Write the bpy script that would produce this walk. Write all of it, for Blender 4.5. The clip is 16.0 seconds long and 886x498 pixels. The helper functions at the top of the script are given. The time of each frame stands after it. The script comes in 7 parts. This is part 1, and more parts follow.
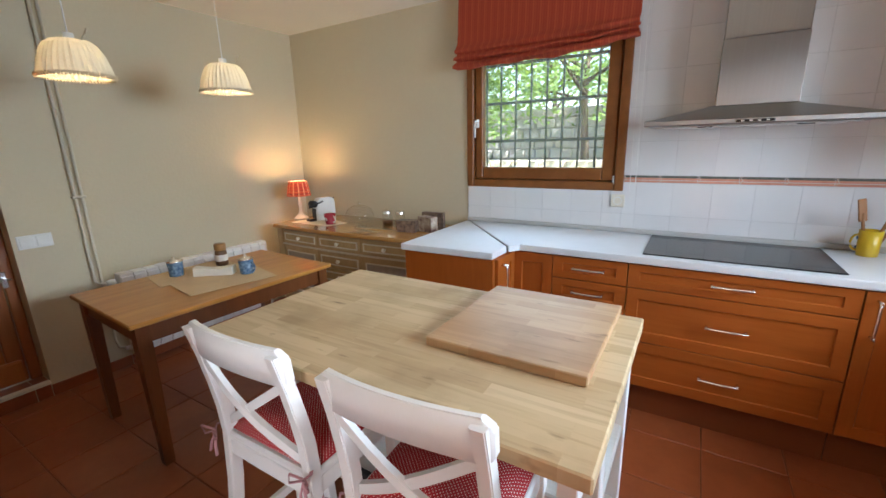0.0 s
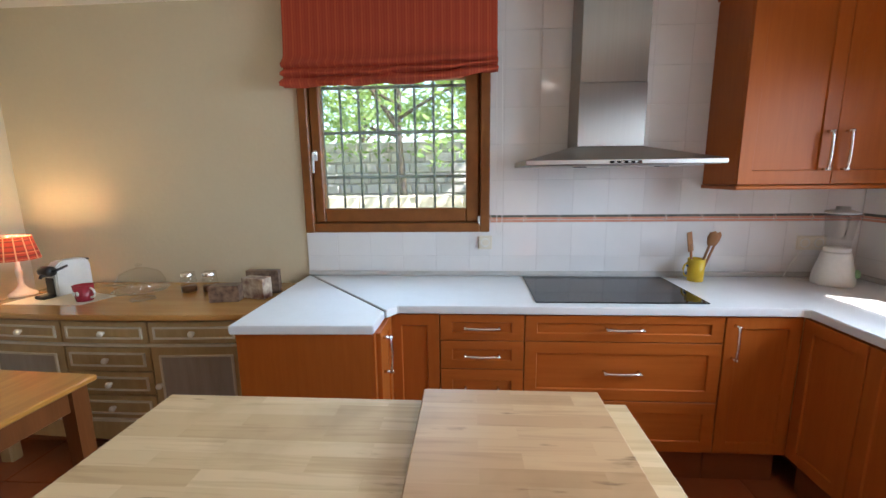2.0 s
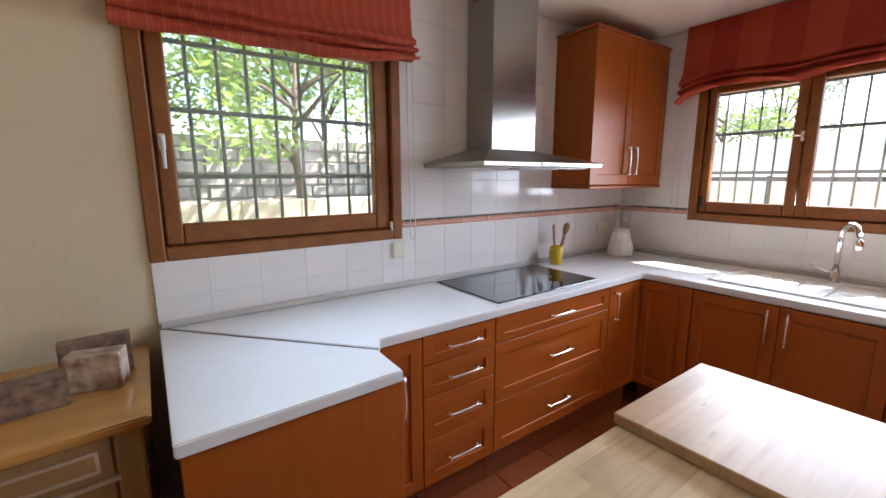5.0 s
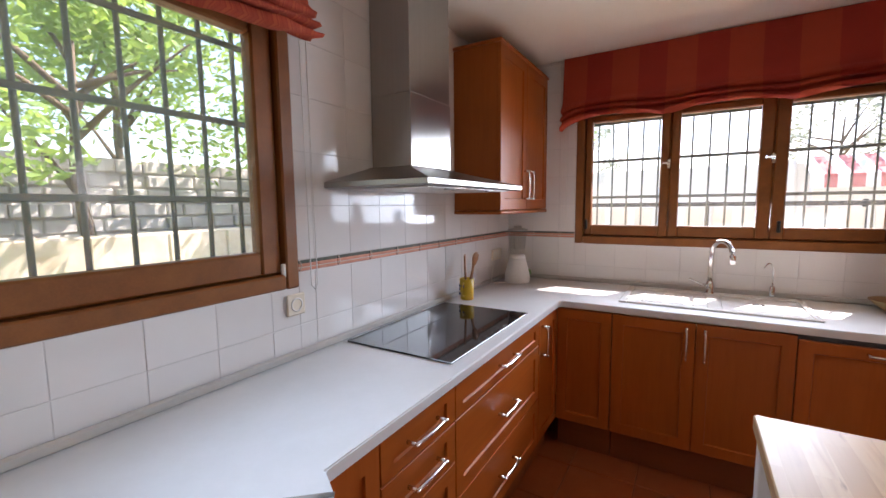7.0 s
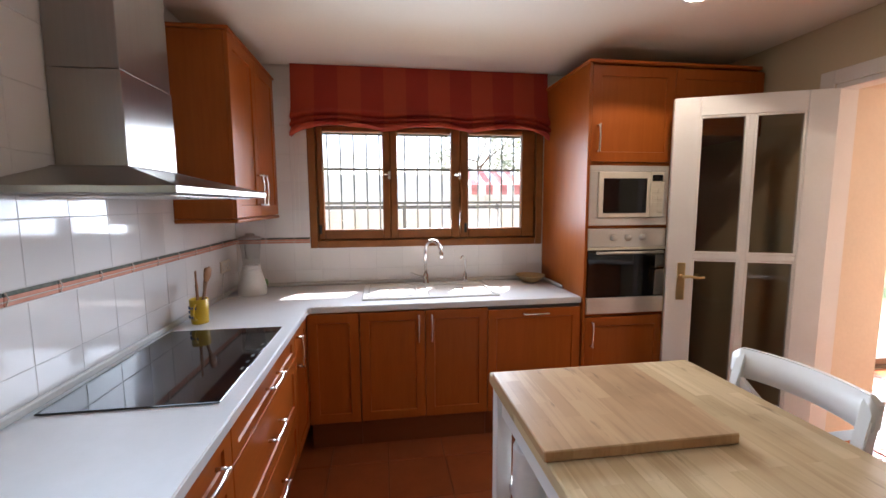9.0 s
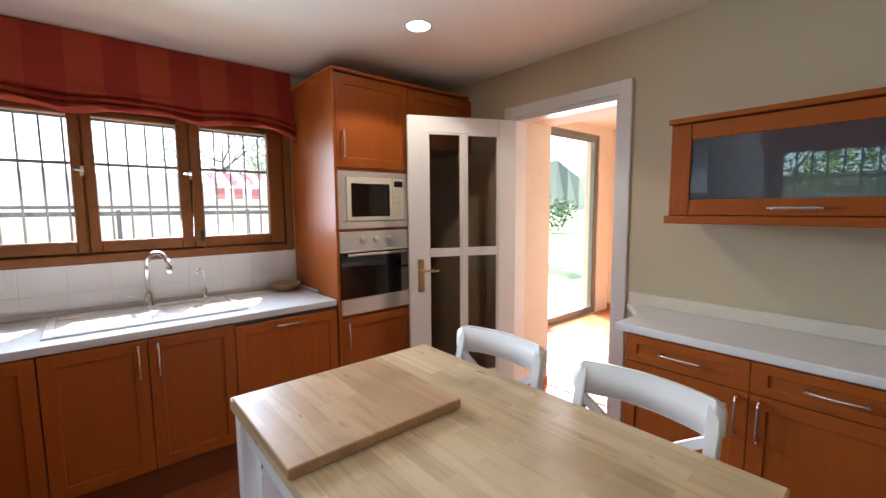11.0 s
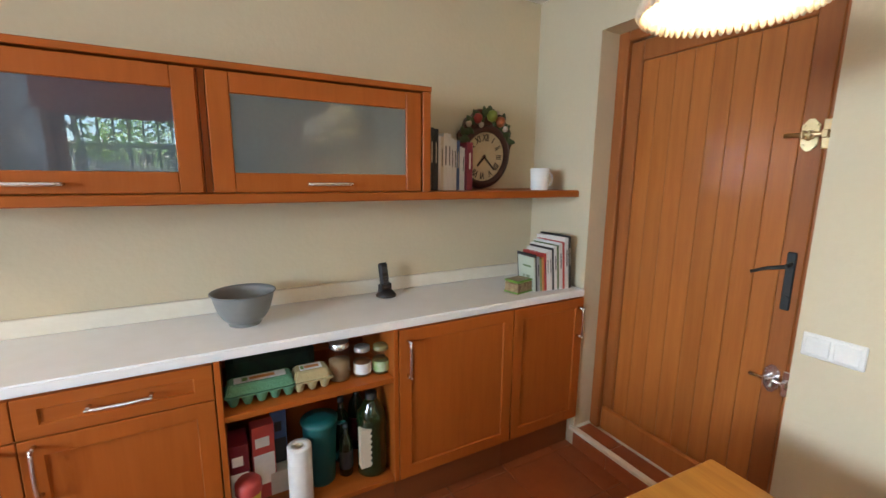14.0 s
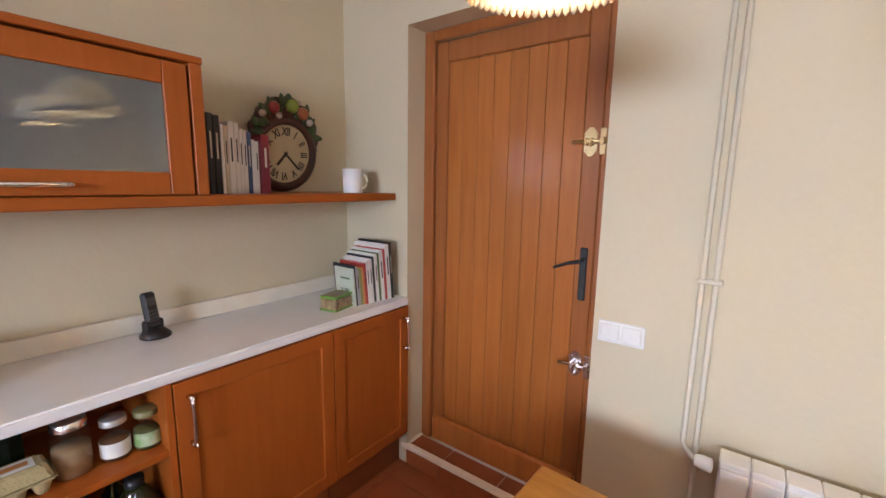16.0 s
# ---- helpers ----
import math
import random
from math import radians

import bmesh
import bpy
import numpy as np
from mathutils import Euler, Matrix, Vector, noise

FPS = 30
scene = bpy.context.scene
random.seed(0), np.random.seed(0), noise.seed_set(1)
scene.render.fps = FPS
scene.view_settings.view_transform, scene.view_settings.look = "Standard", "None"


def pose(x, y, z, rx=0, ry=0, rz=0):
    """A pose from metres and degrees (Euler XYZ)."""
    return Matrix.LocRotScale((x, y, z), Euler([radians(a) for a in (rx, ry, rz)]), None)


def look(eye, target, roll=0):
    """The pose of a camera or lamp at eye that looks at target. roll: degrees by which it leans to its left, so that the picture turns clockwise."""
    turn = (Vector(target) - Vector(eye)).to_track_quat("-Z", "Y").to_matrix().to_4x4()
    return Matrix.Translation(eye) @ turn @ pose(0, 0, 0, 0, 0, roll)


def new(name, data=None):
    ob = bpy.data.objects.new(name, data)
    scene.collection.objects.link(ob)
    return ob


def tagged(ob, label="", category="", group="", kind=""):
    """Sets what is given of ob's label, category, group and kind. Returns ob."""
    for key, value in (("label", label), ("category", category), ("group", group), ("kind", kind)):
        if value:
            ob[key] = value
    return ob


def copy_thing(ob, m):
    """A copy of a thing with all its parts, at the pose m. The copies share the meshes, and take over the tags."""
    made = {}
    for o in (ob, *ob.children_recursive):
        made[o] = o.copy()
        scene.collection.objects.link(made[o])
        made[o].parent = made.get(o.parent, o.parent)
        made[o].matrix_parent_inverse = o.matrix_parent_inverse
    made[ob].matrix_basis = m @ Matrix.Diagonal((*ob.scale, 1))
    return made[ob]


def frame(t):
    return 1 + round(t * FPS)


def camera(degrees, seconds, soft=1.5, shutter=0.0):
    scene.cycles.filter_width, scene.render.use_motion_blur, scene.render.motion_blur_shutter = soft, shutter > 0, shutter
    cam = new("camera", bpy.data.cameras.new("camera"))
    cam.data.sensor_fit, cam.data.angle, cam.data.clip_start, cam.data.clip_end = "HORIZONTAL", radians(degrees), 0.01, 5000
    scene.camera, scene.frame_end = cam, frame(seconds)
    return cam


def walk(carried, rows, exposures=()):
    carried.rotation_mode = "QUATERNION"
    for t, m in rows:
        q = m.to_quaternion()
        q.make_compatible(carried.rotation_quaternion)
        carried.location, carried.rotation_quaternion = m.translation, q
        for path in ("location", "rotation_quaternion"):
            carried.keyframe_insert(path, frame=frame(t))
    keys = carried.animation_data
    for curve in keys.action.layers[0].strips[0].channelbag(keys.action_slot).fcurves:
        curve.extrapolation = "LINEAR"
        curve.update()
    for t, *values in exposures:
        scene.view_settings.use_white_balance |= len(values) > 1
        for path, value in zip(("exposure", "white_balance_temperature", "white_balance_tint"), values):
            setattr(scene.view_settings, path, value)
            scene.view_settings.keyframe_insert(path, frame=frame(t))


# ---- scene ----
cam = camera(94.1, 16.0, shutter=0.1)
PATH = [
    (0, (-1.149, 1.673, 1.472), (-2.16, 3.328, 0.985), -1.4),
    (0.5, (-1.271, 1.77, 1.474), (-1.937, 3.602, 1.026), -1.4),
    (1, (-1.338, 1.86, 1.493), (-1.637, 3.789, 1.061), -1.5),
    (1.5, (-1.456, 1.998, 1.489), (-1.611, 3.957, 1.115), -0.7),
    (2, (-1.649, 2.071, 1.497), (-1.777, 4.035, 1.146), -0.7),
    (2.5, (-1.929, 2.095, 1.493), (-2.039, 4.057, 1.12), -0.7),
    (3, (-2.105, 2.172, 1.471), (-2.143, 4.136, 1.092), -0.1),
    (3.5, (-2.243, 2.254, 1.475), (-1.983, 4.201, 1.097), 0.4),
    (4, (-2.433, 2.255, 1.489), (-1.845, 4.128, 1.109), -1.1),
    (4.2, (-2.545, 2.312, 1.499), (-1.785, 4.119, 1.107), -0.4),
    (6.3, (-2.647, 2.989, 1.458), (-1.249, 4.398, 1.209), -1.8),
    (6.5, (-2.603, 3.059, 1.466), (-1.139, 4.401, 1.227), -1.3),
    (7, (-2.553, 3.242, 1.46), (-0.851, 4.272, 1.254), -0.6),
    (7.5, (-2.587, 3.368, 1.491), (-0.72, 4.047, 1.257), -0.5),
    (8, (-2.59, 3.367, 1.49), (-0.645, 3.761, 1.245), -0.4),
    (8.5, (-2.603, 3.397, 1.501), (-0.617, 3.449, 1.264), -0.5),
    (9, (-2.618, 3.447, 1.503), (-0.65, 3.159, 1.286), -0.3),
    (11.3, (-2.624, 3.342, 1.485), (-1.219, 1.932, 1.294), -0.3),
    (11.5, (-2.631, 3.313, 1.474), (-1.306, 1.827, 1.287), -0.2),
    (12, (-2.668, 3.192, 1.482), (-1.607, 1.51, 1.269), -0.5),
    (12.5, (-2.701, 3.06, 1.488), (-2.013, 1.198, 1.241), -0.9),
    (13, (-2.68, 2.985, 1.511), (-2.446, 1.021, 1.22), -1.0),
    (13.5, (-2.7, 2.966, 1.49), (-3.126, 1.039, 1.165), -0.6),
    (14, (-2.77, 2.951, 1.516), (-3.716, 1.224, 1.168), 0.6),
    (14.5, (-2.835, 2.947, 1.517), (-3.996, 1.354, 1.181), 0.9),
    (15, (-2.913, 2.935, 1.51), (-4.209, 1.447, 1.18), 1.3),
    (15.5, (-2.959, 2.859, 1.505), (-4.418, 1.531, 1.179), 1.3),
    (16, (-2.943, 2.79, 1.502), (-4.527, 1.61, 1.187), 1.0),
]
LIGHT = ((0, 2.40, 6150, 13), (2, 2.38, 6200, 14), (4, 2.42, 6450, 17), (6.3, 2.12, 6650, 24), (8, 2.15, 6750, 24), (9.2, 2.25, 6550, 20), (11.3, 2.38, 6150, 16), (12.2, 2.48, 6000, 10),
         (13, 2.95, 5950, 5), (13.6, 3.1, 6450, 11), (14.2, 3.45, 6250, 15), (15, 3.45, 6200, 22), (16, 3.4, 6300, 26))
walk(cam, [(t, look(eye, target, roll)) for t, eye, target, roll in PATH], LIGHT)

# ---- world, sun and large lights ----
SUN = Vector((0.58, -0.29, 0.80)).normalized()
world = bpy.data.worlds.new("sky")
scene.world = world
world.use_nodes = True
wn = world.node_tree.nodes
sky = wn.new("ShaderNodeTexSky")
sky.sky_type = "NISHITA"
sky.sun_disc = False
sky.sun_elevation = math.asin(SUN.z)
sky.sun_rotation = math.atan2(SUN.x, SUN.y)
wn["Background"].inputs["Strength"].default_value = 0.14
world.node_tree.links.new(sky.outputs[0], wn["Background"].inputs["Color"])


def lamp(name, kind, m, energy, colour, size=0.1, size_y=None):
    data = bpy.data.lights.new(name, kind)
    data.energy, data.color = energy, colour
    if kind == "AREA":
        data.shape, data.size, data.size_y = "RECTANGLE", size, size_y or size
        data.spread = radians(125)
    elif kind == "SUN":
        data.angle = size
    else:
        data.shadow_soft_size = size
    ob = new(name, data)
    ob.matrix_world = m
    return ob


lamp("sun", "SUN", look(SUN * 20, (0, 0, 0)), 4.5, (1, 0.95, 0.87), radians(0.5))
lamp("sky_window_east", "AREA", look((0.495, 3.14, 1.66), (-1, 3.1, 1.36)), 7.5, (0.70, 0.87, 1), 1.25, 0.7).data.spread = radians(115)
lamp("sky_window_north", "AREA", look((-2.085, 4.41, 1.72), (-2.05, 3.3, 0.45)), 0.6, (0.58, 0.80, 1), 0.92, 0.30).data.spread = radians(85)
lamp("sky_sunroom", "AREA", look((0.30, -1.3, 1.25), (-1.2, -0.80, 0.75)), 30, (0.92, 0.95, 1), 1.5, 1.9).data.spread = radians(120)

# ---- materials ----
MATS = {}


def mat(name, colour, rough=0.5, metal=0.0, colour2=None, scale=8.0, stretch=(1, 1, 1), bump=0.0, bump_scale=60.0,
        grain=None, rand=0.0, emit=None, transmit=0.0, coat=0.0, spec=0.5, detail=4.0, rough_var=0.0):
    """Principled material with two scales of noise; grain: stretch of the fine noise."""
    m = bpy.data.materials.new(name)
    m.use_nodes = True
    nt = m.node_tree
    n, l = nt.nodes, nt.links
    b = n["Principled BSDF"]
    b.inputs["Roughness"].default_value = rough
    b.inputs["Metallic"].default_value = metal
    b.inputs["Specular IOR Level"].default_value = spec
    b.inputs["Transmission Weight"].default_value = transmit
    b.inputs["Coat Weight"].default_value = coat
    tc = n.new("ShaderNodeTexCoord")
    mp = n.new("ShaderNodeMapping")
    mp.inputs["Scale"].default_value = stretch
    l.new(tc.outputs["Object"], mp.inputs["Vector"])
    vec = mp.outputs[0]
    info = None
    if rand:
        info = n.new("ShaderNodeObjectInfo")
        add = n.new("ShaderNodeVectorMath")
        add.operation = "MULTIPLY_ADD"
        add.inputs[1].default_value = (37, 23, 51)
        l.new(info.outputs["Random"], add.inputs[0])
        l.new(vec, add.inputs[2])
        vec = add.outputs[0]
    big = n.new("ShaderNodeTexNoise")
    big.inputs["Scale"].default_value, big.inputs["Detail"].default_value = scale, detail
    l.new(vec, big.inputs["Vector"])
    fine = n.new("ShaderNodeTexNoise")
    fine.inputs["Scale"].default_value, fine.inputs["Detail"].default_value = bump_scale, 3.0
    l.new(vec, fine.inputs["Vector"])
    mix = n.new("ShaderNodeMix")
    mix.data_type = "RGBA"
    c2 = colour2 or tuple(c * 0.88 for c in colour)
    mix.inputs[6].default_value = (*colour, 1)
    mix.inputs[7].default_value = (*c2, 1)
    blend = n.new("ShaderNodeMath")
    blend.operation = "MULTIPLY_ADD"
    blend.inputs[1].default_value = 0.7
    half = n.new("ShaderNodeMath")
    half.operation = "MULTIPLY"
    half.inputs[1].default_value = 0.3
    l.new(fine.outputs["Fac"], half.inputs[0])
    l.new(big.outputs["Fac"], blend.inputs[0])
    l.new(half.outputs[0], blend.inputs[2])
    ramp = n.new("ShaderNodeMapRange")
    ramp.inputs[1].default_value, ramp.inputs[2].default_value = 0.32, 0.68
    l.new(blend.outputs[0], ramp.inputs[0])
    l.new(ramp.outputs[0], mix.inputs[0])
    out = mix.outputs[2]
    if rand:
        hsv = n.new("ShaderNodeHueSaturation")
        mr = n.new("ShaderNodeMapRange")
        mr.inputs[3].default_value, mr.inputs[4].default_value = 1 - rand, 1 + rand
        l.new(info.outputs["Random"], mr.inputs[0])
        l.new(mr.outputs[0], hsv.inputs["Value"])
        l.new(out, hsv.inputs["Color"])
        out = hsv.outputs[0]
    l.new(out, b.inputs["Base Color"])
    if rough_var:
        rv = n.new("ShaderNodeMapRange")
        rv.inputs[3].default_value, rv.inputs[4].default_value = max(rough - rough_var, 0.02), rough + rough_var
        l.new(big.outputs["Fac"], rv.inputs[0])
        l.new(rv.outputs[0], b.inputs["Roughness"])
    if bump:
        bp = n.new("ShaderNodeBump")
        bp.inputs["Strength"].default_value, bp.inputs["Distance"].default_value = bump, 0.01
        l.new(fine.outputs["Fac"], bp.inputs["Height"])
        l.new(bp.outputs[0], b.inputs["Normal"])
    if emit:
        b.inputs["Emission Color"].default_value = (*emit[:3], 1)
        b.inputs["Emission Strength"].default_value = emit[3]
    MATS[name] = m
    return m


def glass_mat(name, tint, rough=0.0, gloss=1.0, haze=0.0):
    """Clear pane: transparent with a Fresnel gloss; the translucent share imitates the glare haze of a bright window.
    """
    m = bpy.data.materials.new(name)
    m.use_nodes = True
    nt = m.node_tree
    n, l = nt.nodes, nt.links
    n.remove(n["Principled BSDF"])
    tr, gl, mx, lw = (n.new(k) for k in ("ShaderNodeBsdfTransparent", "ShaderNodeBsdfGlossy", "ShaderNodeMixShader", "ShaderNodeLayerWeight"))
    tr.inputs[0].default_value = (*tint, 1)
    gl.inputs["Roughness"].default_value = rough
    lw.inputs[0].default_value = 0.5
    pw = n.new("ShaderNodeMath")
    pw.operation = "POWER"
    pw.inputs[1].default_value = 5.0
    ad = n.new("ShaderNodeMath")
    ad.operation = "MULTIPLY_ADD"
    ad.inputs[1].default_value, ad.inputs[2].default_value = 0.5 * gloss, 0.035 * gloss
    l.new(lw.outputs["Facing"], pw.inputs[0])
    l.new(pw.outputs[0], ad.inputs[0])
    l.new(ad.outputs[0], mx.inputs[0])
    l.new(gl.outputs[0], mx.inputs[2])
    l.new(mx.outputs[0], n["Material Output"].inputs[0])
    if haze:
        tl, dm, nz, mr = (n.new(k) for k in ("ShaderNodeBsdfTranslucent", "ShaderNodeMixShader", "ShaderNodeTexNoise", "ShaderNodeMapRange"))
        tl.inputs[0].default_value = (0.9, 0.9, 0.88, 1)
        nz.inputs["Scale"].default_value, nz.inputs["Detail"].default_value = 6, 5
        mr.inputs[3].default_value, mr.inputs[4].default_value = haze * 0.5, haze * 1.5
        l.new(nz.outputs["Fac"], mr.inputs[0])
        l.new(mr.outputs[0], dm.inputs[0])
        l.new(tr.outputs[0], dm.inputs[1])
        l.new(tl.outputs[0], dm.inputs[2])
        l.new(dm.outputs[0], mx.inputs[1])
    else:
        l.new(tr.outputs[0], mx.inputs[1])
    return m


def stripes_mat(name, c1, c2, period, axis=0, rough=0.9, c3=None, fine=0.0, share=0.5):
    """Woven cloth in stripes along one local axis, optional fine second stripe."""
    m = mat(name, c1, rough, bump=0.25, bump_scale=350, scale=5)
    nt = m.node_tree
    n, l = nt.nodes, nt.links
    tc = n.new("ShaderNodeTexCoord")
    sep = n.new("ShaderNodeSeparateXYZ")
    l.new(tc.outputs["Object"], sep.inputs[0])

    def band(per, sh):
        d = n.new("ShaderNodeMath")
        d.operation = "DIVIDE"
        d.inputs[1].default_value = per
        l.new(sep.outputs[axis], d.inputs[0])
        f = n.new("ShaderNodeMath")
        f.operation = "FRACT"
        l.new(d.outputs[0], f.inputs[0])
        g = n.new("ShaderNodeMath")
        g.operation = "LESS_THAN"
        g.inputs[1].default_value = sh
        l.new(f.outputs[0], g.inputs[0])
        return g.outputs[0]

    src = n["Principled BSDF"].inputs["Base Color"].links[0].from_socket
    mx = n.new("ShaderNodeMix")
    mx.data_type = "RGBA"
    l.new(band(period, share), mx.inputs[0])
    l.new(src, mx.inputs[6])
    mx.inputs[7].default_value = (*c2, 1)
    out = mx.outputs[2]
    if c3:
        m3 = n.new("ShaderNodeMix")
        m3.data_type = "RGBA"
        l.new(band(fine, 0.3), m3.inputs[0])
        l.new(out, m3.inputs[6])
        m3.inputs[7].default_value = (*c3, 1)
        out = m3.outputs[2]
    l.new(out, n["Principled BSDF"].inputs["Base Color"])
    return m


def planks_mat(name, c1, c2, c3, rough, length=0.55, width=0.042, axis=0, coat=0.0):
    """Butcher-block wood: staves of mixed tone in a running bond, with grain along them."""
    m = mat(name, c1, rough, coat=coat)
    nt = m.node_tree
    n, l = nt.nodes, nt.links
    b = n["Principled BSDF"]
    tc = n.new("ShaderNodeTexCoord")
    mp = n.new("ShaderNodeMapping")
    if axis == 1:
        mp.inputs["Rotation"].default_value = (0, 0, radians(90))
    l.new(tc.outputs["Object"], mp.inputs[0])
    br = n.new("ShaderNodeTexBrick")
    br.offset, br.offset_frequency = 0.37, 2
    br.inputs["Scale"].default_value = 1.0
    br.inputs["Brick Width"].default_value, br.inputs["Row Height"].default_value = length, width
    br.inputs["Mortar Size"].default_value = 0.0004
    br.inputs["Color1"].default_value, br.inputs["Color2"].default_value = (0, 0, 0, 1), (1, 1, 1, 1)
    br.inputs["Mortar"].default_value = (0.5, 0.5, 0.5, 1)
    l.new(mp.outputs[0], br.inputs["Vector"])
    mg = n.new("ShaderNodeMapping")
    mg.inputs["Scale"].default_value = (3.5, 55, 20)
    l.new(mp.outputs[0], mg.inputs[0])
    off = n.new("ShaderNodeVectorMath")
    off.operation = "MULTIPLY_ADD"
    off.inputs[1].default_value = (9, 0, 7)
    l.new(br.outputs["Color"], off.inputs[0])
    l.new(mg.outputs[0], off.inputs[2])
    gr = n.new("ShaderNodeTexNoise")
    gr.inputs["Scale"].default_value, gr.inputs["Detail"].default_value, gr.inputs["Distortion"].default_value = 1.0, 6.0, 0.6
    l.new(off.outputs[0], gr.inputs[0])
    stain = n.new("ShaderNodeTexNoise")
    stain.inputs["Scale"].default_value, stain.inputs["Detail"].default_value = 3.5, 5.0
    l.new(tc.outputs["Object"], stain.inputs[0])
    a = n.new("ShaderNodeMix")
    a.data_type = "RGBA"
    a.inputs[6].default_value, a.inputs[7].default_value = (*c1, 1), (*c2, 1)
    l.new(br.outputs["Color"], a.inputs[0])
    e = n.new("ShaderNodeMix")
    e.data_type = "RGBA"
    e.inputs[7].default_value = (*c3, 1)
    l.new(a.outputs[2], e.inputs[6])
    mr = n.new("ShaderNodeMapRange")
    mr.inputs[1].default_value, mr.inputs[2].default_value, mr.inputs[4].default_value = 0.50, 0.82, 0.55
    l.new(gr.outputs["Fac"], mr.inputs[0])
    l.new(mr.outputs[0], e.inputs[0])
    s = n.new("ShaderNodeMix")
    s.data_type = "RGBA"
    s.inputs[7].default_value = tuple(c * 0.72 for c in c3) + (1,)
    ms = n.new("ShaderNodeMapRange")
    ms.inputs[1].default_value, ms.inputs[2].default_value, ms.inputs[4].default_value = 0.53, 0.72, 0.38
    l.new(stain.outputs["Fac"], ms.inputs[0])
    l.new(ms.outputs[0], s.inputs[0])
    l.new(e.outputs[2], s.inputs[6])
    # short dark knots and cuts along the grain
    mk = n.new("ShaderNodeMapping")
    mk.inputs["Scale"].default_value = (7, 34, 10)
    l.new(mp.outputs[0], mk.inputs[0])
    kn = n.new("ShaderNodeTexNoise")
    kn.inputs["Scale"].default_value, kn.inputs["Detail"].default_value = 1.0, 4.0
    l.new(mk.outputs[0], kn.inputs[0])
    km = n.new("ShaderNodeMapRange")
    km.inputs[1].default_value, km.inputs[2].default_value, km.inputs[4].default_value = 0.66, 0.76, 0.75
    l.new(kn.outputs["Fac"], km.inputs[0])
    k = n.new("ShaderNodeMix")
    k.data_type = "RGBA"
    k.inputs[7].default_value = tuple(c * 0.6 for c in c3) + (1,)
    l.new(km.outputs[0], k.inputs[0])
    l.new(s.outputs[2], k.inputs[6])
    l.new(k.outputs[2], b.inputs["Base Color"])
    bp = n.new("ShaderNodeBump")
    bp.inputs["Strength"].default_value, bp.inputs["Distance"].default_value = 0.12, 0.002
    l.new(gr.outputs["Fac"], bp.inputs["Height"])
    l.new(bp.outputs[0], b.inputs["Normal"])
    return m


CHERRY = mat("cherry_veneer", (0.37, 0.095, 0.014), 0.40, colour2=(0.32, 0.077, 0.011), scale=3, stretch=(14, 14, 1.1), bump=0.04, bump_scale=9, rand=0.05, spec=0.22)
CHERRY_H = mat("cherry_veneer_across", (0.37, 0.095, 0.014), 0.40, colour2=(0.32, 0.077, 0.011), scale=3, stretch=(1.1, 14, 14), bump=0.04, bump_scale=9, rand=0.05, spec=0.22)
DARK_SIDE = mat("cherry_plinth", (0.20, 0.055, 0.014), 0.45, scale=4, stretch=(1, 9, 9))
WALL = mat("beige_paint", (0.60, 0.522, 0.362), 0.75, colour2=(0.57, 0.49, 0.335), scale=1.3, bump=0.12, bump_scale=45, detail=6)
PEACH = mat("peach_paint", (0.80, 0.68, 0.53), 0.8, scale=2, bump=0.1, bump_scale=50)
CEIL = mat("ceiling_paint", (0.87, 0.83, 0.735), 0.85, colour2=(0.84, 0.795, 0.70), scale=1.0, bump=0.06, bump_scale=50)
TERRA = mat("terracotta_tile", (0.31, 0.082, 0.026), 0.36, colour2=(0.25, 0.062, 0.019), scale=7, bump=0.03, bump_scale=30, rand=0.06, rough_var=0.04)
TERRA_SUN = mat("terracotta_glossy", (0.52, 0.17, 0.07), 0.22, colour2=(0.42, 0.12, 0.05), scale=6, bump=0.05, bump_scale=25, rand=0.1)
GROUT = mat("grout", (0.21, 0.070, 0.032), 0.9, scale=20, bump=0.3, bump_scale=120)
TILEW = mat("white_glazed_tile", (0.76, 0.75, 0.735), 0.07, colour2=(0.72, 0.71, 0.70), scale=3, bump=0.03, bump_scale=9, rand=0.025, spec=0.45)
GROUTW = mat("pale_grout", (0.66, 0.65, 0.635), 0.9, scale=15)
BORDER_RED = mat("border_terracotta_glaze", (0.62, 0.25, 0.17), 0.2, colour2=(0.70, 0.36, 0.27), scale=25, rand=0.06)
BORDER_GREEN = mat("border_green_glaze", (0.07, 0.10, 0.085), 0.2, colour2=(0.22, 0.22, 0.18), scale=40)
BORDER_CREAM = mat("border_cream_glaze", (0.72, 0.62, 0.52), 0.2)
COUNTER = mat("white_laminate", (0.80, 0.80, 0.795), 0.30, colour2=(0.76, 0.755, 0.74), scale=14, bump=0.02, bump_scale=300)
STRIP = mat("grey_trim_strip", (0.52, 0.51, 0.48), 0.4, scale=6)
STEEL = mat("brushed_steel", (0.36, 0.34, 0.315), 0.30, 1.0, colour2=(0.335, 0.315, 0.29), scale=2, stretch=(60, 60, 1), bump=0.012, bump_scale=6)
STEEL_PALE = mat("satin_steel_panel", (0.72, 0.70, 0.66), 0.36, 0.55, scale=4, stretch=(1, 40, 1))


def brushed(m, share, turn):
    """Vertical brushing: spreads reflections sideways."""
    n, l = m.node_tree.nodes, m.node_tree.links
    tg = n.new("ShaderNodeTangent")
    tg.direction_type, tg.axis = "RADIAL", "Z"
    b = n["Principled BSDF"]
    b.inputs["Anisotropic"].default_value, b.inputs["Anisotropic Rotation"].default_value = share, turn
    l.new(tg.outputs[0], b.inputs["Tangent"])


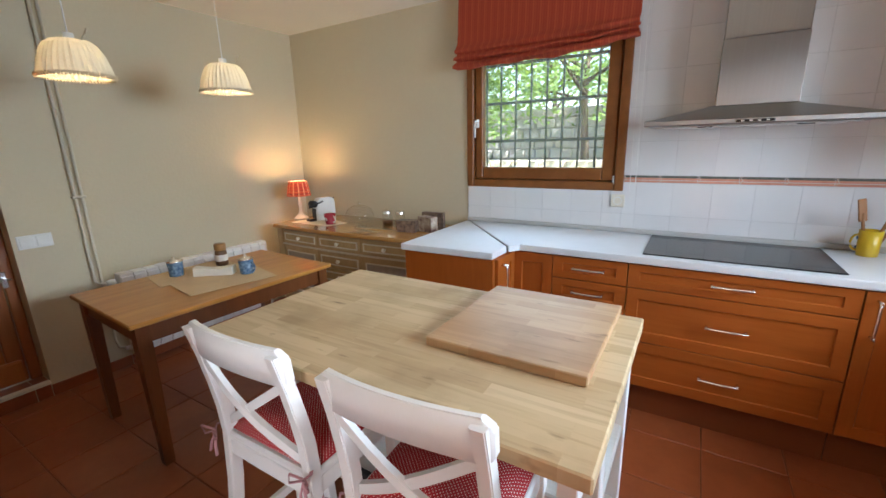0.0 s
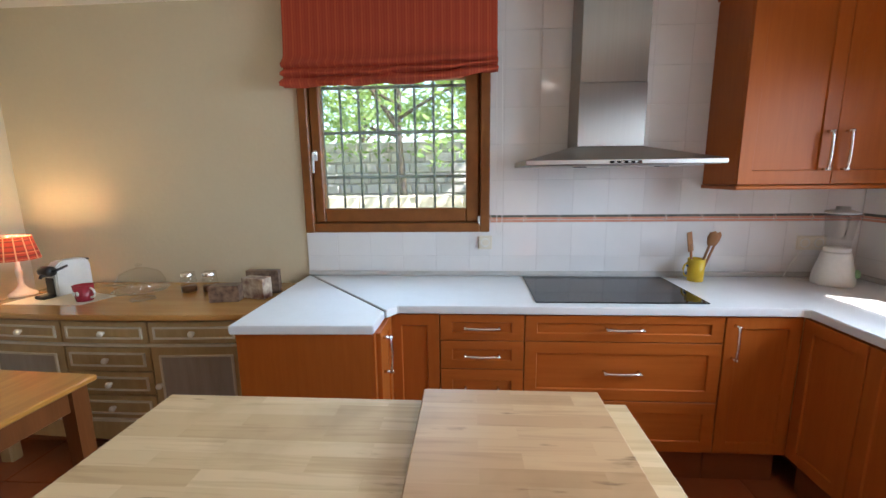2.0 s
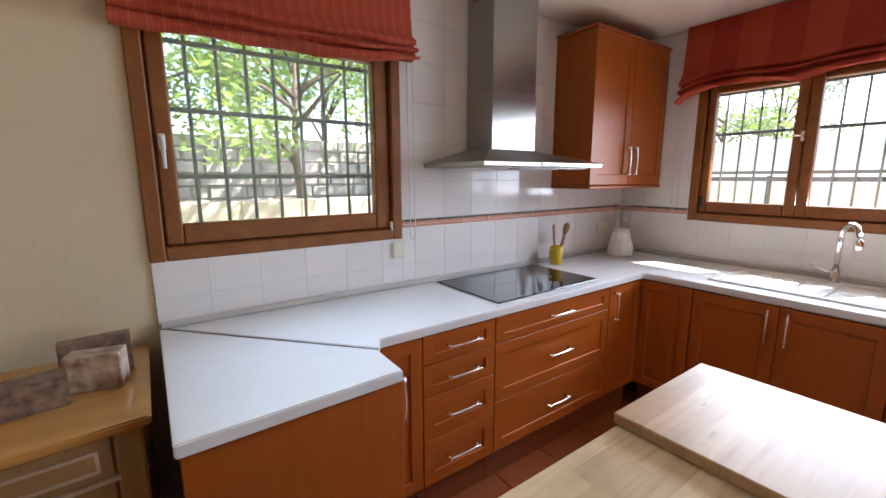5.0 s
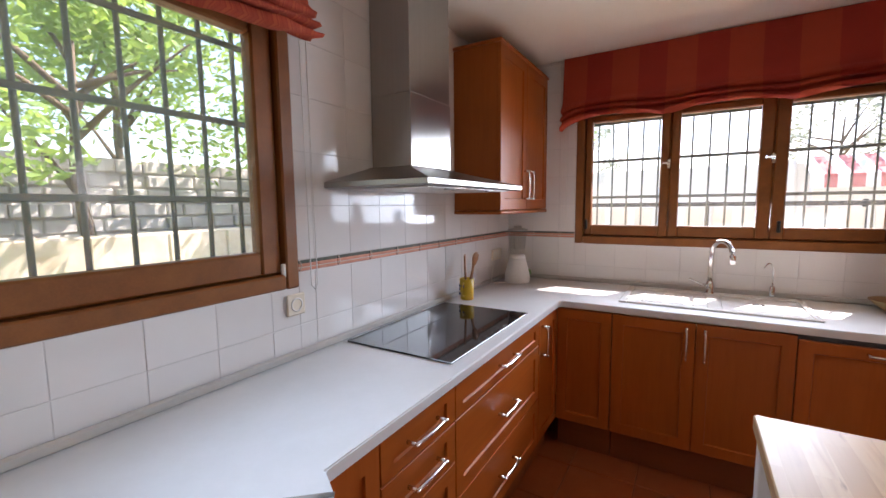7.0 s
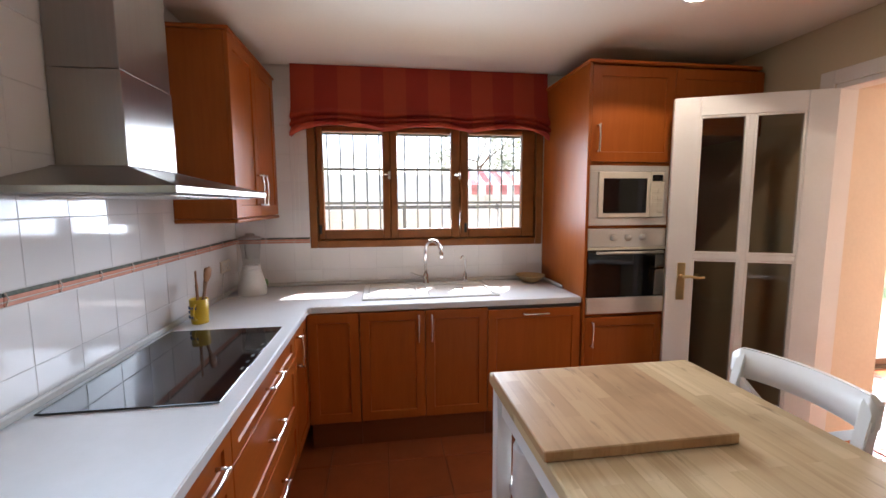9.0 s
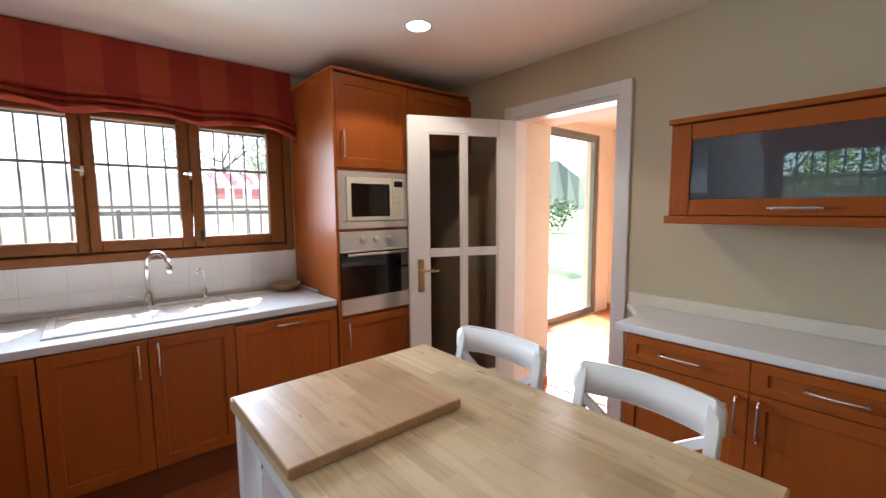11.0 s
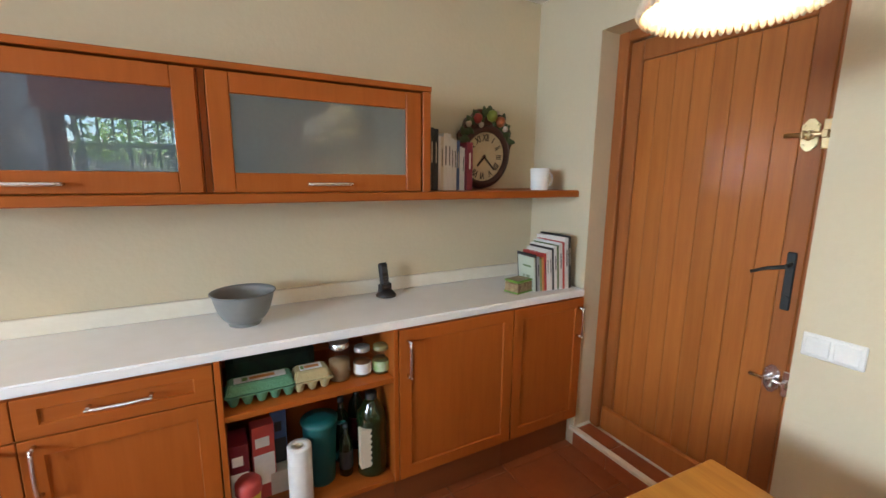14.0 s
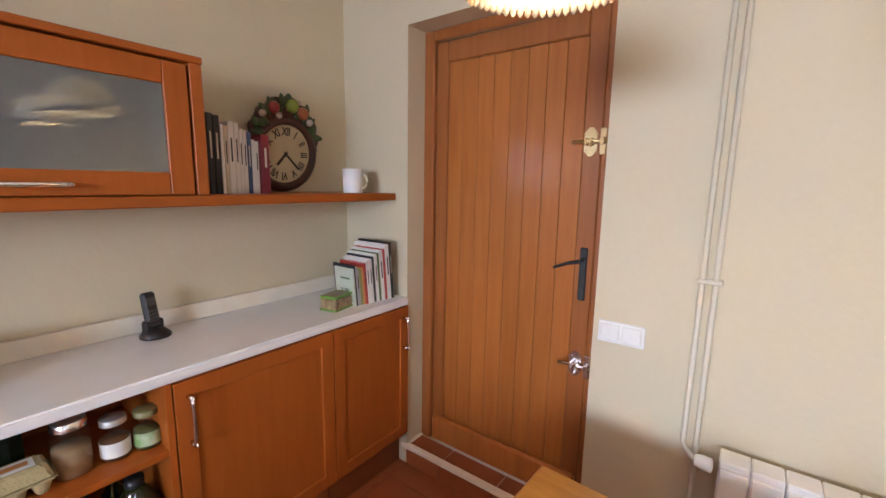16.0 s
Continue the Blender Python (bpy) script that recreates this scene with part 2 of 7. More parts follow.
brushed(STEEL, 0.85, 0.0)
CHROME = mat("polished_chrome", (0.78, 0.78, 0.78), 0.10, 1.0, colour2=(0.74, 0.74, 0.74), scale=4)
SATIN = mat("satin_nickel", (0.86, 0.85, 0.83), 0.22, 1.0, scale=6)
BRASS = mat("aged_brass", (0.72, 0.55, 0.28), 0.28, 1.0, scale=9)
IRON = mat("dark_iron", (0.035, 0.04, 0.04), 0.5, 0.4, scale=9, bump=0.2, bump_scale=90)
BLACKG = mat("black_glass", (0.008, 0.008, 0.009), 0.05, spec=0.6)
BLACK = mat("black_plastic", (0.014, 0.014, 0.015), 0.4, scale=20)
GREY_DARK = mat("charcoal_plastic", (0.06, 0.06, 0.062), 0.45)
WOODWIN = mat("window_wood", (0.27, 0.095, 0.020), 0.42, colour2=(0.19, 0.062, 0.012), scale=3, stretch=(5, 5, 5), bump=0.08, bump_scale=40, rand=0.05)
DOORWOOD = mat("varnished_door_wood", (0.44, 0.148, 0.030), 0.36, colour2=(0.35, 0.105, 0.019), scale=2.2, stretch=(12, 12, 0.8), bump=0.06, bump_scale=10, rand=0.07)
DOORFRAME = mat("dark_door_frame_wood", (0.35, 0.115, 0.027), 0.38, colour2=(0.28, 0.082, 0.018), scale=2.2, stretch=(12, 12, 0.8), bump=0.06, bump_scale=10)
WHITE = mat("white_lacquer", (0.80, 0.795, 0.775), 0.38, colour2=(0.76, 0.75, 0.72), scale=5, bump=0.03, bump_scale=60)
WHITEP = mat("white_plastic", (0.80, 0.80, 0.77), 0.3)
CREAM = mat("cream_paint", (0.77, 0.72, 0.61), 0.5, colour2=(0.71, 0.65, 0.53), scale=12)
BLOCK = planks_mat("birch_butcher_block", (0.64, 0.485, 0.29), (0.50, 0.355, 0.195), (0.30, 0.19, 0.09), 0.52, 0.34, 0.05)
BLOCK.node_tree.nodes["Principled BSDF"].inputs["Specular IOR Level"].default_value = 0.22
BOARD = planks_mat("oak_chopping_board", (0.54, 0.35, 0.19), (0.42, 0.25, 0.125), (0.28, 0.15, 0.07), 0.40, 0.24, 0.046)
BOARD.node_tree.nodes["Principled BSDF"].inputs["Specular IOR Level"].default_value = 0.28
PINE = mat("honey_pine", (0.52, 0.245, 0.050), 0.3, colour2=(0.37, 0.150, 0.027), scale=2.4, stretch=(12, 1, 12), bump=0.05, bump_scale=12, coat=0.1)
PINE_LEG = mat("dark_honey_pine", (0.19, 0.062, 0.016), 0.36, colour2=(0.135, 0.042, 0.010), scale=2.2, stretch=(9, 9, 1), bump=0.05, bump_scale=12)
SIDE_TOP = mat("sideboard_top_wood", (0.52, 0.28, 0.085), 0.2, colour2=(0.42, 0.20, 0.052), scale=2.0, stretch=(1, 8, 8), coat=0.5)
SIDE_BODY = mat("limed_sideboard_wood", (0.46, 0.315, 0.14), 0.45, colour2=(0.37, 0.24, 0.095), scale=2.5, stretch=(9, 9, 1), bump=0.06, bump_scale=14)
SIDE_PANEL = mat("greyed_limed_panel", (0.36, 0.30, 0.235), 0.55, colour2=(0.29, 0.235, 0.18), scale=3, stretch=(9, 9, 1), bump=0.06, bump_scale=14)
SIDE_TRIM = mat("pale_bead_trim", (0.66, 0.58, 0.43), 0.5, scale=20)
BLIND_N = stripes_mat("red_pinstripe_cloth", (0.40, 0.055, 0.020), (0.44, 0.078, 0.025), 0.048, 0, c3=(0.35, 0.040, 0.015), fine=0.016)
BLIND_E = stripes_mat("red_broad_stripe_cloth", (0.37, 0.036, 0.020), (0.41, 0.056, 0.024), 0.32, 0)
CUSHION = mat("red_dotted_cotton", (0.40, 0.016, 0.022), 0.9, bump=0.2, bump_scale=300)


def cloth_shade(name, colour, through_colour, share=0.35):
    """Lampshade cloth: lets part of the light through."""
    m = mat(name, colour, 0.85, scale=9, bump=0.15, bump_scale=120)
    n, l = m.node_tree.nodes, m.node_tree.links
    tr = n.new("ShaderNodeBsdfTranslucent")
    tr.inputs[0].default_value = (*through_colour, 1)
    mx = n.new("ShaderNodeMixShader")
    mx.inputs[0].default_value = share
    l.new(n["Principled BSDF"].outputs[0], mx.inputs[1])
    l.new(tr.outputs[0], mx.inputs[2])
    l.new(mx.outputs[0], n["Material Output"].inputs[0])
    return m


SHADE = cloth_shade("ivory_pleated_silk", (0.78, 0.71, 0.54), (0.80, 0.70, 0.48), 0.11)
LACE = cloth_shade("ivory_lace", (0.80, 0.74, 0.60), (0.6, 0.5, 0.32), 0.5)
BULB = mat("lit_bulb", (1, 0.9, 0.7), 0.4, emit=(1.0, 0.78, 0.45, 8))
SPOT = mat("lit_downlight", (1, 1, 1), 0.4, emit=(1.0, 0.93, 0.80, 6))
GLASS = glass_mat("window_glass", (0.96, 0.97, 0.965), gloss=0.35)
# whitish share in these two panes stands in for window glare
GLASS_HAZE = glass_mat("hazed_window_glass", (0.96, 0.97, 0.965), gloss=0.35, haze=0.08)
GLASS_HAZE_THIN = glass_mat("faintly_hazed_window_glass", (0.96, 0.97, 0.965), gloss=0.35, haze=0.022)
GLASS_DOOR = glass_mat("door_glass", (0.72, 0.70, 0.66))
GLASSWARE = glass_mat("clear_glassware", (0.96, 0.96, 0.95), gloss=1.3)


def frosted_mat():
    """Opaque satin pane: soft dark body colour stands in for unlit shelves; clear front reflection."""
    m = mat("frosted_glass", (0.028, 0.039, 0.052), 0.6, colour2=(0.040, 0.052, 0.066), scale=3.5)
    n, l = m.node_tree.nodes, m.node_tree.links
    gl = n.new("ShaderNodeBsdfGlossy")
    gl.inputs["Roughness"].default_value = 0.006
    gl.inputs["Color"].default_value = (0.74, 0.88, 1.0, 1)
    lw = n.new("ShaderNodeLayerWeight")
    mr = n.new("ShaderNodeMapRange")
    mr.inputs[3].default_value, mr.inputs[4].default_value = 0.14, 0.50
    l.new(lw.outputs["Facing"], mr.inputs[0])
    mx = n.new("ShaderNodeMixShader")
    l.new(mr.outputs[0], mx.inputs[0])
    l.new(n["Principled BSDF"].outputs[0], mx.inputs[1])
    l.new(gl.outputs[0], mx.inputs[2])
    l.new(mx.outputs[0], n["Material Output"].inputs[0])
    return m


FROST = frosted_mat()


def dots_mat():
    m = CUSHION
    n, l = m.node_tree.nodes, m.node_tree.links
    b = n["Principled BSDF"]
    tc = n.new("ShaderNodeTexCoord")
    mp = n.new("ShaderNodeMapping")
    mp.inputs["Scale"].default_value = (125, 125, 125)
    mp.inputs["Rotation"].default_value = (0, 0, radians(45))
    l.new(tc.outputs["Object"], mp.inputs[0])
    fr = n.new("ShaderNodeVectorMath")
    fr.operation = "FRACTION"
    l.new(mp.outputs[0], fr.inputs[0])
    d = n.new("ShaderNodeVectorMath")
    d.operation = "DISTANCE"
    d.inputs[1].default_value = (0.5, 0.5, 0.5)
    sx = n.new("ShaderNodeVectorMath")
    sx.operation = "MULTIPLY_ADD"
    sx.inputs[1].default_value, sx.inputs[2].default_value = (1, 1, 0), (0, 0, 0.5)
    l.new(fr.outputs[0], sx.inputs[0])
    l.new(sx.outputs[0], d.inputs[0])
    lt = n.new("ShaderNodeMath")
    lt.operation = "LESS_THAN"
    lt.inputs[1].default_value = 0.2
    l.new(d.outputs["Value"], lt.inputs[0])
    mx = n.new("ShaderNodeMix")
    mx.data_type = "RGBA"
    l.new(lt.outputs[0], mx.inputs[0])
    l.new(b.inputs["Base Color"].links[0].from_socket, mx.inputs[6])
    mx.inputs[7].default_value = (0.78, 0.58, 0.52, 1)
    l.new(mx.outputs[2], b.inputs["Base Color"])


dots_mat()

# ---- building tools ----


def block(bm, x0, x1, y0, y1, z0, z1, bevel=0.0):
    """One box into bm, its edges chamfered by bevel."""
    x0, x1, y0, y1, z0, z1 = min(x0, x1), max(x0, x1), min(y0, y1), max(y0, y1), min(z0, z1), max(z0, z1)
    b = min(bevel, (x1 - x0) / 2.1, (y1 - y0) / 2.1, (z1 - z0) / 2.1)
    if b <= 0:
        v = [bm.verts.new(p) for p in ((x0, y0, z0), (x1, y0, z0), (x1, y1, z0), (x0, y1, z0), (x0, y0, z1), (x1, y0, z1), (x1, y1, z1), (x0, y1, z1))]
        for f in ((3, 2, 1, 0), (4, 5, 6, 7), (0, 1, 5, 4), (1, 2, 6, 5), (2, 3, 7, 6), (3, 0, 4, 7)):
            bm.faces.new([v[i] for i in f])
        return
    pts = []
    for i, (x, sx) in enumerate(((x0, 1), (x1, -1))):
        for y, sy in ((y0, 1), (y1, -1)):
            for z, sz in ((z0, 1), (z1, -1)):
                pts += [(x, y + sy * b, z + sz * b), (x + sx * b, y, z + sz * b), (x + sx * b, y + sy * b, z)]
    v = [bm.verts.new(p) for p in pts]
    g = lambda i, j, k, a: v[(i * 4 + j * 2 + k) * 3 + a]
    faces = []
    for i in (0, 1):
        faces.append([g(i, 0, 0, 0), g(i, 1, 0, 0), g(i, 1, 1, 0), g(i, 0, 1, 0)])
        faces.append([g(0, i, 0, 1), g(1, i, 0, 1), g(1, i, 1, 1), g(0, i, 1, 1)])
        faces.append([g(0, 0, i, 2), g(1, 0, i, 2), g(1, 1, i, 2), g(0, 1, i, 2)])
        for j in (0, 1):
            faces.append([g(0, i, j, 1), g(1, i, j, 1), g(1, i, j, 2), g(0, i, j, 2)])
            faces.append([g(i, 0, j, 0), g(i, 1, j, 0), g(i, 1, j, 2), g(i, 0, j, 2)])
            faces.append([g(i, j, 0, 0), g(i, j, 1, 0), g(i, j, 1, 1), g(i, j, 0, 1)])
            for k in (0, 1):
                faces.append([g(i, j, k, 0), g(i, j, k, 1), g(i, j, k, 2)])
    made = [bm.faces.new(f) for f in faces]
    bmesh.ops.recalc_face_normals(bm, faces=made)


def boxm(*dims, bevel=0.003):
    bm = bmesh.new()
    block(bm, *dims, bevel)
    return bm


def spin(profile, n=32, bm=None, at=(0, 0, 0), close=False):
    """Turned shape from (radius, height) pairs about local z."""
    bm = bm or bmesh.new()
    rings = []
    for r, z in profile:
        if r < 1e-5:
            rings.append([bm.verts.new((at[0], at[1], at[2] + z))])
        else:
            rings.append([bm.verts.new((at[0] + r * math.cos(2 * math.pi * i / n), at[1] + r * math.sin(2 * math.pi * i / n), at[2] + z)) for i in range(n)])
    for a, b in zip(rings, rings[1:]):
        for i in range(n):
            q = [a[i % len(a)], a[(i + 1) % len(a)], b[(i + 1) % len(b)], b[i % len(b)]]
            q = list(dict.fromkeys(q))
            if len(q) > 2:
                f = bm.faces.new(q)
                f.smooth = True
    bmesh.ops.recalc_face_normals(bm, faces=bm.faces)
    return bm


def tube(points, radius, n=10, bm=None, flat=1.0):
    """Round bar along a line of points; radius may be a list."""
    bm = bm or bmesh.new()
    pts = [Vector(p) for p in points]
    rs = radius if isinstance(radius, (list, tuple)) else [radius] * len(pts)
    rings = []
    up = Vector((0.013, 0.021, 1))
    for i, p in enumerate(pts):
        d = (pts[min(i + 1, len(pts) - 1)] - pts[max(i - 1, 0)]).normalized()
        ref = up if abs(d.dot(up.normalized())) < 0.95 else Vector((1, 0.02, 0.01))
        a = d.cross(ref).normalized()
        b = d.cross(a).normalized()
        rings.append([bm.verts.new(p + rs[i] * (a * math.cos(2 * math.pi * k / n) + b * flat * math.sin(2 * math.pi * k / n))) for k in range(n)])
    for a, b in zip(rings, rings[1:]):
        for k in range(n):
            bm.faces.new((a[k], a[(k + 1) % n], b[(k + 1) % n], b[k])).smooth = True
    bm.faces.new(rings[0])
    bm.faces.new(rings[-1])
    bmesh.ops.recalc_face_normals(bm, faces=bm.faces)
    return bm


def prism(outline, z0, z1, bevel=0.0):
    """Upright prism over an outline of (x, y)."""
    bm = bmesh.new()
    f = bm.faces.new([bm.verts.new((x, y, z0)) for x, y in outline])
    r = bmesh.ops.extrude_face_region(bm, geom=[f])
    bmesh.ops.translate(bm, vec=(0, 0, z1 - z0), verts=[v for v in r["geom"] if isinstance(v, bmesh.types.BMVert)])
    bmesh.ops.recalc_face_normals(bm, faces=bm.faces)
    if bevel:
        bmesh.ops.bevel(bm, geom=bm.edges[:], offset=bevel, segments=2, affect="EDGES")
    return bm


def turned(bm, m):
    bmesh.ops.transform(bm, matrix=m, verts=bm.verts)
    return bm


def part(name, bm, material, parent=None, label=""):
    """Link a bmesh as one mesh object under a thing or part."""
    me = bpy.data.meshes.new(name)
    bm.normal_update()
    bm.to_mesh(me)
    bm.free()
    me.materials.append(material)
    ob = new(name, me)
    ob.parent = parent
    if label:
        tagged(ob, label)
    return ob


def thing(name, m, label, category, group=""):
    """An Empty that carries the parts of one thing."""
    ob = new(name)
    ob.matrix_basis = m
    ob.empty_display_size = 0.1
    return tagged(ob, label, category, group)


def whole(name, bm, material, m, label, category, group=""):
    ob = part(name, bm, material)
    ob.matrix_basis = m
    return tagged(ob, label, category, group)


def setting(name, bm, material, label, category=""):
    return tagged(part(name, bm, material), label, category or name.split("_")[0], kind="structure")


def slab_with_holes(axis, a0, a1, z0, z1, p0, p1, holes):
    """Wall slab between p0 and p1 across, running a0..a1, with rectangular openings (a0, a1, z0, z1)."""
    bm = bmesh.new()
    cuts = sorted({a0, a1, *[h[0] for h in holes], *[h[1] for h in holes]})
    for c0, c1 in zip(cuts, cuts[1:]):
        mid = (c0 + c1) / 2
        spans, low = [], z0
        for h in sorted([h for h in holes if h[0] <= mid <= h[1]], key=lambda h: h[2]):
            if h[2] > low:
                spans.append((low, h[2]))
            low = h[3]
        if low < z1:
            spans.append((low, z1))
        for s0, s1 in spans:
            if axis == "x":
                block(bm, c0, c1, p0, p1, s0, s1)
            else:
                block(bm, p0, p1, c0, c1, s0, s1)
    return bm

# ---- the large structure ----
W, E, S, N, H = -4.47, 0.53, 0.98, 4.50, 2.48
setting("wall_north", slab_with_holes("x", W - 0.3, E + 0.3, -0.2, 2.75, N, N + 0.2, [(-2.60, -1.57, 1.20, 2.12)]), WALL, "beige painted plaster wall with a white tiled half")
wall_north = scene.objects["wall_north"]
wall_east = setting("wall_east", slab_with_holes("y", S, N, -0.2, 2.75, E, E + 0.22, [(2.23, 3.94, 1.22, 2.12)]), WALL, "kitchen wall faced with white glazed tiles")
wall_south = setting("wall_south", slab_with_holes("x", W - 0.3, E + 0.3, -0.2, 2.75, S - 0.45, S, [(-1.42, -0.62, -0.2, 2.14)]), WALL, "beige painted plaster wall with a doorway")
wall_west = setting("wall_west", slab_with_holes("y", S, N, -0.2, 2.75, W - 0.3, W, [(1.43, 2.36, 0.10, 2.22)]), WALL, "beige painted plaster wall with a recessed door")
setting("ceiling", boxm(W - 0.3, E + 0.3, S - 0.45, N + 0.3, H, H + 0.2, bevel=0), CEIL, "off-white painted plaster ceiling")
floor = setting("floor", boxm(W - 0.3, E + 0.3, S - 0.45, N + 0.3, -0.12, -0.006, bevel=0), GROUT, "dark terracotta tiled kitchen floor with thin joints")


def skirting():
    bm = bmesh.new()
    block(bm, W, W + 0.012, 2.36, 2.8, 0, 0.075, 0.003)
    block(bm, W, W + 0.012, 2.803, 3.2, 0, 0.075, 0.003)
    block(bm, W, W + 0.012, 3.203, 3.6, 0, 0.075, 0.003)
    block(bm, W, W + 0.012, 3.603, N, 0, 0.075, 0.003)
    setting("baseboard", bm, TERRA, "terracotta skirting tiles along the wall", "baseboard")


skirting()


def window_unit(name, m, width, z0, z1, panes, left, right, bottom, top, label, glass=None):
    """Wooden window in local x across, local y outward; panes: (x0, x1) of each glass."""
    w = tagged(new(name), label, "window", kind="structure")
    w.matrix_basis = m
    bm = bmesh.new()
    o = 0.055
    block(bm, 0, o, -0.008, 0.09, z0, z1, 0.006)
    block(bm, width - o, width, -0.008, 0.09, z0, z1, 0.006)
    block(bm, o, width - o, -0.006, 0.09, z0, z0 + o, 0.006)
    block(bm, o, width - o, -0.006, 0.09, z1 - o, z1, 0.006)
    part("window_frame", bm, WOODWIN, w)
    for a, b in zip(panes, panes[1:]):
        c = (a[1] + b[0]) / 2
        part("mullion", boxm(c - 0.03, c + 0.03, 0.071, 0.092, z0 + o, z1 - o, bevel=0.003), WOODWIN, w)
    bm = bmesh.new()
    for x in (o - 0.01, width - o - 0.014):
        block(bm, x, x + 0.024, 0.071, 0.088, z0 + o, z1 - o)
    for z in (z0 + o - 0.01, z1 - o - 0.014):
        block(bm, o, width - o, 0.0715, 0.087, z, z + 0.024)
    part("stop_strip", bm, WOODWIN, w)
    edges = [o + 0.004] + [(a[1] + b[0]) / 2 for a, b in zip(panes, panes[1:])] + [width - o - 0.004]
    for (g0, g1), s0, s1 in zip(panes, edges, edges[1:]):
        bm = bmesh.new()
        s0, s1 = s0 + 0.002, s1 - 0.002
        b0, t1 = z0 + bottom, z1 - top
        block(bm, s0, g0, 0.012, 0.07, z0 + o + 0.004, z1 - o - 0.004, 0.007)
        block(bm, g1, s1, 0.012, 0.07, z0 + o + 0.004, z1 - o - 0.004, 0.007)
        block(bm, g0, g1, 0.014, 0.07, z0 + o + 0.004, b0, 0.007)
        block(bm, g0, g1, 0.014, 0.07, t1, z1 - o - 0.004, 0.007)
        sash = part("sash", bm, WOODWIN, w)
        pane = part("pane", boxm(g0 - 0.005, g1 + 0.005, 0.040, 0.044, b0 - 0.005, t1 + 0.005, bevel=0), glass or GLASS, sash)
        pane.visible_shadow = False
    return w


def lever(parent, x, z, flip=1, long=0.10, down=True):
    bm = bmesh.new()
    block(bm, x - 0.012, x + 0.012, 0.004, 0.013, z - 0.03, z + 0.03, 0.004)
    if down:
        tube([(x, 0.01, z + 0.012), (x, -0.03, z + 0.012), (x, -0.038, z), (x, -0.038, z - long)], [0.008, 0.008, 0.008, 0.007], bm=bm)
    else:
        tube([(x, 0.01, z), (x, -0.03, z), (x + flip * 0.01, -0.036, z), (x + flip * long, -0.036, z + 0.004)], [0.007, 0.007, 0.007, 0.006], bm=bm)
    part("handle", bm, WHITEP if down else SATIN, parent, "white lever handle" if down else "satin metal turn handle")


win_n = window_unit("window_1", pose(-2.635, 4.492, 0), 1.103, 1.166, 2.13, [(0.121, 0.965)], 0, 0, 0.141, 0.10, "brown stained wooden casement window with one pane", GLASS_HAZE)
lever(win_n, 0.083, 1.62)
win_e = window_unit("window_2", pose(0.522, 3.974, 0, 0, 0, -90), 1.782, 1.183, 2.13, [(0.105, 0.535), (0.645, 1.055), (1.19, 1.617)], 0, 0, 0.133, 0.10, "brown stained wooden window with three panes", GLASS_HAZE_THIN)
lever(win_e, 0.585, 1.72, -1, 0.04, False)
lever(win_e, 1.12, 1.72, -1, 0.04, False)


def hinge(parent, x, z):
    part("hinge", boxm(x - 0.009, x + 0.009, -0.008, 0.012, z - 0.035, z + 0.035, bevel=0.004), IRON, parent)


hinge(win_e, 0.075, 1.32)
hinge(win_e, 1.165, 1.32)
part("hinge", boxm(1.035, 1.05, -0.004, 0.012, 1.205, 1.26, bevel=0.004), WHITEP, win_n)


# black bars lightened to grey-green: sunlit haze put into the colour
GRILLE = mat("glare_lightened_iron", (0.12, 0.15, 0.13), 0.5, 0.0, scale=9)


def grille(name, m, width, z0, z1, step, first, levels, label, bar=0.008):
    g = thing(name, m, label, "window grille")
    x = first
    while x < width:
        part("upright_bar", tube([(x, 0, z0), (x, 0, z1)], bar, 8), GRILLE, g)
        x += step
    for z in levels:
        part("cross_bar", boxm(0, width, -0.012, -0.004, z - 0.010, z + 0.010, bevel=0.002), GRILLE, g)
    return g


grille("window_grille", pose(-2.60, 4.66, 0), 1.03, 1.20, 2.12, 0.1143, 0.049, (1.492, 1.76, 2.023), "black iron bar grille outside the window")
# thinner bars here imitate the glare that swallows their edges
grille("window_grille", pose(0.69, 3.94, 0, 0, 0, -90), 1.71, 1.22, 2.12, 0.0985, 0.085, (1.513, 1.773, 2.04), "black iron bar grille outside the triple window", 0.006)
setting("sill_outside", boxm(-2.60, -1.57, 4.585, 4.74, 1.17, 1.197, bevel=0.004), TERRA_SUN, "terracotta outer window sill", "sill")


# ---- door to the sunroom ----
def door_trim():
    bm = bmesh.new()
    for x0, x1 in ((-1.494, -1.42), (-0.62, -0.546)):
        block(bm, x0, x1, S + 0.001, S + 0.018, 0, 2.216, 0.004)
    block(bm, -1.4195, -0.6205, S + 0.001, S + 0.0175, 2.14, 2.215, 0.004)
    block(bm, -1.42, -1.395, S - 0.12, S, 0, 2.14, 0.002)
    block(bm, -0.645, -0.62, S - 0.12, S, 0, 2.14, 0.002)
    block(bm, -1.395, -0.645, S - 0.12, S, 2.113, 2.14, 0.002)
    setting("trim", bm, WHITE, "white painted door lining and architrave", "door frame")


door_trim()
jamb = bmesh.new()
for x0, x1 in ((-1.42, -1.412), (-0.628, -0.62)):
    block(jamb, x0, x1, S - 0.45, S - 0.121, 0, 2.139)
block(jamb, -1.412, -0.628, S - 0.45, S - 0.121, 2.13, 2.139)
setting("reveal", jamb, PEACH, "peach painted plaster door reveal", "reveal")


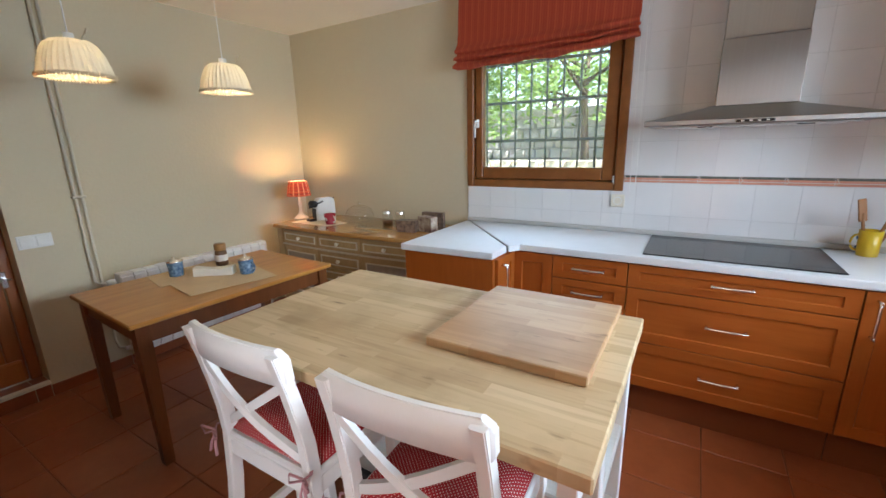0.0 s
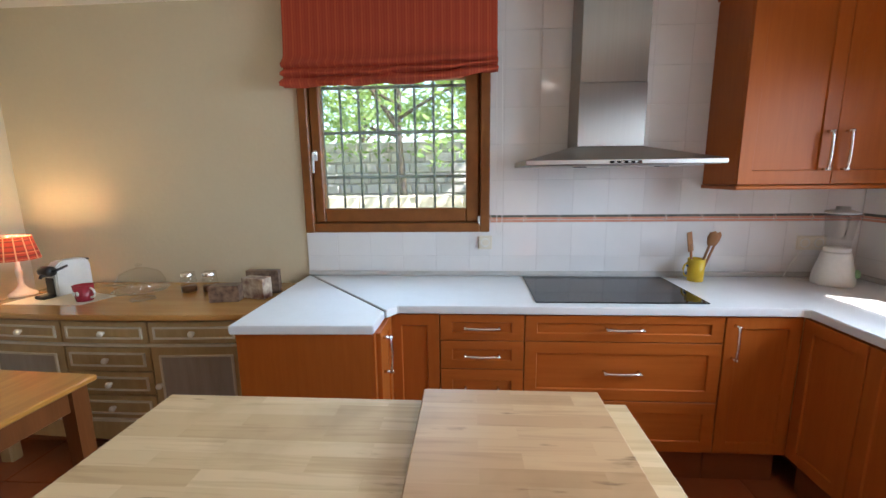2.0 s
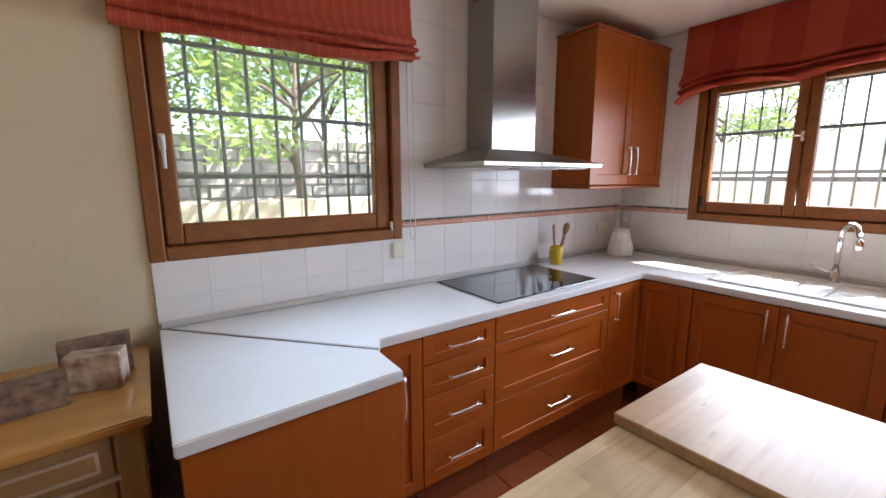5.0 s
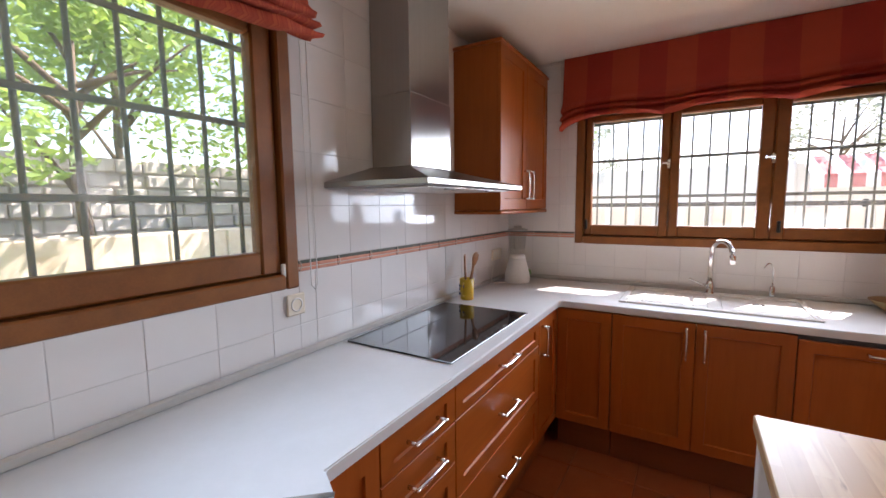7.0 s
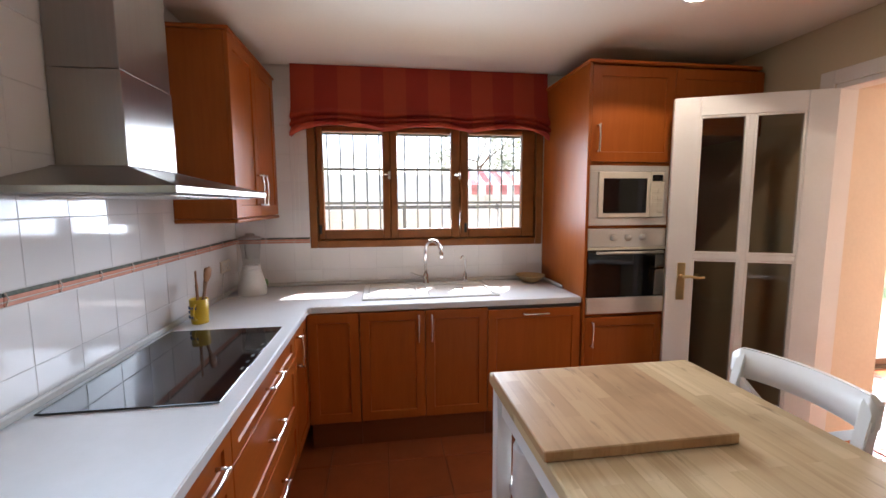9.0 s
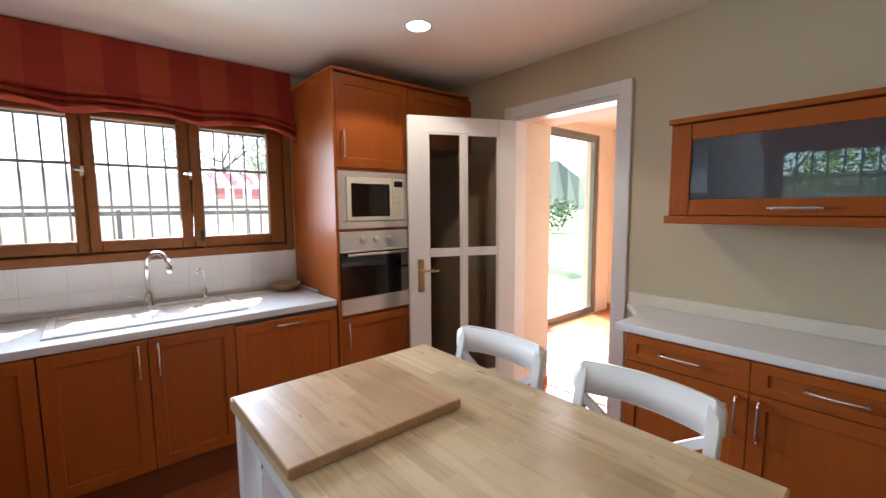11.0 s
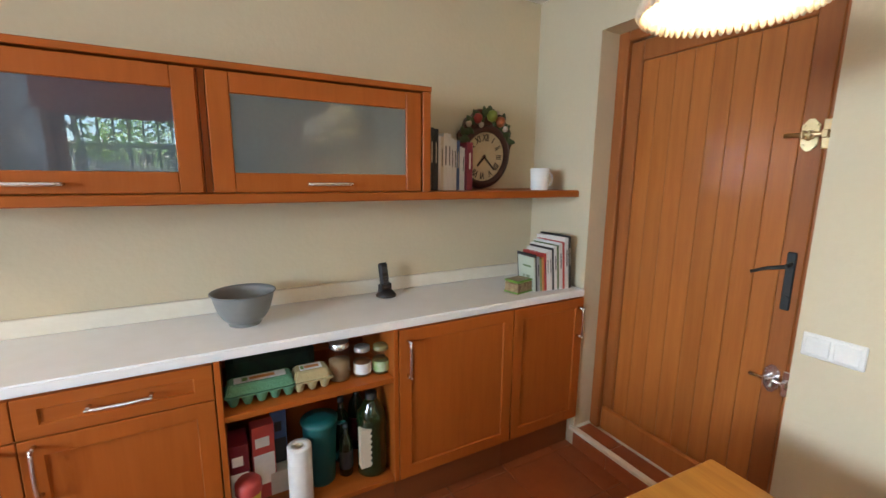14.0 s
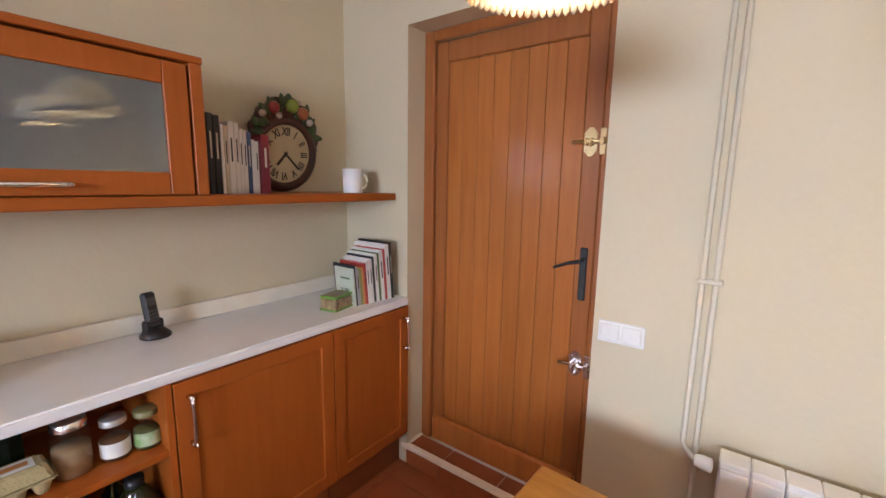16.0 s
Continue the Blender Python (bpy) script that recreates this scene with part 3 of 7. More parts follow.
def glazed_door():
    """Four-light white door: local x from the hinge along the leaf, local y thickness."""
    w, h, t = 0.80, 2.10, 0.038
    d = tagged(new("door_1"), "white painted interior door with four glass lights standing open", "door", kind="structure")
    d.matrix_basis = pose(-0.634, 0.985, 0.012, 0, 0, math.degrees(math.atan2(0.756, 0.343)))
    bm = bmesh.new()
    sx0, sx1, mx = 0.14, w - 0.14, w / 2
    zb, zm, zt = 0.27, 1.17, h - 0.11
    block(bm, 0, sx0, 0, t, 0, h, 0.004)
    block(bm, sx1, w, 0, t, 0, h, 0.004)
    block(bm, sx0, sx1, 0.0005, t - 0.0005, 0, zb, 0.004)
    block(bm, sx0, sx1, 0.0005, t - 0.0005, zt, h, 0.004)
    part("leaf", bm, WHITE, d)
    bm = bmesh.new()
    block(bm, mx - 0.018, mx + 0.018, 0.004, t - 0.004, zb, zt, 0.005)
    for a, b in ((sx0, mx - 0.018), (mx + 0.018, sx1)):
        block(bm, a, b, 0.005, t - 0.005, zm - 0.018, zm + 0.018, 0.005)
    part("glazing_bar", bm, WHITE, d)
    for a, b in ((sx0, mx - 0.018), (mx + 0.018, sx1)):
        for c, e in ((zb, zm - 0.018), (zm + 0.018, zt)):
            p = part("pane", boxm(a, b, t / 2 - 0.002, t / 2 + 0.002, c, e, bevel=0), GLASS_DOOR, d)
            p.visible_shadow = False
            bm = bmesh.new()
            for y0, y1 in ((0.004, 0.014), (t - 0.014, t - 0.004)):
                block(bm, a, a + 0.012, y0, y1, c, e, 0.003)
                block(bm, b - 0.012, b, y0, y1, c, e, 0.003)
                block(bm, a + 0.012, b - 0.012, y0, y1, c, c + 0.012, 0.003)
                block(bm, a + 0.012, b - 0.012, y0, y1, e - 0.012, e, 0.003)
            part("glazing_bead", bm, WHITE, d)
    for side, y in ((1, t), (-1, 0)):
        bm = bmesh.new()
        y0, y1 = (y, y + 0.007) if side > 0 else (y - 0.007, y)
        block(bm, w - 0.105, w - 0.06, y0, y1, 0.90, 1.13, 0.004)
        tube([(w - 0.083, y, 1.05), (w - 0.083, y + side * 0.045, 1.05)], 0.009, bm=bm)
        tube([(w - 0.083, y + side * 0.045, 1.05), (w - 0.12, y + side * 0.048, 1.053), (w - 0.17, y + side * 0.045, 1.045), (w - 0.20, y + side * 0.043, 1.05)], [0.009, 0.009, 0.007, 0.006], bm=bm)
        part("door_handle", bm, BRASS, d, "brass lever handle on a long plate")
    for z in (0.25, 1.05, 1.85):
        part("hinge", tube([(-0.006, 0.0, z - 0.04), (-0.006, 0.0, z + 0.04)], 0.007, 8), BRASS, d)


glazed_door()


# ---- wooden outer door in its recess ----
def plank_door():
    d = tagged(new("door_2"), "varnished wooden plank door with dark frame, closed in its recess", "door", kind="structure")
    d.matrix_basis = pose(W - 0.12, 1.43, 0.10, 0, 0, 90)
    # local x runs along the wall (world +y), local y into the wall (world -x)
    w, h = 0.93, 2.12
    bm = bmesh.new()
    block(bm, 0, 0.06, 0, 0.09, 0, h, 0.006)
    block(bm, w - 0.055, w, 0, 0.09, 0, h, 0.006)
    block(bm, 0.06, w - 0.055, 0.002, 0.09, h - 0.05, h, 0.006)
    part("door_frame", bm, DOORFRAME, d)
    bm = bmesh.new()
    block(bm, 0.063, 0.13, 0.02, 0.07, 0.004, h - 0.054, 0.006)
    block(bm, w - 0.135, w - 0.058, 0.02, 0.07, 0.004, h - 0.054, 0.006)
    block(bm, 0.13, w - 0.135, 0.021, 0.07, h - 0.15, h - 0.054, 0.006)
    part("leaf_stile", bm, DOORFRAME, d)
    n = 8
    x0, x1 = 0.131, w - 0.136
    for i in range(n):
        a, b = x0 + (x1 - x0) * i / n, x0 + (x1 - x0) * (i + 1) / n
        part("plank", boxm(a + 0.0006, b - 0.0006, 0.030, 0.06, 0.02, h - 0.151, bevel=0.0025), DOORWOOD, d)
    part("plank_backing", boxm(x0, x1, 0.045, 0.068, 0.02, h - 0.151, bevel=0), DOORFRAME, d)
    bm = bmesh.new()
    block(bm, 0.075, w - 0.07, -0.004, 0.029, 0.01, 0.15, 0.010)
    part("kick_board", bm, DOORWOOD, d)
    hx = w - 0.095
    bm = bmesh.new()
    block(bm, hx - 0.016, hx + 0.014, 0.010, 0.018, 0.935, 1.155, 0.004)
    tube([(hx, 0.015, 1.11), (hx, -0.035, 1.105)], 0.008, bm=bm)
    tube([(hx, -0.035, 1.105), (hx - 0.05, -0.04, 1.092), (hx - 0.105, -0.035, 1.068)], [0.008, 0.007, 0.006], bm=bm)
    tube([(hx, 0.015, 0.98), (hx, 0.004, 0.98)], 0.012, bm=bm)
    part("door_handle", bm, IRON, d, "dark iron lever handle")
    for z, m in ((1.57, BRASS), (0.66, SATIN)):
        bm = bmesh.new()
        rim = [(-0.03, -0.022), (-0.03, -0.034), (-0.012, -0.055), (0.002, -0.055), (0.02, -0.034), (0.02, 0.034), (0.002, 0.055), (-0.012, 0.055), (-0.03, 0.034)]
        front, back = ([bm.verts.new((hx + a, y, z + c)) for a, c in rim] for y in (0.010, 0.016))
        bm.faces.new(front); bm.faces.new(back)
        for k in range(len(rim)):
            bm.faces.new((front[k - 1], front[k], back[k], back[k - 1]))
        bmesh.ops.recalc_face_normals(bm, faces=bm.faces)
        for a, c in ((-0.022, -0.033), (0.012, -0.033), (-0.022, 0.033), (0.012, 0.033)):
            tube([(hx + a, 0.012, z + c), (hx + a, 0.007, z + c)], [0.0045, 0.003], 8, bm)
        tube([(hx - 0.07, -0.012, z), (hx + 0.075, -0.012, z)], 0.008, bm=bm)
        for a in (-0.022, -0.002):
            block(bm, hx + a, hx + a + 0.012, -0.023, 0.012, z - 0.014, z + 0.014, 0.004)
        block(bm, hx + 0.034, hx + 0.06, -0.006, 0.0, z - 0.05, z + 0.05, 0.003)
        block(bm, hx + 0.038, hx + 0.056, -0.023, 0.0, z - 0.014, z + 0.014, 0.003)
        tube([(hx + 0.01, -0.012, z), (hx + 0.01, -0.04, z - 0.02)], 0.006, bm=bm)
        part("door_bolt", bm, m, d, "metal slide bolt")


plank_door()
bm = bmesh.new()
block(bm, W - 0.115, W - 0.022, 1.432, 2.358, 0.06, 0.099)
setting("threshold", bm, GROUT, "raised terracotta door sill", "threshold")
for y0 in (1.435, 1.665, 1.975, 2.285):
    y1 = {1.435: 1.661, 1.665: 1.971, 1.975: 2.281, 2.285: 2.356}[y0]
    part("tile", boxm(W - 0.114, W - 0.022, y0, y1, 0.099, 0.106, bevel=0.002), TERRA, scene.objects["threshold"])
    part("tile", boxm(W + 0.001, W + 0.011, y0, y1, 0.002, 0.082, bevel=0.002), TERRA, scene.objects["threshold"])
bm = bmesh.new()
block(bm, W - 0.02, W + 0.012, 1.40, 2.36, 0.083, 0.108, 0.004)
block(bm, W - 0.118, W - 0.02, 1.4305, 1.448, 0.1065, 0.118, 0.003)
setting("sill_strip", bm, CREAM, "white painted edge strip of the door sill", "strip")


# ---- sunroom beyond the doorway ----
def sunroom():
    bm = slab_with_holes("y", -2.35, 0.53, -0.2, 2.75, 0.36, 0.56, [(-2.02, -0.52, 0.0, 2.46)])
    setting("wall_sunroom_east", bm, PEACH, "peach painted sunroom wall with a sliding glass door", "wall")
    setting("wall_sunroom_south", boxm(-3.2, 0.56, -2.55, -2.35, -0.2, 2.75, bevel=0), PEACH, "peach painted sunroom wall", "wall")
    setting("wall_sunroom_west", boxm(-3.2, -3.0, -2.35, 0.53, -0.2, 2.75, bevel=0), PEACH, "peach painted sunroom wall", "wall")
    bm = boxm(-3.2, 0.56, -2.55, 0.53, 2.58, 2.72, bevel=0)
    setting("ceiling_sunroom", bm, PEACH, "pale peach sunroom ceiling", "ceiling")
    setting("wall_sunroom_lining", slab_with_holes("x", -3.0, 0.36, 0, 2.58, 0.518, 0.53, [(-1.42, -0.62, 0, 2.14)]), PEACH, "peach painted back of the kitchen wall", "wall")
    fl = setting("floor_sunroom", boxm(-3.2, 0.56, -2.55, 0.53, -0.12, -0.006, bevel=0), GROUT, "glossy orange terracotta sunroom floor", "floor")
    g = tagged(new("door_3"), "large sliding glass door in a grey metal frame", "sliding door", kind="structure")
    g.matrix_basis = pose(0.37, -0.52, 0, 0, 0, -90)
    met = mat("grey_green_metal", (0.20, 0.215, 0.19), 0.4, 0.3)
    w, h = 1.50, 2.46
    bm = bmesh.new()
    block(bm, 0, 0.045, 0, 0.10, 0, h, 0.003)
    block(bm, w - 0.045, w, 0, 0.10, 0, h, 0.003)
    block(bm, 0.045, w - 0.045, 0.001, 0.10, h - 0.045, h, 0.003)
    block(bm, 0.045, w - 0.045, 0.001, 0.10, 0, 0.03, 0.003)
    part("door_frame", bm, met, g)
    for a, b, y in ((0.045, 0.36, 0.055), (0.32, w - 0.045, 0.012)):
        bm = bmesh.new()
        block(bm, a, a + 0.05, y, y + 0.035, 0.03, h - 0.045, 0.004)
        block(bm, b - 0.05, b, y, y + 0.035, 0.03, h - 0.045, 0.004)
        block(bm, a + 0.05, b - 0.05, y, y + 0.035, h - 0.10, h - 0.045, 0.004)
        block(bm, a + 0.05, b - 0.05, y, y + 0.035, 0.03, 0.09, 0.004)
        s = part("sliding_leaf", bm, met, g)
        p = part("pane", boxm(a + 0.05, b - 0.05, y + 0.015, y + 0.019, 0.09, h - 0.10, bevel=0), GLASS, s)
        p.visible_shadow = False
    part("handle", boxm(0.335, 0.355, -0.012, 0.012, 0.95, 1.12, bevel=0.005), BLACK, g)
    bm = bmesh.new()
    block(bm, -0.640, -0.6285, 0.535, 0.85, 0.0, 0.08, 0.003)
    block(bm, -0.6, 0.34, 0.505, 0.517, 0.0, 0.08, 0.003)
    block(bm, -1.0, 0.355, -2.349, -2.337, 0.0, 0.08, 0.003)
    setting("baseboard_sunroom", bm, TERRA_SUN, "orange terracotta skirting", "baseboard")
    return fl


floor_sun = sunroom()


# ---- worktops ----
def worktops():
    z0, z1 = 0.868, 0.905
    c = mat("white_laminate_kitchen", (0.68, 0.69, 0.70), 0.28, colour2=(0.645, 0.655, 0.66), scale=14)
    bm = prism([(-2.63, 3.605), (-2.035, 3.625), (-2.028, 3.81), (-2.62, 4.475), (-2.63, 4.475)], z0, z1, 0.004)
    whole("worktop_end", bm, c, pose(0, 0, 0), "white laminate worktop end piece over the side panel", "worktop")
    bm = prism([(-2.0215, 3.818), (-1.98, 3.886), (-0.20, 3.886), (-0.176, 3.875), (-0.176, 2.192), (0.514, 2.192), (0.514, 4.484), (-2.612, 4.484)], z0, z1, 0.004)
    ob = whole("worktop", bm, c, pose(0, 0, 0), "white laminate kitchen worktop running round the corner", "worktop")
    n = Vector((-0.592, 0.665)).normalized()
    q = Vector((-n.y, n.x)) * 0.006
    p0, p1 = Vector((-2.0245, 3.814)), Vector((-2.616, 4.478))
    bm2 = prism([tuple(p0 - q), tuple(p0 + q), tuple(p1 + q), tuple(p1 - q)], 0.9045, 0.9075)
    whole("joint_strip", bm2, STEEL, pose(0, 0, 0), "thin metal strip over the worktop joint", "strip")
    bm = bmesh.new()
    block(bm, -2.628, 0.5, 4.466, 4.4835, 0.9055, 0.935, 0.006)
    whole("upstand_strip", bm, STRIP, pose(0, 0, 0), "grey edge strip between worktop and tiles", "strip")
    bm = bmesh.new()
    block(bm, 0.497, 0.514, 2.194, 4.465, 0.9055, 0.935, 0.006)
    block(bm, 0.1, 0.496, 2.1935, 2.21, 0.9055, 0.930, 0.006)
    whole("upstand_strip", bm, STRIP, pose(0, 0, 0), "grey edge strip along the sink worktop", "strip")
    bm = prism([(-1.66, 1.445), (-1.66, 1.20), (-1.50, 0.985), (-4.466, 0.985), (-4.466, 1.445)][::-1], z0 + 0.022, z1 + 0.022, 0.006)
    whole("worktop", bm, COUNTER, pose(0, 0, 0), "white laminate worktop on the low cabinets", "worktop")
    bm = boxm(-4.466, -1.52, 0.982, 1.0, 0.9275, 0.996, bevel=0.003)
    whole("upstand", bm, CREAM, pose(0, 0, 0), "cream upstand board behind the worktop", "upstand")


worktops()


# ---- cabinets: local x across, y into the cabinet, z up; the front plane is y = 0 ----
def shaker(bm_name, x0, x1, z0, z1, parent, material=None, rail=0.06, label=""):
    """Frame-and-panel front in one skin: chamfered edge, flat frame, sunk panel."""
    bm = bmesh.new()
    g = 0.0015
    x0, x1, z0, z1 = x0 + g, x1 - g, z0 + g, z1 - g
    r = min(rail, (z1 - z0) * 0.30)
    rings = []
    for ix, iz, y in ((0, 0, 0), (0, 0, -0.0185), (0.0015, 0.0015, -0.02), (rail - 0.001, r - 0.001, -0.02), (rail, r, -0.019), (rail + 0.003, r + 0.003, -0.0125)):
        rings.append([bm.verts.new((x, y, z)) for x, z in ((x0 + ix, z0 + iz), (x1 - ix, z0 + iz), (x1 - ix, z1 - iz), (x0 + ix, z1 - iz))])
    for p, q in zip(rings, rings[1:]):
        for k in range(4):
            bm.faces.new((p[k], p[(k + 1) % 4], q[(k + 1) % 4], q[k]))
    bm.faces.new(rings[-1])
    bm.faces.new(rings[0][::-1])
    bmesh.ops.recalc_face_normals(bm, faces=bm.faces)
    return part(bm_name, bm, material or CHERRY, parent, label)


def bow_handle(parent, x, z, length=0.16, upright=False, y=-0.02):
    pts = []
    k = 8
    for i in range(k + 1):
        u = i / k - 0.5
        pts.append((u * length, -0.030 - 0.006 * (1 - (2 * u) ** 2), 0))
    bm = tube(pts, 0.0065, 8)
    for e in (-1, 1):
        tube([(e * length / 2 * 0.97, 0, 0), (e * length / 2 * 0.97, -0.030, 0)], 0.0065, 8, bm)
        spin([(0.0, -0.002), (0.0085, 0), (0.0075, 0.004), (0, 0.005)], 10, bm, (e * length / 2 * 0.97, -0.034, 0))
    m = pose(x, y, z) @ (pose(0, 0, 0, 0, 90, 0) if upright else Matrix())
    turned(bm, m)
    part("handle", bm, SATIN, parent, "chrome bow handle")


def base_cabinet(m, width, fronts, label, depth=0.56, z0=0.185, z1=0.866, plinth=True, name="base_cabinet", body=None):
    """fronts: (kind, x0, x1, z0, z1, handle) with handle None, 'h' or ('v', x, z)."""
    c = thing(name, m, label, "cabinet", "kitchen cabinets")
    part("body", boxm(0.001, width - 0.001, 0.001, depth, z0 - 0.002, z1, bevel=0), body or CHERRY, c)
    if plinth:
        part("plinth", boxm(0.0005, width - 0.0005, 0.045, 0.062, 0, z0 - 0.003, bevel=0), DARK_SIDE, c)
    for kind, x0, x1, a, b, hd in fronts:
        f = shaker(kind, x0, x1, a, b, c, CHERRY_H if kind == "drawer_front" else CHERRY, rail=0.055)
        if hd == "h":
            bow_handle(f, (x0 + x1) / 2, (a + b) / 2 + 0.004)
        elif hd:
            bow_handle(f, hd[1], hd[2], upright=hd[0] == "v")
    return c


FN = 3.92
base_cabinet(pose(-2.025, FN, 0), 0.236, [("door", 0.0, 0.236, 0.185, 0.862, None)], "cherry wood corner base cabinet with a narrow door")
base_cabinet(pose(-1.787, FN, 0), 0.391, [("drawer_front", 0, 0.391, a, b, "h") for a, b in ((0.735, 0.862), (0.593, 0.733), (0.40, 0.591), (0.185, 0.398))], "cherry wood base cabinet with four drawers")
base_cabinet(pose(-1.394, FN, 0), 0.886, [("drawer_front", 0, 0.886, a, b, "h") for a, b in ((0.736, 0.862), (0.444, 0.734), (0.185, 0.442))], "cherry wood base cabinet with three wide drawers under the hob")
base_cabinet(pose(-0.505, FN, 0), 0.33, [("door", 0, 0.33, 0.185, 0.862, ("v", 0.04, 0.745))], "cherry wood base cabinet with one door beside the corner")
hb = thing("end_cabinet", pose(-2.0345, 3.66, 0, 0, 0, 90), "cherry wood end cabinet with a plain back under the worktop end", "cabinet", "kitchen cabinets")
part("back_panel", boxm(-0.025, -0.005, 0.0005, 0.585, 0.0, 0.866, bevel=0.002), CHERRY, hb, "plain cherry wood back panel")
part("side_panel", boxm(-0.004, 0.81, 0.566, 0.585, 0.0, 0.866, bevel=0.002), CHERRY, hb)
part("body", boxm(-0.004, 0.255, 0.001, 0.5655, 0.183, 0.866, bevel=0), CHERRY, hb)
dr = shaker("door", 0, 0.24, 0.185, 0.862, hb, rail=0.05)
bow_handle(dr, 0.05, 0.745, upright=True)

FE = -0.16
e = lambda y: pose(FE, y, 0, 0, 0, -90)
base_cabinet(e(3.898), 0.30, [("door", 0, 0.30, 0.185, 0.862, None)], "cherry wood corner base cabinet with a plain door")
base_cabinet(e(3.595), 0.785, [("door", 0, 0.392, 0.185, 0.862, ("v", 0.352, 0.757)), ("door", 0.393, 0.785, 0.185, 0.862, ("v", 0.432, 0.757))], "cherry wood sink cabinet with two doors", z1=0.70)
base_cabinet(e(2.808), 0.612, [("door", 0, 0.612, 0.185, 0.845, ("h", 0.306, 0.815))], "cherry wood fronted dishwasher below the worktop", name="dishwasher", body=GREY_DARK)

FS = 1.425
s_ = lambda x: pose(x, FS, 0, 0, 0, 180)
base_cabinet(s_(-1.715), 1.0, [("drawer_front", 0, 0.50, 0.757, 0.884, "h"), ("drawer_front", 0.50, 1.0, 0.757, 0.884, "h"),
                               ("door", 0, 0.50, 0.185, 0.755, ("v", 0.462, 0.655)), ("door", 0.50, 1.0, 0.185, 0.755, ("v", 0.538, 0.655))], "cherry wood low cabinet with two drawers over two doors", depth=0.43, z1=0.888)
base_cabinet(s_(-3.392), 0.60, [("door", 0, 0.60, 0.185, 0.884, ("v", 0.04, 0.755))], "cherry wood low cabinet with one wide door", depth=0.43, z1=0.888)
base_cabinet(s_(-3.994), 0.47, [("door", 0, 0.47, 0.185, 0.884, ("v", 0.43, 0.755))], "cherry wood low cabinet with one door at the wall", depth=0.43, z1=0.888)


def open_shelf():
    c = thing("open_shelf_cabinet", s_(-2.717), "open cherry wood shelf unit filled with groceries", "cabinet", "kitchen cabinets")
    w = 0.673
    part("side_panel", boxm(0.001, 0.020, -0.018, 0.43, 0.185, 0.888, bevel=0.001), CHERRY, c)
    part("side_panel", boxm(w - 0.020, w - 0.001, -0.018, 0.43, 0.185, 0.888, bevel=0.001), CHERRY, c)
    part("back_panel", boxm(0.020, w - 0.020, 0.415, 0.43, 0.205, 0.888, bevel=0), CHERRY, c)
    for z in (0.185, 0.655):
        part("shelf", boxm(0.020, w - 0.020, -0.012, 0.414, z, z + 0.022, bevel=0.001), CHERRY_H, c)
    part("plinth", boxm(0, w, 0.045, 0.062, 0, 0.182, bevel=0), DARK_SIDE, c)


open_shelf()


def upper_cabinet():
    c = thing("wall_cabinet", pose(-0.352, 4.207, 1.432), "cherry wood wall cabinet with two doors beside the hood", "cabinet", "kitchen cabinets")
    w, h = 0.858, 0.93
    part("body", boxm(0.001, w - 0.001, 0.001, 0.283, 0, h, bevel=0.002), CHERRY, c)
    part("cornice", boxm(-0.012, w + 0.006, -0.03, 0.283, h + 0.001, h + 0.02, bevel=0.005), CHERRY_H, c)
    part("base_trim", boxm(-0.008, w + 0.004, -0.026, 0.283, -0.022, -0.001, bevel=0.006), CHERRY_H, c)
    for a, b, hx in ((0, w / 2, w / 2 - 0.042), (w / 2, w, w / 2 + 0.042)):
        d = shaker("door", a, b, 0.002, h, c, rail=0.065)
        bow_handle(d, hx, 0.16, upright=True, length=0.18)


upper_cabinet()


def tower():
    c = thing("tall_cabinet", pose(-0.17, 2.19, 0, 0, 0, -90), "tall cherry wood cabinet housing an oven and a microwave", "cabinet", "kitchen cabinets")
    w, d = 0.575, 0.68
    part("side_panel", boxm(0, 0.019, -0.02, d, 0, 2.345, bevel=0.001), CHERRY, c)
    part("side_panel", boxm(w - 0.019, w, 0.0, d, 0, 2.345, bevel=0.001), CHERRY, c)
    part("back_panel", boxm(0.019, w - 0.019, d - 0.02, d, 0.1, 2.345, bevel=0), CHERRY, c)
    for z in (0.775, 1.343, 1.738, 2.325):
        part("shelf", boxm(0.019, w - 0.019, 0.0, d - 0.021, z, z + 0.018, bevel=0), CHERRY_H, c)
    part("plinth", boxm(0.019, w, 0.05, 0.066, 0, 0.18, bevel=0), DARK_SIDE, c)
    dd = shaker("door", 0.0195, w, 0.19, 0.772, c)
    bow_handle(dd, 0.06, 0.66, upright=True)
    dd = shaker("door", 0.0195, w, 1.757, 2.335, c)
    bow_handle(dd, 0.06, 1.90, upright=True)
    part("cornice", boxm(-0.012, 1.17, -0.034, d, 2.346, 2.366, bevel=0.005), CHERRY_H, c)
    b = thing("bridge_cabinet", pose(-0.17, 2.19, 0, 0, 0, -90), "cherry wood cabinet bridging the niche beside the tall unit", "cabinet", "kitchen cabinets")
    part("body", boxm(w + 0.001, 1.20, 0.001, d, 1.93, 2.344, bevel=0.001), CHERRY, b)
    shaker("door", w, 1.20, 1.93, 2.335, b)


tower()


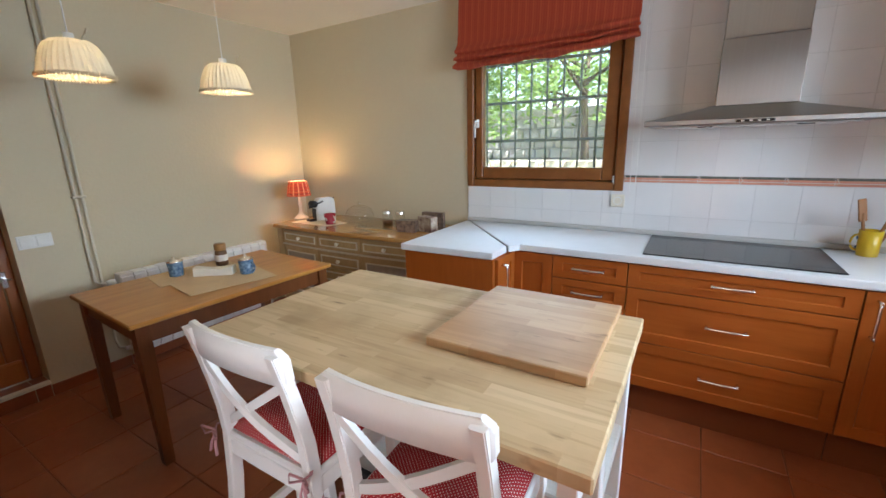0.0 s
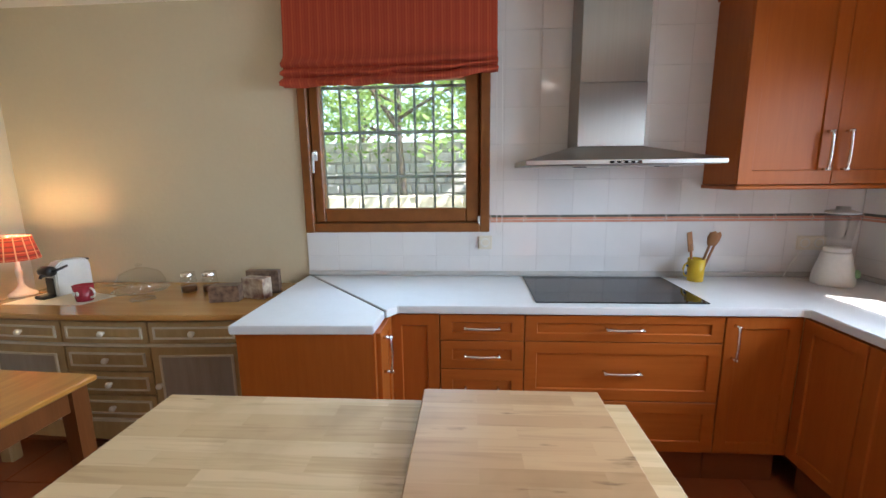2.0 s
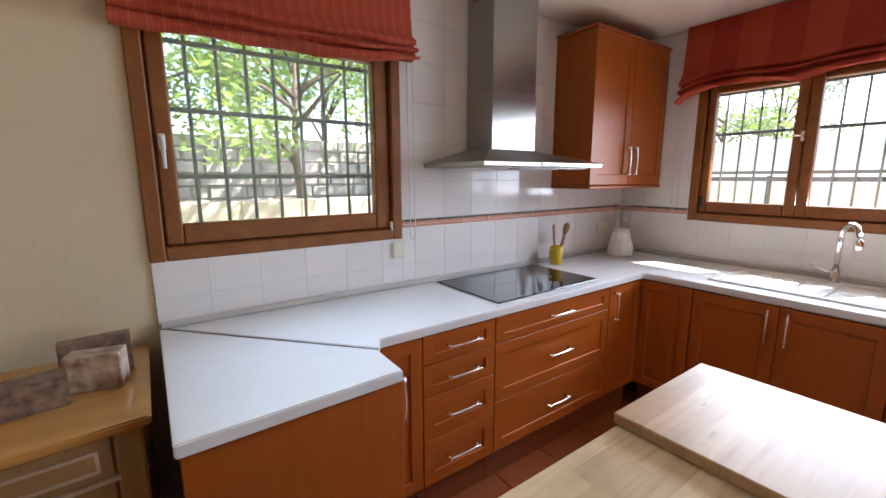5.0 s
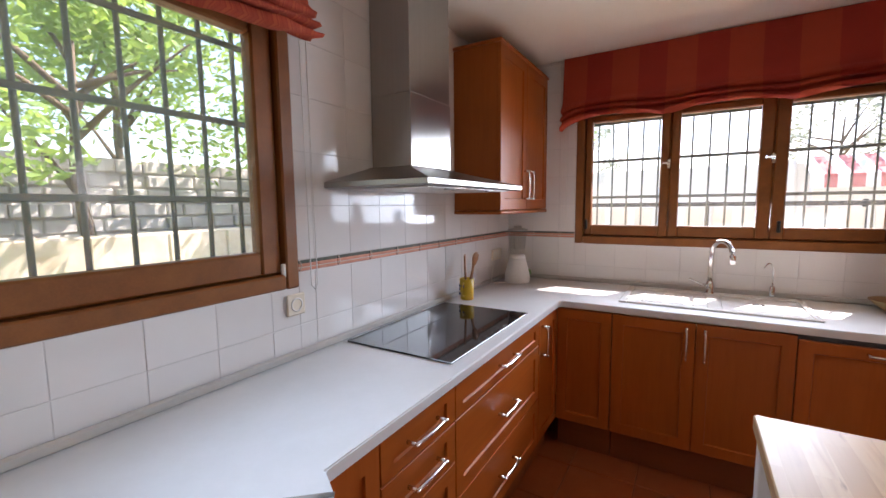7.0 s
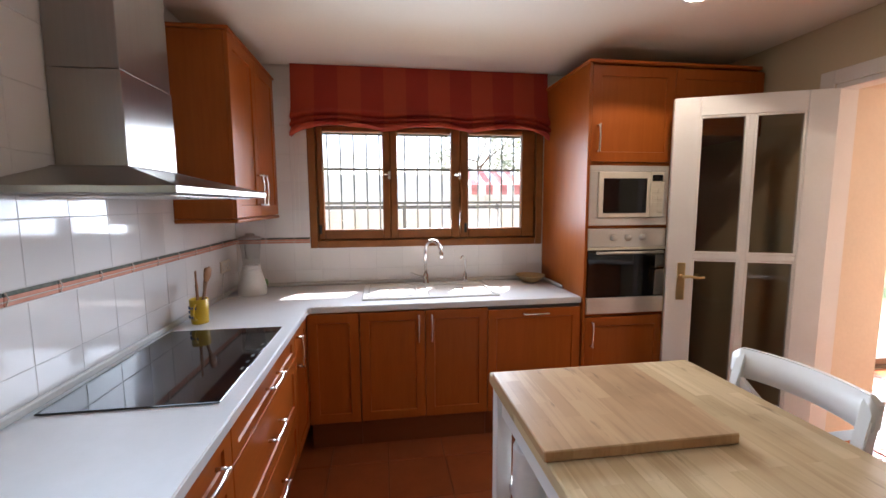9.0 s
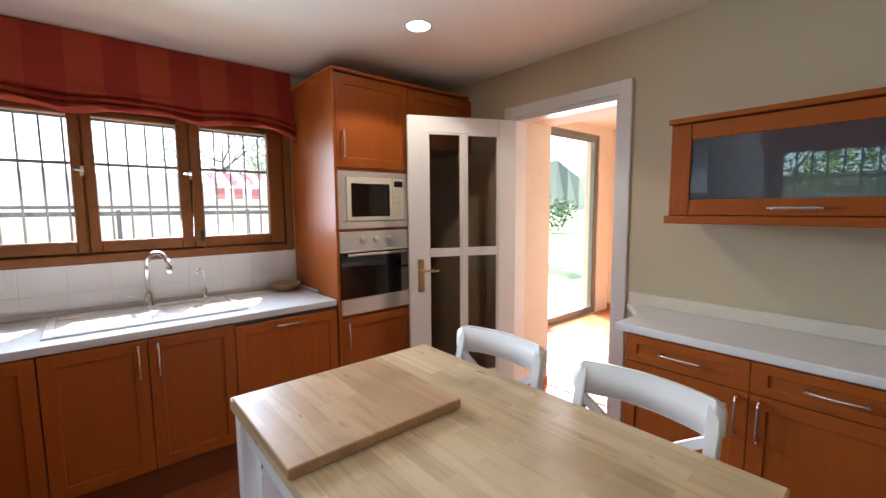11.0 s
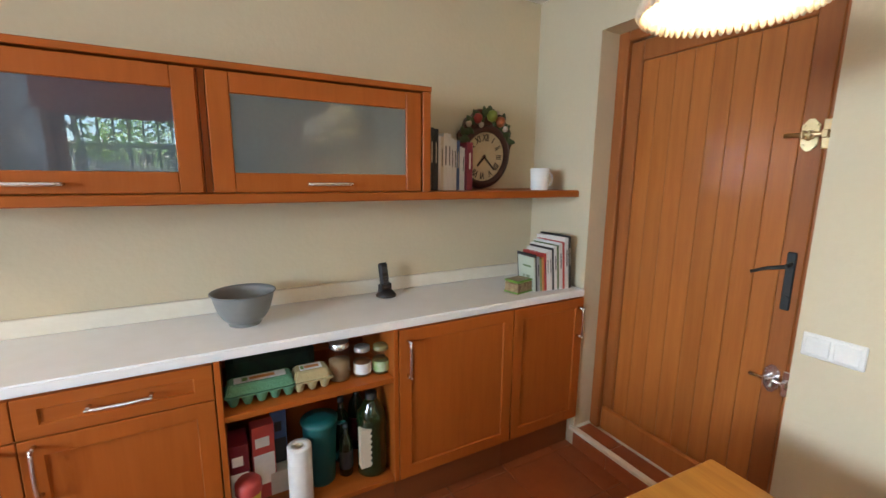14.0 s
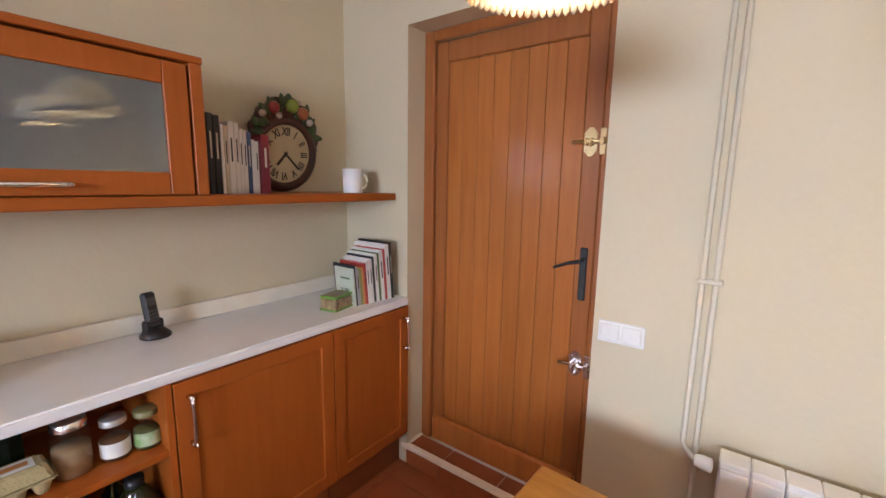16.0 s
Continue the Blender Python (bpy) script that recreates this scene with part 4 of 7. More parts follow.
def oven():
    o = thing("oven", pose(-0.17, 2.19, 0, 0, 0, -90), "built-in steel oven with black glass door and three knobs", "oven")
    x0, x1 = 0.022, 0.556
    part("body", boxm(x0, x1, 0.004, 0.5, 0.795, 1.342, bevel=0), GREY_DARK, o)
    p = part("control_panel", boxm(x0, x1, -0.022, 0.003, 1.222, 1.342, bevel=0.004), STEEL_PALE, o, "pale steel control panel")
    for x in (0.19, 0.29, 0.39):
        bm = turned(spin([(0.022, 0), (0.021, 0.012), (0.019, 0.018), (0, 0.019)], 20), pose(x, -0.022, 1.285, 90))
        part("knob", bm, STEEL_PALE, p)
    d = part("oven_door", boxm(x0, x1, -0.026, 0.002, 0.90, 1.205, bevel=0.003), BLACKG, o, "black glass oven door")
    part("trim", boxm(x0, x1, -0.027, 0.002, 0.793, 0.897, bevel=0.003), STEEL_PALE, o)
    part("trim", boxm(x0, x1, -0.027, 0.002, 1.206, 1.221, bevel=0.002), CREAM, o)
    bm = tube([(x0 + 0.04, -0.06, 1.192), (x1 - 0.04, -0.06, 1.192)], 0.009)
    for x in (x0 + 0.06, x1 - 0.06):
        tube([(x, -0.02, 1.192), (x, -0.06, 1.192)], 0.007, bm=bm)
    part("handle", bm, STEEL_PALE, d, "steel bar handle")
    m = thing("microwave", pose(-0.17, 2.19, 0, 0, 0, -90), "built-in white and steel microwave with dark window", "microwave")
    part("body", boxm(0.025, 0.552, 0.004, 0.4, 1.364, 1.735, bevel=0), GREY_DARK, m)
    bm = bmesh.new()
    block(bm, 0.021, 0.556, -0.022, 0.003, 1.362, 1.41, 0.003)
    block(bm, 0.021, 0.556, -0.022, 0.003, 1.70, 1.736, 0.003)
    block(bm, 0.021, 0.075, -0.022, 0.003, 1.41, 1.70, 0.003)
    block(bm, 0.525, 0.556, -0.022, 0.003, 1.41, 1.70, 0.003)
    part("surround", bm, STEEL_PALE, m)
    d = part("microwave_door", boxm(0.077, 0.425, -0.030, 0.002, 1.412, 1.698, bevel=0.004), CREAM, m)
    part("window", boxm(0.108, 0.402, -0.033, -0.029, 1.44, 1.657, bevel=0.002), BLACKG, d)
    p = part("control_panel", boxm(0.428, 0.523, -0.028, 0.002, 1.412, 1.698, bevel=0.004), CREAM, m)
    part("display", boxm(0.44, 0.512, -0.031, -0.027, 1.64, 1.68, bevel=0.001), BLACKG, p)
    for i in range(4):
        for j in range(2):
            part("button", boxm(0.442 + j * 0.037, 0.472 + j * 0.037, -0.031, -0.027, 1.44 + i * 0.042, 1.465 + i * 0.042, bevel=0.002), CREAM, p)


oven()


def glass_cabinets():
    for x, w, lab in ((-1.841, 0.900, "beside the doorway"), (-2.743, 0.800, "beside the books")):
        c = thing("glass_wall_cabinet", pose(x, 1.325, 1.43, 0, 0, 180), "cherry wood wall cabinet with a frosted glass flap " + lab, "cabinet", "glass wall cabinets")
        h = 0.425
        bm = bmesh.new()
        block(bm, 0, 0.02, -0.002, 0.34, 0.02, h - 0.001, 0.001)
        block(bm, w - 0.02, w, -0.002, 0.34, 0.02, h - 0.001, 0.001)
        block(bm, 0.02, w - 0.02, 0.325, 0.34, 0.02, h - 0.001)
        part("body", bm, CHERRY, c)
        a, b, z0, z1 = 0.022, w - 0.004, 0.022, h - 0.006
        bm = bmesh.new()
        r = 0.068
        block(bm, a, a + r, -0.024, -0.003, z0, z1, 0.003)
        block(bm, b - r, b, -0.024, -0.003, z0, z1, 0.003)
        block(bm, a + r, b - r, -0.0237, -0.003, z0, z0 + r, 0.003)
        block(bm, a + r, b - r, -0.0237, -0.003, z1 - r, z1, 0.003)
        f = part("flap_frame", bm, CHERRY, c)
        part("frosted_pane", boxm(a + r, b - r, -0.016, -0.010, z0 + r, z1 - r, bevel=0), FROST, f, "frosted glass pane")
        bow_handle(f, (a + b) / 2, z0 + 0.03, y=-0.024)
    bm = bmesh.new()
    block(bm, -3.585, -1.835, 0.983, 1.355, 1.856, 1.878, 0.003)
    block(bm, -3.582, -3.546, 0.983, 1.352, 1.4495, 1.8555, 0.002)
    whole("cabinet_cornice", bm, CHERRY_H, pose(0, 0, 0), "cherry wood top board over the glass cabinets", "board")
    whole("wall_shelf", boxm(-4.466, -1.83, 0.983, 1.358, 1.414, 1.449, bevel=0.004), CHERRY_H, pose(0, 0, 0), "long cherry wood shelf board under the glass cabinets", "shelf")


glass_cabinets()


# ---- hob, hood, sink ----
hob = thing("hob", pose(-0.948, 4.195, 0.9055), "black glass induction hob set in the worktop", "hob")
part("glass_plate", boxm(-0.392, 0.392, -0.25, 0.25, 0, 0.006, bevel=0.002), BLACKG, hob)
for x in (-0.13, -0.065, 0.0, 0.065, 0.13):
    part("touch_mark", boxm(x - 0.012, x + 0.012, -0.235, -0.225, 0.0058, 0.0064, bevel=0), GREY_DARK, hob)


def hood():
    h = thing("cooker_hood", pose(-0.951, 4.488, 1.535), "brushed steel chimney cooker hood over the hob", "cooker hood")
    w, d = 0.442, 0.488
    bm = bmesh.new()
    rings = []
    for hw, y0, z in ((w - 0.004, -d + 0.004, 0.0), (w, -d, 0.003), (w, -d, 0.023), (w - 0.006, -d + 0.006, 0.026), (0.185, -0.238, 0.092), (0.172, -0.224, 0.098)):
        rings.append([bm.verts.new(p) for p in ((-hw, y0, z), (hw, y0, z), (hw, 0, z), (-hw, 0, z))])
    for a, b in zip(rings, rings[1:]):
        for i in range(4):
            bm.faces.new((a[i], a[(i + 1) % 4], b[(i + 1) % 4], b[i]))
    bm.faces.new(rings[0][::-1])
    bm.faces.new(rings[-1])
    bmesh.ops.recalc_face_normals(bm, faces=bm.faces)
    bmesh.ops.bevel(bm, geom=bm.edges[:], offset=0.0015, segments=1, affect="EDGES")
    part("canopy", bm, STEEL, h)
    c = part("control_strip", boxm(-0.07, 0.07, -d - 0.003, -d + 0.002, 0.006, 0.018, bevel=0.001), BLACKG, h)
    for x in (-0.045, -0.015, 0.015, 0.045):
        part("button", boxm(x - 0.006, x + 0.006, -d - 0.0045, -d - 0.0028, 0.009, 0.015, bevel=0.001), STEEL_PALE, c)
    for x in (-0.185, 0.185):
        f = part("filter", boxm(x - 0.18, x + 0.18, -d + 0.05, -0.05, -0.006, -0.001, bevel=0.002), STEEL_PALE, h)
        part("filter_latch", boxm(x - 0.03, x + 0.03, -d + 0.06, -d + 0.075, -0.010, -0.006, bevel=0.001), BLACK, f)
    part("chimney_sleeve", boxm(-0.150, 0.181, -0.216, -0.001, 0.098, 0.405, bevel=0.002), STEEL, h)
    up = part("chimney", boxm(-0.147, 0.178, -0.213, -0.001, 0.406, 0.944, bevel=0.002), STEEL, h)
    v = bmesh.new()
    for i in range(6):
        block(v, -0.1478, -0.1465, -0.17 + i * 0.022, -0.16 + i * 0.022, 0.86, 0.91)
    part("vent_slots", v, BLACK, up)


hood()


def sink():
    s = thing("kitchen_sink", pose(0.205, 3.135, 0.9055), "white composite inset sink with drainer", "sink")
    c = mat("white_composite", (0.80, 0.80, 0.785), 0.25, scale=20)
    bm = bmesh.new()
    block(bm, -0.26, 0.25, -0.44, -0.41, 0, 0.010, 0.004)
    block(bm, -0.26, 0.25, 0.41, 0.45, 0, 0.010, 0.004)
    block(bm, -0.26, -0.225, -0.41, 0.41, 0, 0.010, 0.004)
    block(bm, 0.17, 0.25, -0.41, 0.41, 0, 0.010, 0.004)
    block(bm, -0.225, 0.17, -0.05, 0.02, 0, 0.009, 0.004)
    block(bm, -0.225, 0.17, 0.02, 0.41, 0.0, 0.004, 0.001)
    for i in range(6):
        block(bm, -0.18, 0.12, 0.08 + i * 0.05, 0.092 + i * 0.05, 0.003, 0.007, 0.002)
    part("rim", bm, c, s)
    bm = bmesh.new()
    block(bm, -0.222, 0.168, -0.405, -0.052, 0.001, 0.0025, 0.001)
    part("bowl", bm, c, s)
    bm = turned(spin([(0, 0), (0.03, 0), (0.03, 0.003), (0, 0.004)], 20), pose(0, -0.22, 0.002))
    part("drain", bm, CHROME, s, "chrome drain")


sink()


def taps():
    t = thing("kitchen_tap", pose(0.41, 3.135, 0.915), "tall chrome swan-neck kitchen tap", "tap")
    bm = spin([(0.026, 0), (0.026, 0.008), (0.022, 0.012), (0.022, 0.055), (0.019, 0.075), (0.0, 0.076)], 20)
    part("base", bm, CHROME, t)
    pts = [(0, 0, 0.06), (0, 0, 0.24)]
    for i in range(1, 11):
        a = math.pi * i / 10 * 0.97
        pts.append((-0.085 + 0.085 * math.cos(a), 0, 0.24 + 0.085 * math.sin(a)))
    pts.append((-0.172, 0, 0.20))
    rot = pose(0, 0, 0, 0, 0, 35)
    part("spout", turned(tube(pts, [0.013] * (len(pts) - 3) + [0.014, 0.016, 0.016], 12), rot), CHROME, t)
    part("lever", tube([(0, 0.01, 0.045), (0, 0.05, 0.055), (-0.01, 0.11, 0.085)], [0.010, 0.006, 0.004]), CHROME, t)
    t = thing("filter_tap", pose(0.44, 2.83, 0.915), "slim chrome drinking water tap", "tap")
    part("base", spin([(0.014, 0), (0.014, 0.06), (0.010, 0.065), (0, 0.066)], 16), CHROME, t)
    pts = [(0, 0, 0.06), (0, 0, 0.16)] + [(-0.04 + 0.04 * math.cos(math.pi * i / 8 * 0.9), 0, 0.16 + 0.04 * math.sin(math.pi * i / 8 * 0.9)) for i in range(1, 9)]
    part("spout", turned(tube(pts, 0.0045, 8), pose(0, 0, 0, 0, 0, -40)), CHROME, t)


taps()


# ---- roman blinds ----
def blind(m, width, drop, label, material, sag=0.0, bunch_right=0.0):
    """Cloth hanging from local z = 0 down, folds stacked at the foot; local -y into the room."""
    b = thing("roman_blind", m, label, "blind")
    bm = bmesh.new()
    nx, rows = 60, []
    prof = [(0.0, 0.0), (-0.010, 0.25), (-0.018, 0.5), (-0.028, 0.66), (-0.050, 0.72), (-0.075, 0.765), (-0.060, 0.80), (-0.034, 0.785), (-0.045, 0.825), (-0.085, 0.86), (-0.088, 0.89), (-0.050, 0.895), (-0.040, 0.88), (-0.055, 0.925), (-0.095, 0.955), (-0.090, 0.99), (-0.05, 1.0), (-0.02, 0.98), (-0.008, 0.90)]
    for i in range(nx + 1):
        u = i / nx
        x = u * width
        col = []
        for k, (y, f) in enumerate(prof):
            low = max(0, f - 0.6) / 0.4
            dz = (sag * abs(math.sin(3 * math.pi * u)) - sag * 1.5 * math.exp(-min(u, 1 - u) * 40)) * low + 0.05 * bunch_right * low * u ** 3
            wob = noise.noise((x * 5, k * 0.8, 3.1)) * 0.042 * low + noise.noise((x * 19, k * 1.7, 9.0)) * 0.006 * low
            pinch = bunch_right * math.exp(-((u - 0.86) / 0.05) ** 2) * low
            col.append(bm.verts.new((x + noise.noise((k, x * 3, 5)) * 0.012 * low, y + wob - 0.018 * pinch * (k % 2), -drop * f + dz + wob * 0.8 + pinch * 0.014 * ((k % 3) - 1))))
        rows.append(col)
    for a, c in zip(rows, rows[1:]):
        for k in range(len(prof) - 1):
            bm.faces.new((a[k], c[k], c[k + 1], a[k + 1])).smooth = True
    part("cloth", bm, material, b)
    part("head_rail", boxm(0.004, width - 0.004, 0.002, 0.03, -0.03, 0.0, bevel=0.002), WHITEP, b)
    return b


blind(pose(-2.665, 4.44, 2.474), 1.165, 0.49, "rust red striped roman blind drawn up over the window", BLIND_N, bunch_right=1.0)
blind(pose(0.47, 4.06, 2.474, 0, 0, -90), 1.87, 0.45, "red broad-striped roman blind drawn up over the triple window", BLIND_E, sag=0.034)


def cord(m, length, name="blind_cord"):
    c = thing(name, m, "thin white blind cord loop hanging beside the window", "cord")
    part("cord", tube([(0, 0, 0), (0.004, 0, -length * 0.5), (0.01, 0, -length), (0.025, 0, -length - 0.02), (0.04, 0, -length), (0.035, 0, -length * 0.5), (0.03, 0, 0)], 0.002, 6), WHITEP, c)


cord(pose(-1.50, 4.47, 2.2), 1.03)
cord(pose(0.50, 4.03, 2.2, 0, 0, 90), 0.9)


# ---- island with two stools ----
def island():
    t = thing("kitchen_island", pose(-1.861, 2.695, 0), "white kitchen island with a butcher block top and steel shelves", "kitchen island")
    hx, hy = 0.617, 0.387
    part("top", boxm(-hx, hx, -hy, hy, 0.868, 0.907, bevel=0.004), BLOCK, t, "worn birch butcher block top")
    ly0, ly1 = -0.10, hy - 0.035
    for x in (-hx + 0.05, hx - 0.05):
        for y in (ly0, ly1):
            part("leg", boxm(x - 0.027, x + 0.027, y - 0.027, y + 0.027, 0, 0.867, bevel=0.003), WHITE, t)
        part("side_rail", boxm(x - 0.012, x + 0.012, ly0 + 0.027, ly1 - 0.027, 0.78, 0.867, bevel=0.002), WHITE, t)
        part("side_rail", boxm(x - 0.012, x + 0.012, ly0 + 0.027, ly1 - 0.027, 0.12, 0.16, bevel=0.002), WHITE, t)
        part("bracket", boxm(x - 0.02, x + 0.02, -hy + 0.03, ly0 - 0.028, 0.79, 0.867, bevel=0.003), WHITE, t)
    for y in (ly0, ly1):
        part("apron", boxm(-hx + 0.077, hx - 0.077, y - 0.010, y + 0.010, 0.78, 0.867, bevel=0.002), WHITE, t)
    for z in (0.20, 0.50):
        part("shelf", boxm(-hx + 0.03, hx - 0.03, ly0 + 0.02, ly1 - 0.02, z, z + 0.03, bevel=0.006), STEEL_PALE, t, "stainless steel shelf")


island()
cb = whole("chopping_board", boxm(-0.228, 0.228, -0.254, 0.254, 0, 0.028, bevel=0.003), BOARD, pose(-1.543, 2.836, 0.9075), "thick oak chopping board lying on the island", "chopping board")


def stool(m, label):
    s = thing("bar_stool", m, label, "bar stool", "stools at the island")
    # local +y towards the island; back at y = -0.2
    w = 0.185
    for sx in (-1, 1):
        x = sx * w
        bm = bmesh.new()
        post = []
        for px, py, pz, h in ((x * 1.04, -0.235, 0, 0.018), (x * 1.02, -0.208, 0.24, 0.019), (x, -0.185, 0.45, 0.020), (x, -0.175, 0.62, 0.020), (x * 0.995, -0.182, 0.72, 0.020), (x * 0.99, -0.195, 0.80, 0.019), (x * 0.98, -0.215, 0.90, 0.018), (x * 0.97, -0.24, 1.0, 0.017)):
            post.append([bm.verts.new((px + a * 0.016, py + b * h, pz)) for a, b in ((-1, -1), (1, -1), (1, 1), (-1, 1))])
        for a, b in zip(post, post[1:]):
            for k in range(4):
                bm.faces.new((a[k], a[(k + 1) % 4], b[(k + 1) % 4], b[k]))
        bm.faces.new(post[0]); bm.faces.new(post[-1])
        bmesh.ops.recalc_face_normals(bm, faces=bm.faces)
        bmesh.ops.bevel(bm, geom=[e for e in bm.edges if abs((e.verts[0].co - e.verts[1].co).z) > 0.05], offset=0.003, segments=2, affect="EDGES")
        part("back_post", bm, WHITE, s)
        part("front_leg", turned(boxm(-0.019, 0.019, -0.019, 0.019, 0, 0.60, bevel=0.003), pose(x * 1.02, 0.185, 0, 3)), WHITE, s)
        part("side_stretcher", boxm(x - 0.010, x + 0.010, -0.18, 0.165, 0.235, 0.27, bevel=0.003), WHITE, s)
        part("side_rail", boxm(x - 0.011, x + 0.011, -0.16, 0.165, 0.545, 0.602, bevel=0.003), WHITE, s)
    part("front_rail", boxm(-w + 0.012, w - 0.012, 0.15, 0.172, 0.545, 0.602, bevel=0.003), WHITE, s)
    part("back_rail", boxm(-w + 0.012, w - 0.012, -0.19, -0.168, 0.545, 0.602, bevel=0.003), WHITE, s)
    part("foot_rest", boxm(-w, w, 0.165, 0.19, 0.235, 0.275, bevel=0.003), BLACK, s, "dark foot rest strip")
    part("seat", boxm(-0.20, 0.20, -0.19, 0.21, 0.603, 0.628, bevel=0.006), WHITE, s)
    # curved top rail
    bm = bmesh.new()
    n = 16
    rows = []
    for i in range(n + 1):
        u = i / n * 2 - 1
        x = u * 0.205
        y = -0.222 - 0.030 * (1 - u * u)
        zb, zt = 0.908 + 0.012 * (1 - u * u), 1.018 - 0.006 * u * u - (0.02 * max(0, abs(u) - 0.9) / 0.1)
        zb += 0.02 * max(0, abs(u) - 0.9) / 0.1
        rows.append([bm.verts.new(p) for p in ((x, y - 0.006, zb), (x, y + 0.014, zb), (x, y + 0.008, zt), (x, y - 0.012, zt))])
    for a, b in zip(rows, rows[1:]):
        for k in range(4):
            bm.faces.new((a[k], a[(k + 1) % 4], b[(k + 1) % 4], b[k])).smooth = k in (1, 3)
    bm.faces.new(rows[0]); bm.faces.new(rows[-1])
    bmesh.ops.recalc_face_normals(bm, faces=bm.faces)
    bmesh.ops.bevel(bm, geom=[e for e in bm.edges if abs((e.verts[0].co - e.verts[1].co).z) < 0.012 and len(e.link_faces) == 2 and e.calc_face_angle(0) > 0.8], offset=0.004, segments=2, affect="EDGES")
    part("top_rail", bm, WHITE, s)
    for sx in (-1, 1):
        bm = bmesh.new()
        rows = []
        for i in range(9):
            u = i / 8
            x = sx * (-0.165 + 0.33 * u)
            z = 0.665 + 0.235 * u
            y = -0.178 - 0.04 * u - 0.022 * math.sin(math.pi * u) + sx * 0.004
            rows.append([bm.verts.new(p) for p in ((x, y - 0.008, z - 0.015), (x, y + 0.008, z - 0.015), (x, y + 0.008, z + 0.015), (x, y - 0.008, z + 0.015))])
        for a, b in zip(rows, rows[1:]):
            for k in range(4):
                bm.faces.new((a[k], a[(k + 1) % 4], b[(k + 1) % 4], b[k]))
        bm.faces.new(rows[0]); bm.faces.new(rows[-1])
        bmesh.ops.recalc_face_normals(bm, faces=bm.faces)
        part("cross_brace", bm, WHITE, s)
    # cushion
    bm = bmesh.new()
    gx = 14
    grid = [[bm.verts.new((0.19 * (2 * i / gx - 1), 0.01 + 0.185 * (2 * j / gx - 1), 0.634 + 0.034 * (1 - abs(2 * i / gx - 1) ** 5) * (1 - abs(2 * j / gx - 1) ** 5) + 0.004 * noise.noise((i * 0.4, j * 0.4, 2)))) for j in range(gx + 1)] for i in range(gx + 1)]
    for i in range(gx):
        for j in range(gx):
            bm.faces.new((grid[i][j], grid[i + 1][j], grid[i + 1][j + 1], grid[i][j + 1])).smooth = True
    r = bmesh.ops.extrude_face_region(bm, geom=bm.faces[:])
    for v in r["geom"]:
        if isinstance(v, bmesh.types.BMVert):
            v.co.z = v.co.z * 2 - v.co.z - (v.co.z - 0.629) * 1.0
    bmesh.ops.recalc_face_normals(bm, faces=bm.faces)
    cu = part("cushion", bm, CUSHION, s, "red cotton cushion with small white dots")
    tie = mat("red_white_ribbon", (0.55, 0.28, 0.30), 0.9, scale=200) if "red_white_ribbon" not in MATS else MATS["red_white_ribbon"]
    for sx in (-1, 1):
        bm = bmesh.new()
        x = sx * 0.20
        for pts in ([(sx * 0.17, -0.16, 0.64), (x + sx * 0.01, -0.20, 0.648), (x, -0.215, 0.64)], [(x, -0.215, 0.64), (x + sx * 0.035, -0.235, 0.655), (x + sx * 0.03, -0.23, 0.625), (x, -0.215, 0.637)],
                    [(x, -0.215, 0.64), (x - sx * 0.03, -0.235, 0.66), (x - sx * 0.035, -0.235, 0.63), (x, -0.215, 0.637)], [(x, -0.216, 0.637), (x + sx * 0.012, -0.225, 0.60), (x + sx * 0.02, -0.228, 0.565)], [(x, -0.216, 0.637), (x - sx * 0.008, -0.225, 0.595), (x - sx * 0.006, -0.225, 0.555)]):
            tube(pts, 0.005, 6, bm, flat=0.4)
        part("ribbon_tie", bm, tie, cu, "red and white ribbon bow")
    return s


st = stool(pose(-1.615, 2.46, 0, 0, 0, 3), "white wooden bar stool with crossed back and red dotted cushion")
copy_thing(st, pose(-2.135, 2.455, 0, 0, 0, 0))


# ---- dining table by the radiator ----
def table():
    t = thing("dining_table", pose(-3.515, 2.945, 0, 0, 0, -3), "small honey pine table standing by the radiator", "table")
    hx, hy = 0.385, 0.56
    part("tabletop", boxm(-hx, hx, -hy, hy, 0.727, 0.75, bevel=0.005), PINE, t)
    for sx in (-1, 1):
        for sy in (-1, 1):
            x, y = sx * (hx - 0.055), sy * (hy - 0.055)
            bm = bmesh.new()
            rings = [[bm.verts.new((x + a * r, y + b * r, z)) for a, b in ((-1, -1), (1, -1), (1, 1), (-1, 1))] for r, z in ((0.022, 0), (0.030, 0.60), (0.030, 0.726))]
            for p, q in zip(rings, rings[1:]):
                for k in range(4):
                    bm.faces.new((p[k], p[(k + 1) % 4], q[(k + 1) % 4], q[k]))
            bm.faces.new(rings[0]); bm.faces.new(rings[-1])
            bmesh.ops.recalc_face_normals(bm, faces=bm.faces)
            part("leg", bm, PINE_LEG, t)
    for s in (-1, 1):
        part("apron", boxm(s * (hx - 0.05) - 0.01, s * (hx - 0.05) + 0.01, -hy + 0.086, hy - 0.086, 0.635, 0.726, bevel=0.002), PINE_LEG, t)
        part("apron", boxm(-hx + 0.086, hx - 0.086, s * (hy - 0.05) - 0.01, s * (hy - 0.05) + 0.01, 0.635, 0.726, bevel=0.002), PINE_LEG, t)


table()


PIPE = mat("beige_pipe_paint", (0.62, 0.565, 0.45), 0.45, scale=6)


